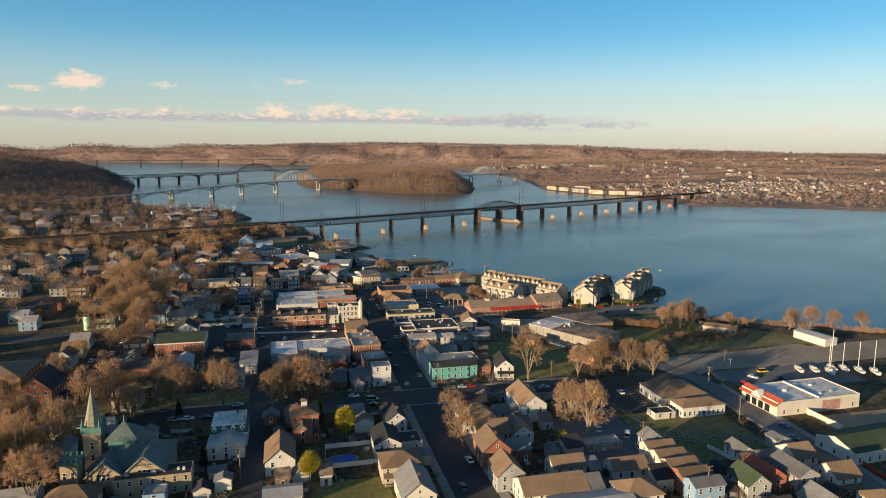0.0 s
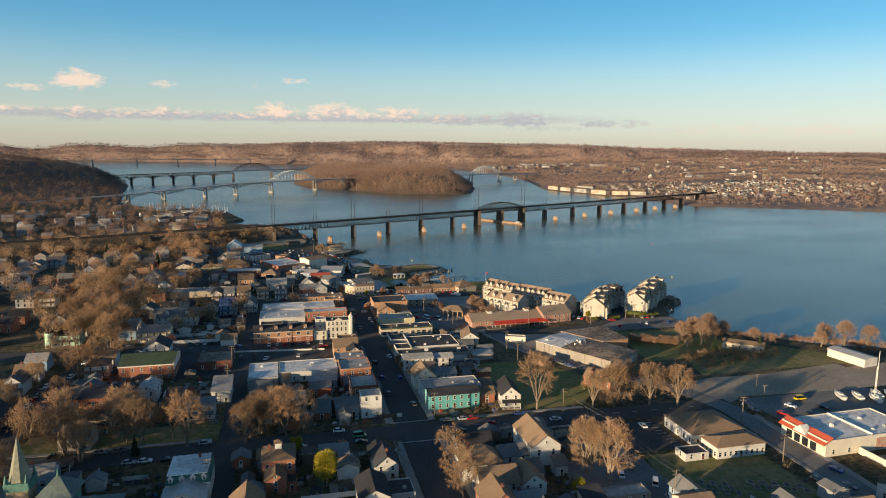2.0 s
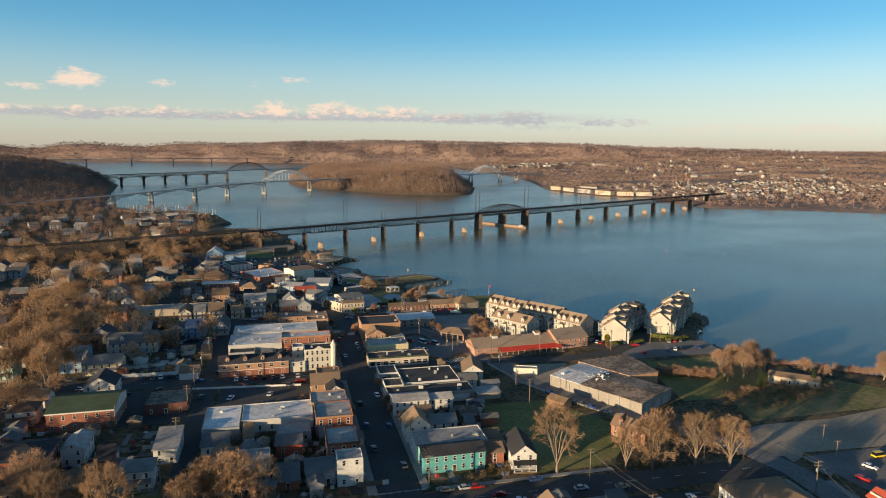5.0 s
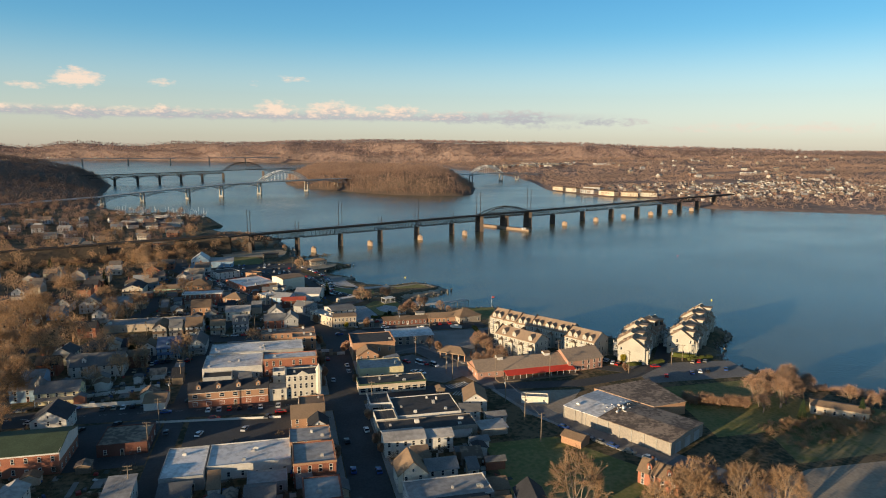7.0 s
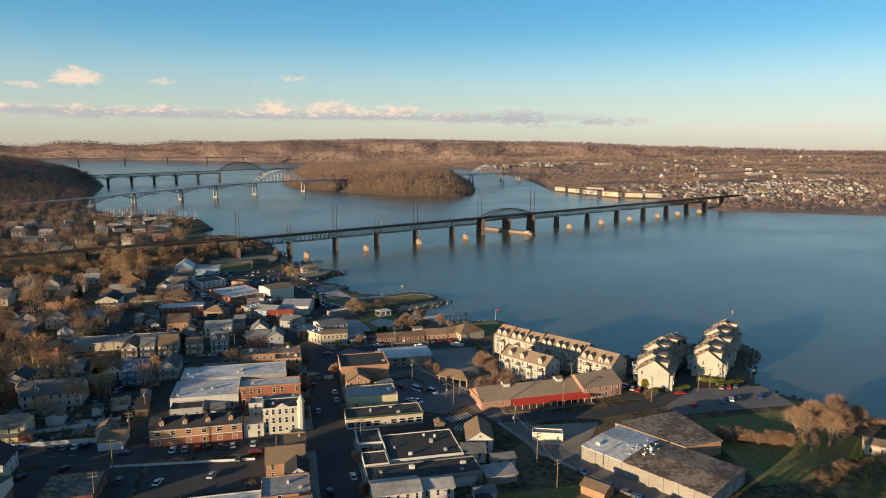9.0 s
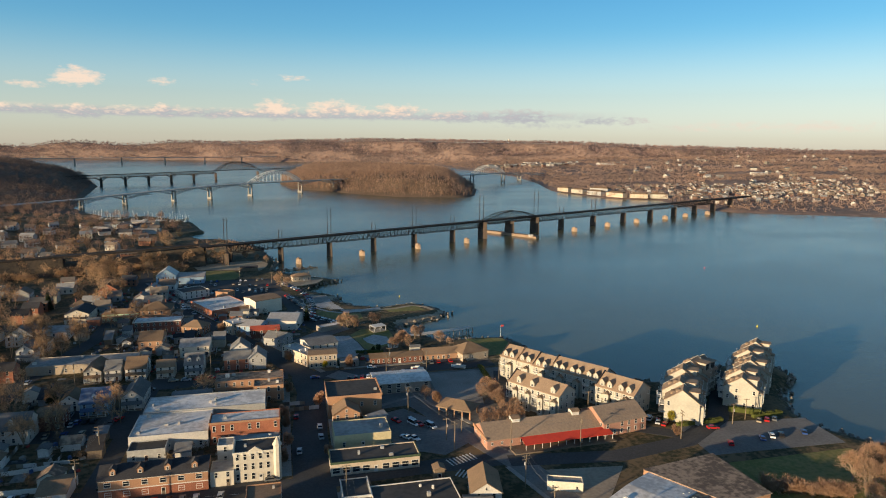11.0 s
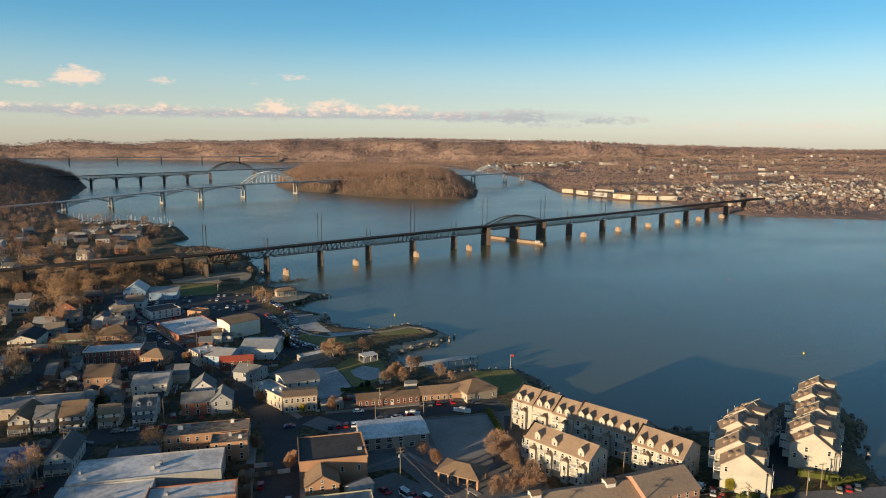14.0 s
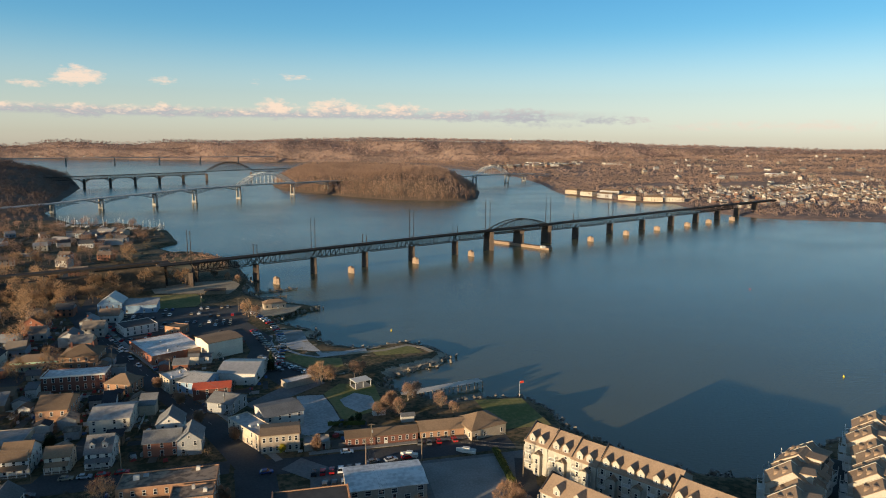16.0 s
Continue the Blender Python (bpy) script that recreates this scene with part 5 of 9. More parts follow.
B("house", "yellow house with a blue-grey roof and turret", -66, 402, 16, 10, 5.6, "gx", yellow, sh_grey, pitch=0.6, porch_h=2.8)
B("house", "large white house with a blue-grey roof and turret", -62, 434, 22, 12, 5.6, "gx", white, sh_grey, pitch=0.7, dorm=2)
B("house", "brown brick house with a hipped roof", -42, 444, 10, 10, 5.6, "hip", brick_dark, sh_brown, pitch=0.4)
B("house", "blue house with a blue metal roof and porch", -29, 455, 10, 12, 5.4, "gx", blue, mat("blue_roof", (0.1, 0.16, 0.27), (0.08, 0.12, 0.2), 0.7), pitch=0.7, porch_h=2.7, dorm=1)
B("house", "small white house with a gable", -38, 462, 7, 9, 4.4, "gy", white, sh_brown, pitch=0.7)
B("house", "white house with a grey mansard roof and porch", -15, 459, 8, 16, 5, "gy", white, sh_grey, pitch=0.8, porch_h=2.7)
def turret(name, label, x, y, r, h, peak, wall_m, cover):
    """A round corner turret with a pointed roof, its windows and a finial."""
    t = thing(name, x, y, ground_z(x, y), 0, label, "turret", "house turrets")
    bm = bmesh.new()
    beam(bm, (0, 0, -0.4), (0, 0, h), r, 10)
    part("drum", bm, wall_m, t)
    bm = bmesh.new()
    beam(bm, (0, 0, h), (0, 0, h + peak), r * 1.2, 10, 0.05)
    part("spire", bm, cover, t)
    for a in (-150, -90, -30):
        for z in (1.2, h - 2.1):
            put("window", WIN["small"], t, pose(math.cos(radians(a)) * r * 0.97, math.sin(radians(a)) * r * 0.97, z, 0, 0, a + 90))


turret("turret", "round cream turret with a pointed grey roof", -65, 407.5, 2.2, 8.0, 3.4, cream, sh_grey)
turret("turret", "round white turret with a pointed grey roof", -63, 440.5, 2.0, 7.6, 3.2, white, sh_grey)
turret("turret", "pale green corner turret with a pointed roof", -109, 404, 2.2, 8.2, 3.6, mint, sh_dark)
# row of small houses
for nm, x, w, d, wall_m, cov, k in (("white gabled house with a porch and balcony", -38, 7, 15, cream, sh_brown, "gy"), ("white cottage with a grey porch roof", -29.5, 6.5, 10, white, sh_grey, "gx"), ("white house with double porch", -21, 8.6, 12, white, sh_brown, "gx"),
                              ("pale yellow cottage with porch", -8, 7.6, 7, cream, sh_tan, "gx"), ("white house with dormers and a grey roof", 4, 8, 12, white, sh_grey, "gx")):
    B("house", nm, x, 495, w, d, 5.2, k, wall_m, cov, pitch=0.65, porch_h=2.7, gap=2.3, dorm=2 if "dormers" in nm else 0)
B("house", "dark-roofed brick and white corner house", 21, 499, 12, 9, 5.2, "gx", brick, sh_grey, pitch=0.6)
B("house", "white gabled corner house with dark trim", 32, 498, 8, 10, 5.4, "gy", greysid, sh_grey, pitch=0.8)
B("house", "white house with a steep grey roof", 23, 512, 9, 9, 6, "gy", white, sh_grey, pitch=0.8)
B("shop", "long low beige block with a pale roof", -66, 510, 46, 14, 4.4, "flat", beige, membrane_grey, storeys=1, gap=6, units=3, cat="building", group="brick halls")
B("house", "long beige building with pale stepped roofs", -2, 523, 14, 16, 5.4, "gx", cream, membrane_grey, pitch=0.25, rot=0)
B("house", "tall tan house with a brown roof", -23, 534, 11, 16, 6.5, "gx", brick_tan, sh_brown, pitch=0.4)
B("house", "dark brick house with a white flat roof", -33, 572, 25, 11, 7, "flat", brick_dark, membrane, win="tall", gap=2.8, cornice=trim)
B("house", "small house with a tan roof", -7, 566, 12, 10, 4.4, "hip", brick_tan, sh_tan, pitch=0.6, rot=-20)
B("house", "tan brick house with a brown hipped roof", -35, 602, 17, 15, 6, "hip", brick_tan, sh_brown, pitch=0.5, chim=2)
B("house", "mint green porch building", -56, 603, 20, 12, 4.6, "hip", mint, sh_tan, pitch=0.3, porch_h=2.9)
B("house", "yellow house with a temple front", -76, 602, 13, 18, 6, "gy", cream, sh_dark, pitch=0.4, porch_h=3.5)
B("house", "white farmhouse with grey roofs", -92, 560, 14, 14, 5.6, "gy", white, sh_grey, pitch=0.7)
B("house", "blue-grey wing with a low roof", -77, 566, 12, 14, 5, "gx", white, membrane_grey, pitch=0.3)
# shops along the bend
S2 = dict(cat="building", group="shops on the bend")
B("shop", "cream three-bay inn with a flat roof", 60, 493, 13, 9.5, 6.6, "gx", beige, sh_tan, pitch=0.15, gap=2.0, skip=0, **S2)
B("shop", "beige wing along the bending street", 47.5, 514, 22, 8, 6, "flat", beige, membrane_grey, rot=-58, units=3, **S2)
B("shop", "white balcony building with a terrace", 61, 511, 15, 14, 5.6, "gx", white, sh_grey, pitch=0.2, rot=18, **S2)
B("shop", "grey shop with a dormer", 38, 535, 11, 11, 4.6, "gx", greysid, sh_grey, pitch=0.4, rot=-30, **S2)
B("shop", "dark red gabled shop", 31, 549, 15, 8, 4.8, "gx", brick_dark, red_roof, pitch=0.35, rot=0, **S2)
B("hall", "large pale metal hall with a gabled roof", 39, 566, 17, 20, 5.4, "gx", white, metal_roof, pitch=0.22, storeys=1, gap=7, rot=-14, cat="hall", group="shops on the bend")
B("shop", "cream corner shop with white roof", 15, 568, 11, 11, 6.6, "flat", beige, membrane, win="tall", rot=-60, units=2, **S2)
B("shop", "blue shop with a pale metal roof", 23, 560, 13, 14, 5, "gx", blue, metal_roof, pitch=0.3, rot=-25, **S2)
B("hall", "wide low hall with a white roof and brick sides", -10, 630, 34, 26, 4.6, "flat", brick, membrane, storeys=1, gap=4, rot=-62, units=3, cat="hall", group="shops on the bend")
B("hall", "tall cream theatre hall with a plain gable", 24, 617, 16, 18, 8.2, "gy", cream, sh_tan, pitch=0.12, storeys=0, rot=-61, cat="hall", group="shops on the bend")
B("shop", "white shop with dark roof on the bend", -25, 668, 16, 18, 5, "flat", white, tar, rot=-62, **S2)
B("shop", "small orange brick shop", 3, 656, 10, 8, 4.6, "flat", brick_tan, sh_tan, storeys=1, rot=-30, **S2)
B("house", "pale blue house with a gabled roof", -44, 707, 14, 16, 7, "gy", blue, metal_roof, pitch=0.7)
B("house", "blue-grey long wing with shed roof", -30, 708, 20, 12, 5, "shed", blue, membrane_grey, pitch=0.15, storeys=1, gap=4)
B("house", "brick gabled house by the road", -74, 668, 12, 14, 6, "gy", brick, sh_brown, pitch=0.7)
# waterfront row
B("shop", "long low brick row with a brown roof", 89, 492, 26, 7, 3.2, "gx", brick_dark, sh_brown, pitch=0.4, storeys=1, gap=2.4, cat="building", group="waterfront row")
B("shop", "low brick row with a tan roof", 116, 492, 19, 9, 3.2, "gx", brick_tan, sh_tan, pitch=0.45, storeys=1, gap=2.4, cat="building", group="waterfront row")
B("house", "tan clubhouse with a hipped roof", 134, 487, 15, 13, 3.8, "hip", beige, sh_tan, pitch=0.55, storeys=1, rot=16)
B("shed", "small beige shed with a round tree before it", 74.5, 492, 9, 6, 3, "flat", block, membrane_grey, storeys=1, cat="shed", group="sheds")

# ---------------------------------------------------------------- larger single buildings
def balcony(root, x, y, z, w=2.6, deep=1.6, rot=0):
    bm = bmesh.new()
    m = pose(x, y, z, 0, 0, rot)
    box(bm, -w / 2, w / 2, -deep, 0, -0.15, 0.05, m=m)
    box(bm, -w / 2, w / 2, -deep, -deep + 0.08, 0.95, 1.07, m=m)
    for s in (-1, 1):
        box(bm, s * w / 2 - 0.05, s * w / 2 + 0.05, -deep, 0, 0.95, 1.07, m=m)
        box(bm, s * w / 2 - 0.07, s * w / 2 + 0.07, -deep, -deep + 0.14, 0.05, 2.6, m=m)
    for i in range(7):
        q = -w / 2 + w * (i + 0.5) / 7
        box(bm, q - 0.03, q + 0.03, -deep + 0.02, -deep + 0.06, 0.05, 0.95, m=m)
    part("balcony", bm, trim, root)


def townhouse(label, ax, ay, w, d, rot, h, ndorm, nbal, group, side="f"):
    c = thing("townhouse", ax, ay, GZ, rot, label, "apartment building", group)
    claim(ax, ay, w, d, rot)
    part("wall", walls_bm(w, d, h, "gx", 0.6), condo, c)
    part("roof", roof_bm(w, d, h, "gx", 0.6, 0.35), condo_roof, c)
    facade(c, w, d, h, 3, "house", 0, 2.6, "fr" if w > 12 else "f", door=True, skip=0.08)
    for i in range(ndorm):
        dormer(c, w * (i + 0.5 + (0.1 if i % 2 == 0 else -0.1)) / ndorm, 0.5, h + 0.35, 2.2, 1.9, 3.4, condo, condo_roof)
    for i in range(nbal):
        x = w * (i + 0.5) / nbal - (w / nbal) * 0.25
        for z in (3.4, 6.7):
            balcony(c, x, 0, z)
    for i in range(max(1, nbal)):       # gabled entry bays
        x = w * (i + 0.5) / max(1, nbal) + 1.3
        bm = bmesh.new()
        box(bm, x - 1.2, x + 1.2, -1.5, -0.003, 0, 7.2)
        e = part("entry_bay", bm, condo, c)
        bm = roof_bm(2.4, 1.8, 7.2, "gy", 0.9, 0.25)
        bmesh.ops.translate(bm, verts=bm.verts, vec=(x - 1.2, -1.5, 0))
        part("entry_roof", bm, condo_roof, e)
        for z in (1.0, 4.2):
            put("window", WIN["house"], e, pose(x, -1.5, z))
    bm = bmesh.new()                     # party wall standing above the roof at one end
    for s in (0.0,):
        box(bm, s - 0.16, s + 0.16, 0.2, d - 0.2, h - 1, h + 0.3)
        v = [bm.verts.new(p) for p in ((s - 0.16, 0.0, h + 0.5), (s - 0.16, d / 2, h + d * 0.3 + 0.95), (s - 0.16, d, h + 0.5), (s + 0.16, 0.0, h + 0.5), (s + 0.16, d / 2, h + d * 0.3 + 0.95), (s + 0.16, d, h + 0.2))]
        for f in ((0, 1, 2), (5, 4, 3), (0, 3, 4, 1), (1, 4, 5, 2)):
            bm.faces.new([v[i] for i in f])
    bmesh.ops.recalc_face_normals(bm, faces=bm.faces)
    part("party_wall", bm, sh_dark, c)
    return c


ROW = "river townhouses"
px0, py0, ra = 145.5, 463.5, -55.0
step = 0.0
for i, (w, nd, nb, dy) in enumerate(((8.6, 2, 1, 0), (8.6, 2, 1, 0.5), (8.6, 2, 1, 0.2), (24, 6, 3, 1.2), (17, 4, 2, 0.0))):
    a = radians(ra)
    x = px0 + math.cos(a) * step - math.sin(a) * dy
    y = py0 + math.sin(a) * step + math.cos(a) * dy
    townhouse("white townhouse row with tan roof and gabled dormers", x, y, w, 13.5, ra, (9.9, 9.6, 9.3, 9.5, 9.1)[i], nd, nb, ROW)
    step += w + 0.1
    if i == 3:
        ra = -58.0
townhouse("white apartment block with tan roof, dormers and balconies", 138.5, 432.5, 25, 11, -58, 9.6, 3, 4, ROW)


def eyebrow(root, x, y, z, w, deep):
    """A low arched dormer set in the left slope, with dark glass under a shingled hood."""
    n = 6
    arc = [(-w / 2 * math.cos(math.pi * i / n), 0.95 * math.sin(math.pi * i / n)) for i in range(n + 1)]
    bm = bmesh.new()
    lo = [bm.verts.new((x, y + p, z + q)) for p, q in arc]
    hi = [bm.verts.new((x + deep, y + p, z + q + 0.1)) for p, q in arc]
    top = [bm.verts.new((x - 0.25, y + p * 1.14, z + q * 1.14 + 0.05)) for p, q in arc]
    for i in range(n):
        bm.faces.new((top[i], top[i + 1], hi[i + 1], hi[i]))
    bm.faces.new(lo).material_index = 1
    bmesh.ops.recalc_face_normals(bm, faces=bm.faces)
    part("eyebrow_dormer", bm, [condo_roof, glass], root)


def stepped_block(units, w, unit, label):
    """A row of gabled flats, each stepping sideways and in height from the one before it."""
    for i, (x, y, rot, h) in enumerate(units):
        c = thing("apartment", x, y, GZ, rot, label, "apartment building", "stepped apartments by the river")
        claim(x, y, w, unit, rot)
        part("wall", walls_bm(w, unit - 0.02, h, "gy", 0.72), condo, c)
        part("roof", roof_bm(w, unit - 0.1, h, "gy", 0.72, 0.3), condo_roof, c)
        facade(c, w, unit, h, 3, "house", 0, 2.8, "lr" if i else "lrf", door=False, skip=0.6 if i == 0 else 0.1)
        for z in (3.1, 6.0):
            balcony(c, 0, unit * 0.45, z, unit * 0.7, 2.0, -90)
            balcony(c, w, unit * 0.5, z, unit * 0.62, 2.0, 90)
        eyebrow(c, w * 0.17, unit * 0.55, h + w * 0.17 * 0.72 + 0.15, 3.4, 1.9)
        eyebrow(c, w * 0.33, unit * 0.3, h + w * 0.33 * 0.72 + 0.15, 2.6, 1.6)
        # a broad dormer with a shallow roof and dark glass in the riverward slope
        zt = h + 0.36 * w * 0.72 + 0.35
        bm = bmesh.new()
        box(bm, w * 0.66, w * 0.94, unit * 0.3, unit * 0.82, h - 0.2, zt)
        dormer = part("dormer", bm, condo, c)
        bm = bmesh.new()
        box(bm, w * 0.56, w * 0.99, unit * 0.24, unit * 0.88, zt + 0.004, zt + 0.22)
        part("dormer_roof", bm, condo_roof, dormer)
        bm = bmesh.new()
        box(bm, w * 0.94 + 0.004, w * 0.94 + 0.08, unit * 0.36, unit * 0.76, h + 0.5, zt - 0.35)
        part("dormer_window", bm, glass, dormer)
        # a bay with its own low roof on the riverward side
        bm = bmesh.new()
        box(bm, w + 0.005, w + 1.5, unit * 0.12, unit * 0.5, -0.3, h - 1.4)
        bay = part("bay", bm, condo, c)
        bm = bmesh.new()
        v = [(w - 0.9, unit * 0.08, h + 0.35), (w + 1.9, unit * 0.08, h - 1.45), (w + 1.9, unit * 0.56, h - 1.45), (w - 0.9, unit * 0.56, h + 0.35)]
        lo = [bm.verts.new(p) for p in v]
        hi = [bm.verts.new((p, q, z + 0.2)) for p, q, z in v]
        bm.faces.new(hi)
        bm.faces.new(lo[::-1])
        for k in range(4):
            bm.faces.new((lo[k], lo[(k + 1) % 4], hi[(k + 1) % 4], hi[k]))
        bmesh.ops.recalc_face_normals(bm, faces=bm.faces)
        part("bay_roof", bm, condo_roof, bay)
        for z in (1.2, 4.2):
            put("window", WIN["house"], bay, pose(w + 1.5, unit * 0.31, z, 0, 0, 90))
        # white fire wall standing above both slopes at the back
        bm = bmesh.new()
        rise = w * 0.36
        for x0, z0, x1, z1 in ((-0.2, h - 0.2, w / 2, h + rise), (w / 2, h + rise, w + 0.2, h - 0.2)):
            lo = [bm.verts.new(p) for p in ((x0, unit - 0.32, z0 - 0.4), (x1, unit - 0.32, z1 - 0.4), (x1, unit - 0.32, z1 + 0.42), (x0, unit - 0.32, z0 + 0.42))]
            hi = [bm.verts.new((v.co.x, unit - 0.02, v.co.z)) for v in lo]
            bm.faces.new(lo)
            bm.faces.new(hi[::-1])
            for k in range(4):
                bm.faces.new((lo[k], hi[k], hi[(k + 1) % 4], lo[(k + 1) % 4]))
        bmesh.ops.recalc_face_normals(bm, faces=bm.faces)
        part("fire_wall", bm, condo, c)


def chain(x, y, turns, unit, shift, tall):
    """Corner points of flats set one behind another along a bending line."""
    out = []
    for i, rot in enumerate(turns):
        a = radians(rot)
        q = shift[i % len(shift)]
        out.append((x + math.cos(a) * q, y + math.sin(a) * q, rot, tall[i % len(tall)]))
        x, y = x - math.sin(a) * unit, y + math.cos(a) * unit
    return out


stepped_block(chain(192, 402.5, (-37, -37, -37, -38, -40, -58, -62), 7.8, (0, -1.6, -0.4, -1.8, -0.2, 0.8, 0.0), (8.4, 9.3, 8.0, 9.5, 8.4, 9.6, 8.6)), 13, 7.8, "white stepped apartment with tan roof and balconies")
stepped_block(chain(224.5, 410.5, (-43,) * 8, 7.4, (0, -1.3, 0.2, 1.4, 0.2, -0.9, 0.3, 1.3), (8.4, 9.4, 8.5, 9.6, 8.7, 9.8, 8.9, 10.0)), 13, 7.4, "white stepped apartment with tan roof by the rocks")

# long brick warehouse turned restaurant, with a red awning
brick_pink = mat("pink_brick", (0.46, 0.25, 0.175), (0.36, 0.185, 0.13), 0.88, 0.15, 3.0)


def awning_hall():
    c = thing("brick_hall", 117, 393, GZ, 3, "long brick hall with a tan roof and a red awning", "hall")
    claim(117, 393, 48, 14, 3)
    part("wall", walls_bm(48, 14, 3.6, "gx", 0.5), brick_pink, c)
    part("roof", roof_bm(48, 14, 3.6, "gx", 0.5, 0.4), mat("worn_brown_roof", (0.34, 0.25, 0.18), (0.25, 0.185, 0.135), 0.9), c)
    facade(c, 48, 14, 3.6, 1, "small", 0, 3.6, "flr", door=False, lift=2.2)
    for x in (13, 37):
        bm = bmesh.new()
        box(bm, x - 1.4, x + 1.4, 5.4, 8.6, 6.6, 8.0)
        part("roof_lantern", bm, trim, c)
        bm = roof_bm(2.8, 3.2, 8.0, "gx", 0.35, 0.3, 0.15)
        bmesh.ops.translate(bm, verts=bm.verts, vec=(x - 1.4, 5.4, 0))
        part("lantern_roof", bm, sh_tan, c)
    bm = bmesh.new()
    v = [(12.5, -4.8, 2.3), (47, -4.8, 2.3), (47, -0.01, 3.5), (12.5, -0.01, 3.5)]
    lo = [bm.verts.new(p) for p in v]
    hi = [bm.verts.new((a, b, z + 0.12)) for a, b, z in v]
    bm.faces.new(hi)
    bm.faces.new(lo[::-1])
    for i in range(4):
        bm.faces.new((lo[i], lo[(i + 1) % 4], hi[(i + 1) % 4], hi[i]))
    aw = part("awning", bm, awning_red, c, "long bright red canvas awning")
    for i in range(12):
        bm = bmesh.new()
        box(bm, 12.7 + i * 3.1, 12.85 + i * 3.1, -4.75, -4.6, 0, 2.32)
        part("awning_post", bm, trim, aw)
    bm = bmesh.new()
    box(bm, 8, 47.5, -6.5, -0.02, -0.3, 0.5)
    part("deck", bm, wood, c)
    bm = bmesh.new()
    box(bm, -0.5, -0.02, 0, 14, 3.4, 4.4)
    part("parapet", bm, brick_tan, c)


awning_hall()
B("brick_hall", "pinkish brick block with a worn brown gabled roof", 162, 393.5, 19, 15, 5.2, "gx", brick_pink, MATS["worn_brown_roof"], pitch=0.5, rot=9, gap=3.0, cat="hall", group="", storeys=2)

# metal warehouse of two ranges
def warehouse():
    c = thing("warehouse", 138, 345.5, GZ, -60, "grey block warehouse with stained flat roofs", "warehouse")
    claim(138, 345.5, 45, 24, -60)
    part("wall", walls_bm(45, 24, 4.8, "gx", 0.05), block, c)
    bm = roof_bm(15.4, 24, 4.8, "gx", 0.05, 0.25, 0.2)
    part("roof_white", bm, membrane, c, "pale newly coated roof")
    bm = roof_bm(29.0, 24, 4.8, "gx", 0.05, 0.25, 0.2)
    bmesh.ops.translate(bm, verts=bm.verts, vec=(15.95, 0, 0))
    part("roof_stained", bm, rust_roof, c, "brown stained roof")
    for i in range(10):
        bm = bmesh.new()
        x = 0.2 + i * 4.9
        box(bm, x, x + 0.4, -0.22, -0.003, 0, 4.7)
        part("buttress", bm, concrete, c)
    for i in range(3):
        bm = bmesh.new()
        box(bm, 45.003, 45.12, 3 + i * 7, 7 + i * 7, 0, 3.6)
        part("shutter", bm, steel_grey, c)
    r = random.Random(4)
    for i in range(26):
        x, y, q = r.gauss(16, 2.6), r.gauss(14, 4), r.uniform(0.3, 0.9)
        if 1 < x < 44 and 1 < y < 23:
            z = 5.05 + min(y, 24 - y) * 0.05
            bm = bmesh.new()
            box(bm, x, x + q, y, y + q * 0.5, z, z + 0.16)
            part("roof_patch", bm, trim, c)
    bm = bmesh.new()
    prism(bm, [(-2, 24.03), (25, 24.03), (31, 38.5), (8, 50.5)], -0.5, 5.1)
    rear = part("rear_range", bm, brick_tan, c)
    bm = bmesh.new()
    prism(bm, [(-2.3, 24.04), (25.3, 24.04), (31.4, 38.7), (7.9, 50.9)], 5.11, 5.3)
    part("rear_roof", bm, rust_roof, rear)
    roof_units(c, 40, 22, 5.4, 4, 9)


warehouse()
B("shed", "low cream shed with small windows", 127, 363, 11, 4, 3.2, "flat", cream, membrane_grey, storeys=1, rot=-20, cat="shed", group="sheds", win="small")


def store():
    c = B("store", "large yellow-walled store with white roof and red front", 190, 209, 41, 20, 6, "flat", cream, membrane, storeys=1, gap=6, units=5, rot=2, cat="store", group="", faces="fr", skip=0.5)
    bm = bmesh.new()
    for (z0, z1, x0, x1) in ((4.6, 7.0, -1.2, 2.6),):
        v = [(x0, -0.4, z0), (x1, -0.4, z1), (x1, 20.4, z1), (x0, 20.4, z0)]
        lo = [bm.verts.new((a, b, z - 0.25)) for a, b, z in v]
        hi = [bm.verts.new(p) for p in v]
        bm.faces.new(hi)
        bm.faces.new(lo[::-1])
        for i in range(4):
            bm.faces.new((lo[i], lo[(i + 1) % 4], hi[(i + 1) % 4], hi[i]))
    part("red_canopy", bm, red_roof, c, "sloping red metal roof edge")
    bm = bmesh.new()
    v = [bm.verts.new(p) for p in ((-1.3, 7.5, 4.8), (-1.3, 13.5, 4.8), (-1.3, 10.5, 7.6), (2, 7.5, 4.8), (2, 13.5, 4.8), (2, 10.5, 7.6))]
    for f in ((0, 2, 1), (3, 4, 5), (0, 3, 5, 2), (1, 2, 5, 4), (0, 1, 4, 3)):
        bm.faces.new([v[i] for i in f])
    part("gable", bm, trim, c)
    for i in range(4):
        bm = bmesh.new()
        box(bm, -0.09, -0.003, 4 + i * 3.6, 6.6 + i * 3.6, 0.4, 3.4)
        part("shop_window", bm, glass, c)
    bm = bmesh.new()
    box(bm, 20.3, 20.65, 0.4, 19.6, 5.65, 6.35)
    part("roof_rib", bm, trim, c)
    bm = bmesh.new()
    box(bm, 22, 31, -0.12, -0.003, 0.6, 4.6)
    part("mural", bm, mat("faded_mural", (0.36, 0.12, 0.1), (0.4, 0.3, 0.22), 0.8, 0.3, 0.9), c, "faded red painted wall panel")


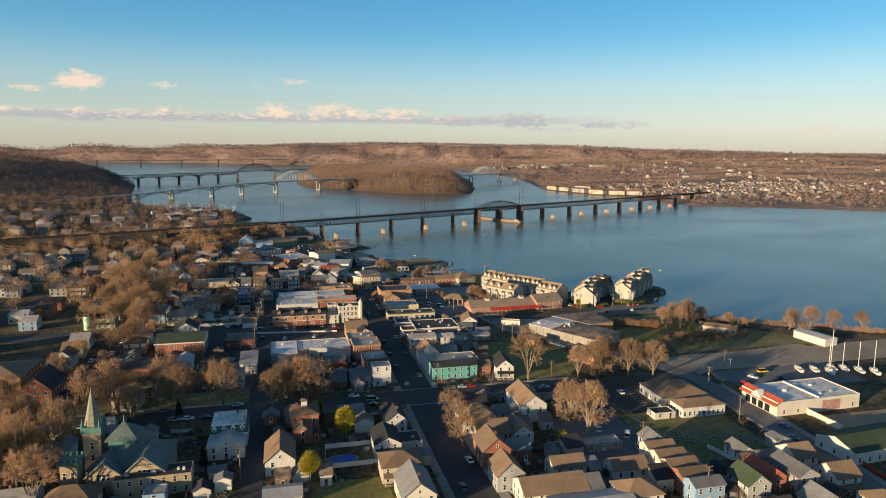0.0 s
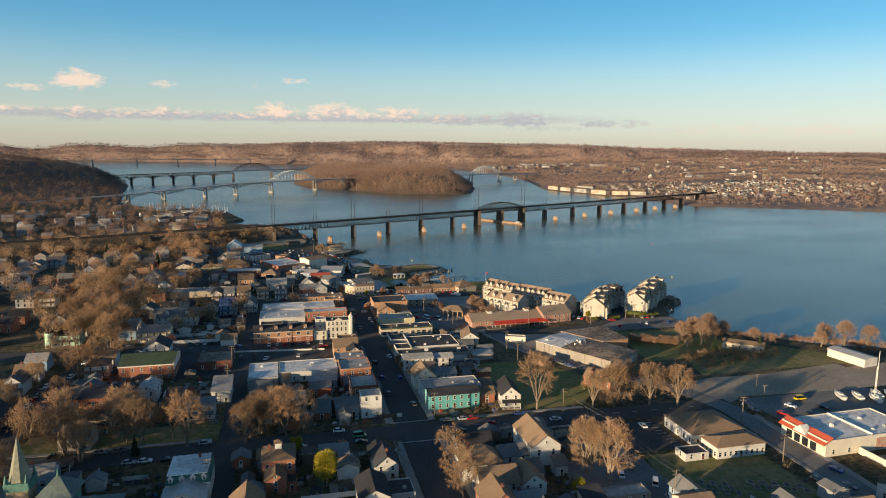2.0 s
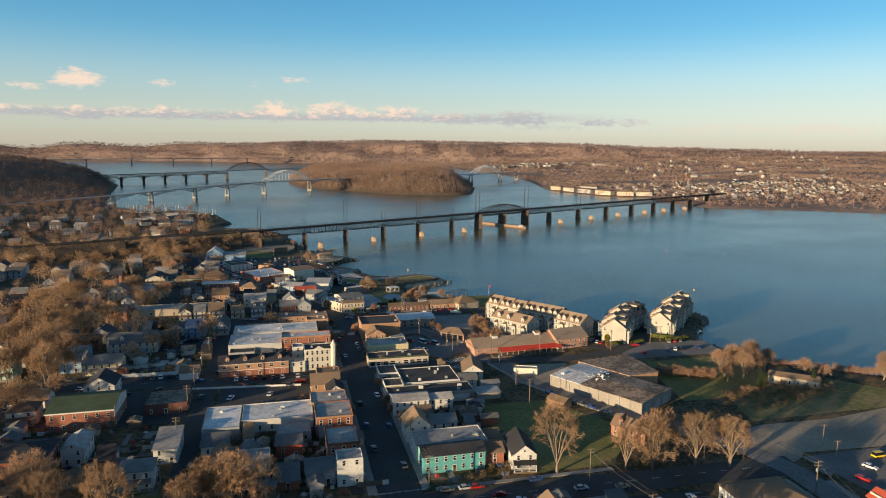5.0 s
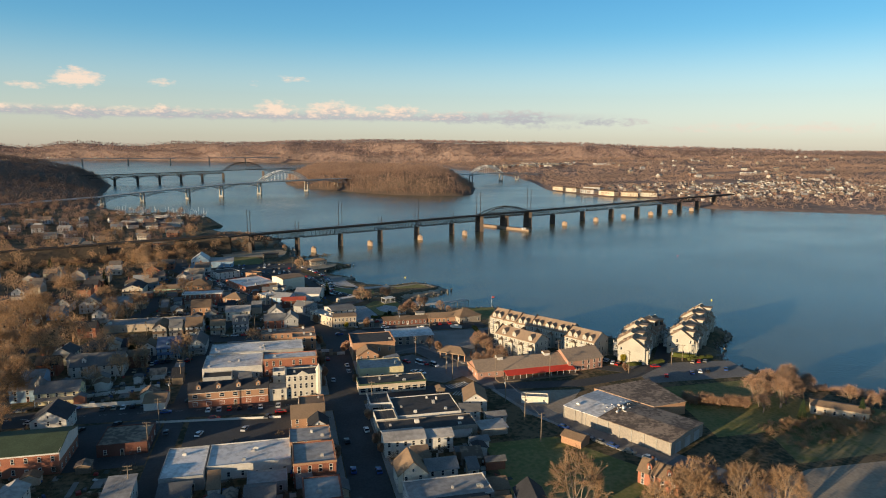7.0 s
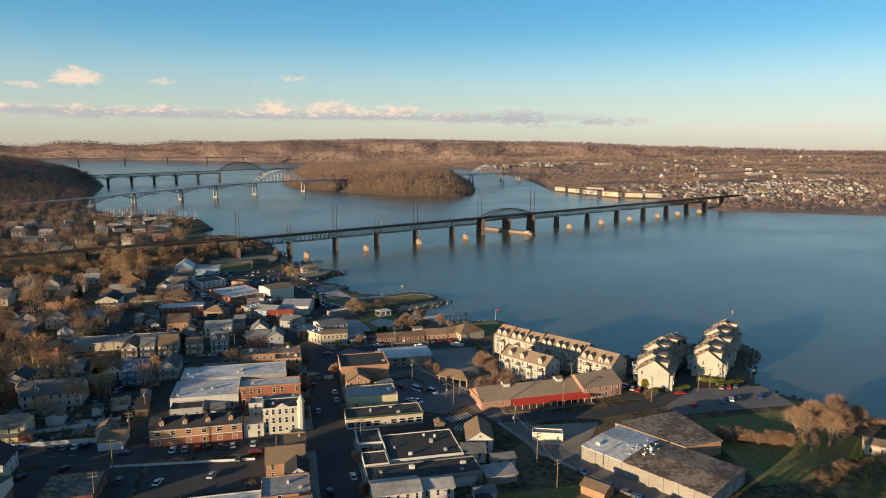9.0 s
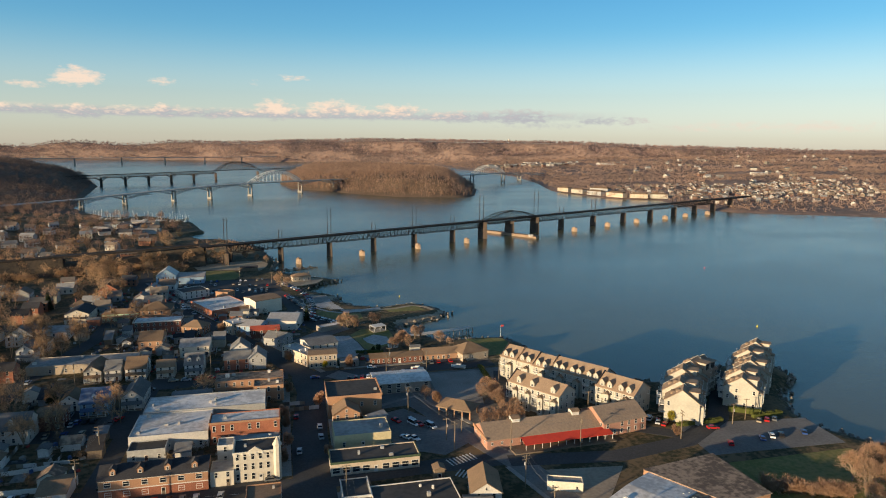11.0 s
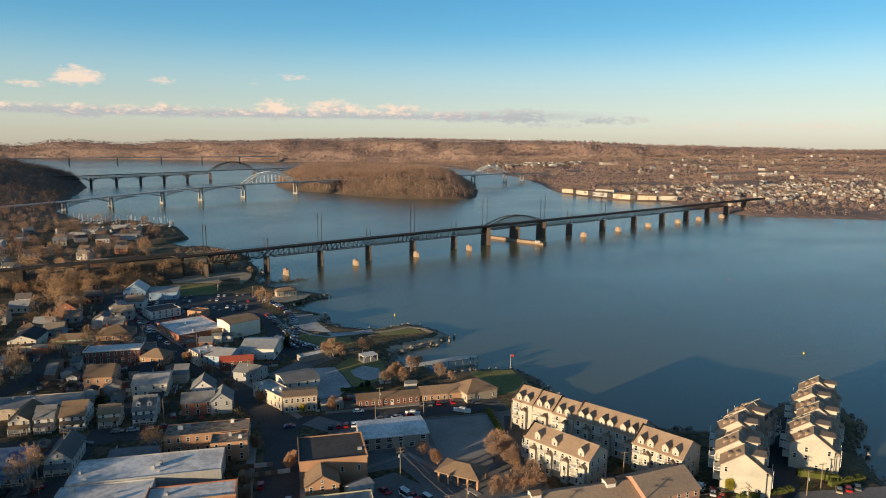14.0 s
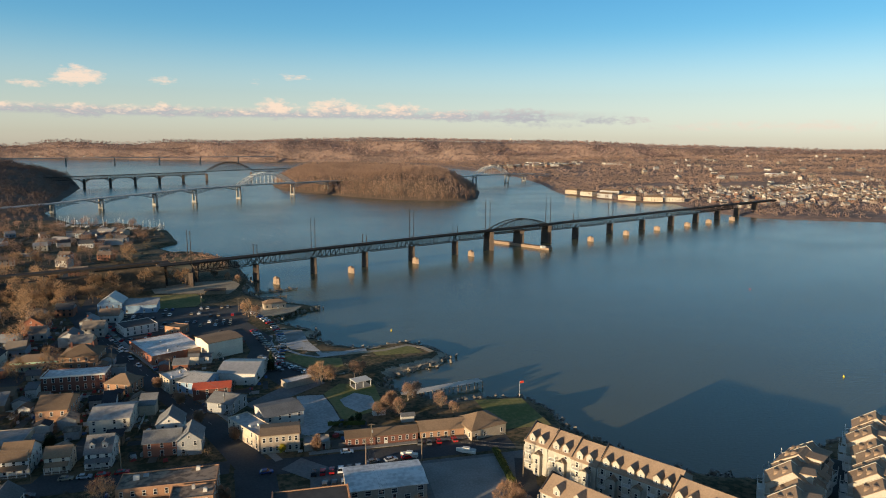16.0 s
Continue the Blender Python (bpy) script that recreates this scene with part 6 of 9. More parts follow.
store()
bm = bmesh.new()
box(bm, 0, 0.5, -17, 0, 0, 2.4)
w_ = tagged(new("yard_wall", mesh_of("yard_wall", bm, cream)), "low cream yard wall beside a store", "wall")
w_.matrix_world = pose(204, 209, GZ, 0, 0, 2)
B("house", "white hall with a broad tan hipped roof", 150.5, 227, 21, 18, 4.2, "hip", white, sh_tan, pitch=0.45, storeys=1, gap=3.4)
B("house", "white hall annexe with a tan roof and windows", 152.5, 216, 19, 9, 4.2, "hip", white, sh_tan, pitch=0.4, storeys=1, gap=2.0, skip=0)
B("shed", "small white flat-roofed shed", 141, 217, 9, 6, 2.8, "flat", white, sh_dark, storeys=1, cat="shed", group="sheds")
B("hall", "market hall with a dull green roof", 186, 168, 44, 16, 4.6, "gx", white, sh_green, pitch=0.3, storeys=1, gap=4, cat="hall", group="brick halls", rot=4)
RH = dict(group="row houses")
for i, (w, wm, cv) in enumerate(((7, cream, sh_tan), (6, cream, sh_brown), (6, beige, sh_brown), (6, brick, sh_brown), (7, blue, sh_grey))):
    B("row_house", "narrow row house with a tan gabled roof", 118, 183 - i * 6.4, 10, 6.3, 6, "gx", wm, cv, pitch=0.45, **RH)
B("house", "blue clapboard house with a grey roof", 122, 190, 7, 7, 5, "gy", blue, sh_grey, pitch=0.7, **RH)
B("house", "white cottage with a grey roof behind fences", 149, 178, 6, 8, 3.8, "gy", white, sh_grey, pitch=0.6, **RH)
B("house", "red-roofed house with a small porch", 145, 159, 6, 12, 5, "gy", brick, red_roof, pitch=0.7, **RH)
B("house", "grey house with a dark green roof", 135, 156, 8, 10, 5.2, "gy", greysid, sh_green, pitch=0.8, **RH)
B("house", "grey house with stepped grey roofs", 152.5, 156, 8, 13, 6, "gy", greysid, sh_grey, pitch=0.6, porch_h=2.8, **RH)
B("house", "tan-walled house with a tan gable", 162, 167, 8, 10, 5.6, "gx", cream, sh_tan, pitch=0.6, **RH)
B("house", "white house with a brown roof and porch", 164, 153, 9, 9, 5.6, "gx", white, sh_brown, pitch=0.7, porch_h=2.7, **RH)
B("house", "grey cottage with a dark roof", 130, 140, 9, 9, 5, "gx", greysid, sh_dark, pitch=0.7, **RH)
B("house", "white gabled house with a porch", 146, 140, 9, 9, 5.2, "gy", white, sh_grey, pitch=0.8, porch_h=2.6, **RH)
B("house", "tan house with a hipped roof", 164, 136, 9, 10, 5.2, "hip", cream, sh_brown, pitch=0.6, **RH)
B("shed", "long low river shelter with a tan roof", 236.5, 327, 20, 8, 3.6, "gx", beige, sh_tan, pitch=0.25, storeys=1, rot=-40, cat="shelter", group="sheds")
B("shed", "long white metal boat shed", 284, 284, 9, 20, 4, "gy", white, metal_roof, pitch=0.2, storeys=0, rot=8, cat="shed", group="sheds")
B("school", "wide brick school with a tan flat roof", -152, 300, 44, 26, 7, "hip", brick, sh_tan, pitch=0.25, gap=3.2, cat="school", group="brick halls")
B("chapel", "small stone chapel with a cream steeple base", -104, 286, 12, 18, 6, "gy", brick_dark, sh_dark, pitch=0.9, cat="chapel", group="church buildings")
B("house", "pale green and white corner house with turret", -108, 404, 13, 11, 6, "gx", mint, sh_dark, pitch=0.7, porch_h=2.8)

# open pavilion with brick piers
def pavilion():
    c = thing("pavilion", 107, 427, GZ, -38, "open pavilion with a tan hipped roof and arches", "pavilion")
    claim(107, 427, 14, 9, -38)
    part("roof", roof_bm(14, 9, 3.6, "hip", 0.5, 0.6), sh_tan, c)
    for i in range(5):
        for y in (0.3, 8.3):
            bm = bmesh.new()
            box(bm, 0.2 + i * 3.3, 0.8 + i * 3.3, y, y + 0.6, 0, 3.6)
            part("pier", bm, brick_tan, c)
    bm = bmesh.new()
    box(bm, 0, 14, 0.2, 0.5, 3.0, 3.6)
    box(bm, 0, 14, 8.5, 8.8, 3.0, 3.6)
    part("beam", bm, wood, c)


pavilion()

# ---------------------------------------------------------------- bridges
def truss_span(bm, a, b, z_top, z_bot, half, panels, r=0.26):
    """Two side trusses with chords, posts and diagonals between the points a and b."""
    a, b = Vector(a), Vector(b)
    d = (b - a).normalized()
    s = Vector((-d.y, d.x)) * half
    for sg in (-1, 1):
        p = [(a.lerp(b, i / panels) + s * sg) for i in range(panels + 1)]
        inner = p[1:-1] if z_bot < z_top else p
        beam(bm, (*p[0], z_top), (*p[-1], z_top), r * 1.4)
        beam(bm, (*inner[0], z_bot), (*inner[-1], z_bot), r * 1.3)
        beam(bm, (*p[0], z_top), (*inner[0], z_bot), r * 1.2)
        beam(bm, (*p[-1], z_top), (*inner[-1], z_bot), r * 1.2)
        for i in range(1, panels):
            beam(bm, (*p[i], z_top), (*p[i], z_bot), r)
            if i < panels - 1:
                q = (p[i], p[i + 1]) if i < panels / 2 else (p[i + 1], p[i])
                beam(bm, (*q[0], z_bot), (*q[1], z_top), r * 0.8)
    for i in range(1, panels):
        c = a.lerp(b, i / panels)
        beam(bm, (*(c - s), z_bot), (*(c + s), z_bot), r * 0.7)


def arch_span(bm, a, b, z_deck, rise, half, panels, r=0.6, double=0.0):
    """A through truss that arches over its deck."""
    a, b = Vector(a), Vector(b)
    d = (b - a).normalized()
    s = Vector((-d.y, d.x)) * half
    for sg in (-1, 1):
        lo = [a.lerp(b, i / panels) + s * sg for i in range(panels + 1)]
        zz = [z_deck + rise * (1 - (2 * i / panels - 1) ** 2) for i in range(panels + 1)]
        z2 = [max(z_deck - 1, z - double) for z in zz] if double else [z_deck] * (panels + 1)
        for i in range(panels):
            beam(bm, (*lo[i], zz[i]), (*lo[i + 1], zz[i + 1]), r)
            if double:
                beam(bm, (*lo[i], z2[i]), (*lo[i + 1], z2[i + 1]), r * 0.9)
            beam(bm, (*lo[i], z2[i]), (*lo[i + 1], zz[i + 1]) if i < panels / 2 else (*lo[i], zz[i]), r * 0.5)
            if i >= panels / 2:
                beam(bm, (*lo[i], zz[i]), (*lo[i + 1], z2[i + 1]), r * 0.5)
        for i in range(1, panels):
            beam(bm, (*lo[i], zz[i]), (*lo[i], z_deck), r * 0.45)
        beam(bm, (*lo[0], z_deck), (*lo[-1], z_deck), r)
    for i in range(1, panels):
        c = a.lerp(b, i / panels)
        z = z_deck + rise * (1 - (2 * i / panels - 1) ** 2)
        if z > z_deck + 6:
            beam(bm, (*(c - s), z), (*(c + s), z), r * 0.5)


def deck_bm(pts, w, t):
    bm = bmesh.new()
    k = len(pts)
    o = strip([p for p, _ in pts], w)
    cross = []
    for i in range(k):
        z = pts[i][1]
        cross.append([bm.verts.new((*p, q)) for p, q in ((o[i], z - t), (o[i], z), (o[2 * k - 1 - i], z), (o[2 * k - 1 - i], z - t))])
    for u, v in zip(cross, cross[1:]):
        for i in range(4):
            j = (i + 1) % 4
            bm.faces.new((u[i], u[j], v[j], v[i]))
    bm.faces.new(cross[0][::-1])
    bm.faces.new(cross[-1])
    bmesh.ops.recalc_face_normals(bm, faces=bm.faces)
    return bm


def pier_bm(c, ang, wide, thick, z1, batter=0.12):
    """A masonry pier with pointed cutwaters and a cap."""
    bm = bmesh.new()
    ca, sa = math.cos(ang), math.sin(ang)
    def ring(k, z):
        o = [(-thick, -wide), (0, -wide - thick * 1.2), (thick, -wide), (thick, wide), (0, wide + thick * 1.2), (-thick, wide)]
        return [bm.verts.new((c[0] + ca * x * k - sa * y * k, c[1] + sa * x * k + ca * y * k, z)) for x, y in o]
    rings = [ring(1 + batter, -3), ring(1, z1 - 0.9), ring(1.12, z1 - 0.9), ring(1.12, z1)]
    for lo, hi in zip(rings, rings[1:]):
        for i in range(6):
            bm.faces.new((lo[i], lo[(i + 1) % 6], hi[(i + 1) % 6], hi[i]))
    bm.faces.new(rings[-1])
    return bm


RB0, RDIR = Vector((47, 811)), Vector((663, 329)).normalized()
RANG = math.atan2(RDIR.y, RDIR.x)
DECK = 21.0


def along(s):
    return RB0 + RDIR * s


rail = thing("rail_bridge", RB0.x, RB0.y, 0, 0, "long dark steel railway bridge on stone piers", "bridge")
rail.matrix_world = Matrix.Identity(4)
stops = [-52, 0, 52, 104, 157, 212, 259]
stops2 = [350, 402, 470, 541, 611, 677, 740, 800]
for run in (stops, stops2):
    for i, (a, b) in enumerate(zip(run, run[1:])):
        bm = bmesh.new()
        truss_span(bm, along(a + 0.5), along(b - 0.5), DECK - 1.2, DECK - 7.6, 3.6, 11, 0.3)
        part("truss_span", bm, steel, rail)
bm = bmesh.new()
arch_span(bm, along(259), along(350), DECK - 1.0, 9.6, 4.2, 16, 0.52)
truss_span(bm, along(260), along(349), DECK - 1.0, DECK - 4.6, 4.2, 16, 0.4)
beam(bm, (*along(300), DECK + 8.5), (*along(309), DECK + 8.5), 1.3)
part("swing_span", bm, steel, rail, "arched swing span truss")
part("deck", deck_bm([(along(-75), DECK), (along(930), DECK)], 9.5, 0.9), steel, rail)
for s in (860,):
    part("pier", pier_bm(along(s), RANG, 3.4, 1.35, DECK - 2.0), pier_stone, rail)
bm = bmesh.new()                          # plate girders of the landward approach
for off in (-3.6, 3.6):
    nrm = Vector((-RDIR.y, RDIR.x)) * off
    beam(bm, (*(along(801) + nrm), DECK - 1.9), (*(along(930) + nrm), DECK - 1.9), 0.9)
part("approach_girder", bm, steel, rail)
bm = bmesh.new()
for off in (-4.6, 4.6):
    nrm = Vector((-RDIR.y, RDIR.x)) * off
    beam(bm, (*(along(-75) + nrm), DECK + 1.1), (*(along(810) + nrm), DECK + 1.1), 0.12)
    for i in range(180):
        p = along(-75 + i * 4.9) + nrm
        beam(bm, (*p, DECK), (*p, DECK + 1.1), 0.07, 3)
part("railing", bm, steel, rail)
for s in stops + stops2:
    big = s in (259, 350)
    part("pier", pier_bm(along(s), RANG, 4.4 if big else 3.4, 2.5 if big else 1.1, DECK - (1.6 if big else 7.7)), pier_stone, rail)
part("pier", pier_bm(along(304.5), RANG, 4.4, 2.9, DECK - 3.6), pier_stone, rail)
for s in stops:
    if s in (0, 52, 104, 157, 212):
        bm = bmesh.new()      # braced knee frames over the piers
        for off in (-3.6, 3.6):
            nrm = Vector((-RDIR.y, RDIR.x)) * off
            beam(bm, (*(along(s - 6) + nrm), DECK - 1.2), (*(along(s) + nrm), DECK - 7.4), 0.45)
            beam(bm, (*(along(s + 6) + nrm), DECK - 1.2), (*(along(s) + nrm), DECK - 7.4), 0.45)
        part("knee_brace", bm, steel, rail)
for s, hh in ((-52, 24), (0, 9), (52, 26), (104, 8), (157, 28), (212, 8), (257, 30), (352, 30), (402, 8), (470, 24), (541, 7), (611, 9), (677, 7)):
    for off in (-3.4, 3.4):
        bm = bmesh.new()
        p = along(s) + Vector((-RDIR.y, RDIR.x)) * off
        beam(bm, (*p, DECK - 0.5), (*p, DECK + hh), 0.42, 4, 0.25)
        for k in range(2):
            z = DECK + hh * (0.55 + 0.35 * k)
            beam(bm, (*(p - RDIR * 1.6), z), (*(p + RDIR * 1.6), z), 0.14)
        part("mast", bm, steel, rail)
# timber fender round the swing pier
bm = bmesh.new()
box(bm, -42, 42, -3.4, 3.4, -2, 3.0, m=pose(*along(304), 0, 0, 0, math.degrees(RANG) - 90 + 8))
fen = tagged(new("pier_fender", mesh_of("pier_fender", bm, mat("fender_timber", (0.3, 0.215, 0.155), (0.2, 0.145, 0.105), 0.9, 0.2, 1.0))), "long timber fender guarding the swing pier", "fender")
bm = bmesh.new()
box(bm, -2.2, 2.2, -2.0, 2.0, 3.0, 5.2)
part("fender_hut", bm, white, fen).matrix_world = pose(*(along(304) + Vector((14, -37))), 0)
# piers of the earlier bridge, left standing
for x, y in ((63, 796), (125, 829), (188, 863), (250, 892), (414, 963), (482, 1004), (545, 1037), (612, 1070), (664, 1096), (722, 1122)):
    o = thing("old_pier", x, y, 0, math.degrees(RANG), "broken tapering sandstone pier of a lost bridge", "pier", "old bridge piers")
    part("masonry", pier_bm((0, 0), 0, 2.4, 1.5, 4.6, 0.3), old_stone, o)
    bm = bmesh.new()
    box(bm, -1.2, 1.1, -1.7, 1.2, 4.6, 5.5)
    box(bm, -0.9, 0.3, -1.0, 0.7, 5.5, 6.0)
    part("broken_top", bm, old_stone, o)
# railway approach over the town
APP = [((-330, 716), 15.0), ((-184, 756), 16.5), ((-126, 774), 17.5), ((-64, 789), 19), ((-20, 799), 20.5), ((along(-70).x, along(-70).y), DECK)]
bm = bmesh.new()
for (a, za), (b, zb), lo in zip(APP[:5], APP[1:5], (1.6, 1.6, 6.0, 3.0)):
    a, b = Vector(a), Vector(b)
    s = Vector((-(b - a).y, (b - a).x)).normalized()
    for sg in (-1, 1):
        quad(bm, [(*(a + s * sg * 18), GZ - 0.5), (*(b + s * sg * 18), GZ - 0.5), (*(b + s * sg * 5), zb - lo), (*(a + s * sg * 5), za - lo)][::sg])
    quad(bm, [(*(a - s * 5), za - lo), (*(b - s * 5), zb - lo), (*(b + s * 5), zb - lo), (*(a + s * 5), za - lo)])
bmesh.ops.recalc_face_normals(bm, faces=bm.faces)
tagged(new("embankment", mesh_of("embankment", bm, mat("brush_ground", (0.11, 0.078, 0.05), (0.06, 0.045, 0.03), 0.95, 0.05, 0.5, mix=0.8, bump=0.3))), "brush-covered railway embankment", "embankment", kind="structure")
via = thing("rail_viaduct", 0, 0, 0, 0, "dark steel railway viaduct on stone piers", "bridge")
part("girder", deck_bm(APP, 9, 1.5), steel, via)
for x, y in ((-300, 724), (-270, 732), (-240, 740), (-210, 749), (-184, 756), (-155, 765), (-126, 774), (-95, 781), (-64, 789), (-42, 794), (-20, 799), (2, 803)):
    part("pier", pier_bm((x, y), RANG, 3.4, 1.3, 13.2 + max(0, (x + 184) * 0.022)), pier_stone, via)

# road bridge
RD = [((-420, 1270), 12), ((-276, 1395), 16), ((-222, 1456), 19), ((-148, 1508), 23), ((-89, 1560), 26), ((-15, 1628), 27), ((90, 1712), 27), ((165, 1774), 27), ((420, 1900), 27), ((571, 1977), 27), ((701, 2090), 27), ((780, 2160), 24), ((900, 2260), 18)]
road_b = thing("road_bridge", 0, 0, 0, 0, "pale grey steel road bridge with arched spans", "bridge")
part("deck", deck_bm(RD, 15, 1.6), steel_grey, road_b)
for i, ((a, za), (b, zb)) in enumerate(zip(RD[1:], RD[2:])):
    bm = bmesh.new()
    if i in (4, 8):
        arch_span(bm, a, b, za, 24, 7.4, 14, 0.8, 4.5)
        part("arch_span", bm, mat("pale_steel", (0.66, 0.65, 0.61), (0.54, 0.53, 0.5), 0.6) if i == 4 else MATS["pale_steel"], road_b)
    elif i not in (7,):
        A, C = Vector(a), Vector(b)
        m_ = (A + C) / 2
        for p, q, zz, side in ((A, m_, za, -1), (m_, C, zb, -1), (A, m_, za, 1), (m_, C, zb, 1)):
            if side == 1 and p is A:
                part("deck_truss", bm, steel_grey, road_b)
                bm = bmesh.new()
            haunch = lambda f, z=zz, up_=p is A: z - 2.6 - 8.0 * (1 - f if up_ else f) ** 2
            s = Vector((-(C - A).y, (C - A).x)).normalized() * 6
            for sg in (side,):
                for k in range(6):
                    u, v = p.lerp(q, k / 6), p.lerp(q, (k + 1) / 6)
                    zu, zv = haunch(k / 6), haunch((k + 1) / 6)
                    beam(bm, (*(u + s * sg), zu), (*(v + s * sg), zv), 0.7)
                    beam(bm, (*(u + s * sg), zu), (*(u + s * sg), zz - 1.5), 0.3)
                    beam(bm, (*(u + s * sg), zz - 1.5), (*(v + s * sg), zv), 0.28)
        part("deck_truss", bm, steel_grey, road_b)
for (a, za) in RD[1:8] + RD[9:12]:
    c, d = Vector(a), Vector((0.76, 0.65))
    bm = bmesh.new()
    for sg in (-1, 1):
        p = c + Vector((-d.y, d.x)) * 5.2 * sg
        beam(bm, (*p, -2), (*p, za - 1.6), 2.0, 6, 1.5)
    beam(bm, (*(c + Vector((-d.y, d.x)) * 6.5), za - 4), (*(c - Vector((-d.y, d.x)) * 6.5), za - 4), 1.6)
    beam(bm, (*(c + Vector((-d.y, d.x)) * 7), 2), (*(c - Vector((-d.y, d.x)) * 7), 2), 2.4)
    part("pier", bm, concrete, road_b)

# second railway bridge upriver
CX = [Vector((-480, 1943)), Vector((-397, 2029)), Vector((-350, 2078)), Vector((-302, 2127)), Vector((-252, 2179)), Vector((-199, 2234)), Vector((-143, 2291)), Vector((-25, 2413)), Vector((110, 2552))]
csx = thing("truss_bridge", 0, 0, 0, 0, "dark steel railway truss bridge upriver", "bridge")
part("deck", deck_bm([(p, 28.0) for p in CX], 8, 1.4), steel, csx)
for i, (a, b) in enumerate(zip(CX, CX[1:])):
    bm = bmesh.new()
    if i == 6:
        arch_span(bm, a, b, 27.5, 25, 5, 14, 0.9)
    else:
        truss_span(bm, a, b, 27.5, 19.5, 4, 8, 0.55)
    part("truss_span", bm, steel, csx)
for i, p in enumerate(CX[1:6]):
    d_ = (CX[2] - CX[1]).normalized()
    bm = bmesh.new()          # knees spreading from each pier head to the truss
    for off in (-4, 4):
        nrm = Vector((-d_.y, d_.x)) * off
        for sg in (-1, 1):
            beam(bm, (*(p + nrm + d_ * 14 * sg), 19.6), (*(p + nrm), 12), 0.9)
    part("knee_brace", bm, steel, csx)
for p in CX[1:-1]:
    part("pier", pier_bm(p, 0.8, 4.0, 1.1, 21), pier_stone, csx)
far_b = thing("far_bridge", 0, 0, 0, 0, "distant pale motorway bridge far upriver", "bridge")
FB = [(Vector((-1500 + i * 190, 3450 + i * 105)), 34.0) for i in range(9)]
part("deck", deck_bm(FB, 22, 3), steel_grey, far_b)
for p, z in FB[:-1]:
    bm = bmesh.new()
    beam(bm, (p.x, p.y, -2), (p.x, p.y, z - 2), 4, 6, 3)
    part("pier", bm, concrete, far_b)

# ---------------------------------------------------------------- trees
def bare_tree(seed, h, w, n, trunks=1):
    """Trunk and limbs in one mesh; in another the twigs of a broad, uneven dome."""
    r = random.Random(seed)
    tb, cb = bmesh.new(), bmesh.new()
    mid = Vector((0, 0, h * 0.5))
    lobes = [(Vector((r.gauss(0, 1), r.gauss(0, 1), r.gauss(0.2, 0.8))).normalized(), r.uniform(0.72, 1.18)) for _ in range(16)]

    def edge(v):
        best = max(lobes, key=lambda q: q[0].dot(v))
        k = best[1] * (0.72 + 0.28 * best[0].dot(v))
        return Vector((v.x * w * k, v.y * w * k, v.z * h * 0.5 * k))

    segs = []
    for t in range(trunks):
        o = Vector((r.uniform(-1, 1), r.uniform(-1, 1), 0)) * (0.9 if trunks > 1 else 0)
        fork = o * 1.6 + Vector((r.uniform(-0.4, 0.4), r.uniform(-0.4, 0.4), h * r.uniform(0.1, 0.17)))
        beam(tb, o - Vector((0, 0, 0.4)), fork, h * 0.024, 6, h * 0.018)
        for i in range(8):
            a = 2 * math.pi * (i + r.random()) / 8
            v = Vector((math.cos(a), math.sin(a), r.uniform(-0.6, 1.6))).normalized()
            tip = mid + edge(v) * r.uniform(0.5, 0.66)
            knee = fork.lerp(tip, 0.5) + Vector((0, 0, h * 0.03))
            beam(tb, fork, knee, h * 0.012, 4, h * 0.008)
            beam(tb, knee, tip, h * 0.008, 4, h * 0.004)
            for j in range(5):
                u = (v + Vector((r.gauss(0, 0.5), r.gauss(0, 0.5), r.gauss(0.15, 0.4)))).normalized()
                s0 = knee.lerp(tip, r.uniform(0.2, 1))
                e = mid + edge(u) * r.uniform(0.82, 0.96)
                beam(tb, s0, e, h * 0.005, 3, h * 0.002)
                segs.append((s0, e))
                for q in range(3):
                    s1 = s0.lerp(e, r.uniform(0.3, 0.9))
                    u2 = (u + Vector((r.gauss(0, 0.45), r.gauss(0, 0.45), r.gauss(0.1, 0.35)))).normalized()
                    e1 = mid + edge(u2) * r.uniform(0.85, 1.0)
                    e1 = s1.lerp(e1, min(1.0, 4.0 / max(0.1, (e1 - s1).length)))
                    beam(tb, s1, e1, h * 0.0028, 3, h * 0.001)
                    segs.append((s1, e1))
    for i in range(n):
        s0, e = segs[r.randrange(len(segs))]
        p = s0.lerp(e, r.random() ** 0.6 * 1.02)
        out = (p - mid * 0.8).normalized()
        d = (out * 0.7 + Vector((r.gauss(0, 0.6), r.gauss(0, 0.6), r.gauss(0.25, 0.5)))).normalized() * r.uniform(0.6, 1.8)
        s = d.cross(Vector((r.gauss(0, 1), r.gauss(0, 1), r.gauss(0, 1)))).normalized() * r.uniform(0.018, 0.045)
        cb.faces.new([cb.verts.new(q) for q in (p - s, p + s, p + d)])
    return mesh_of("trunk", tb, bark), mesh_of("crown", cb, twig)


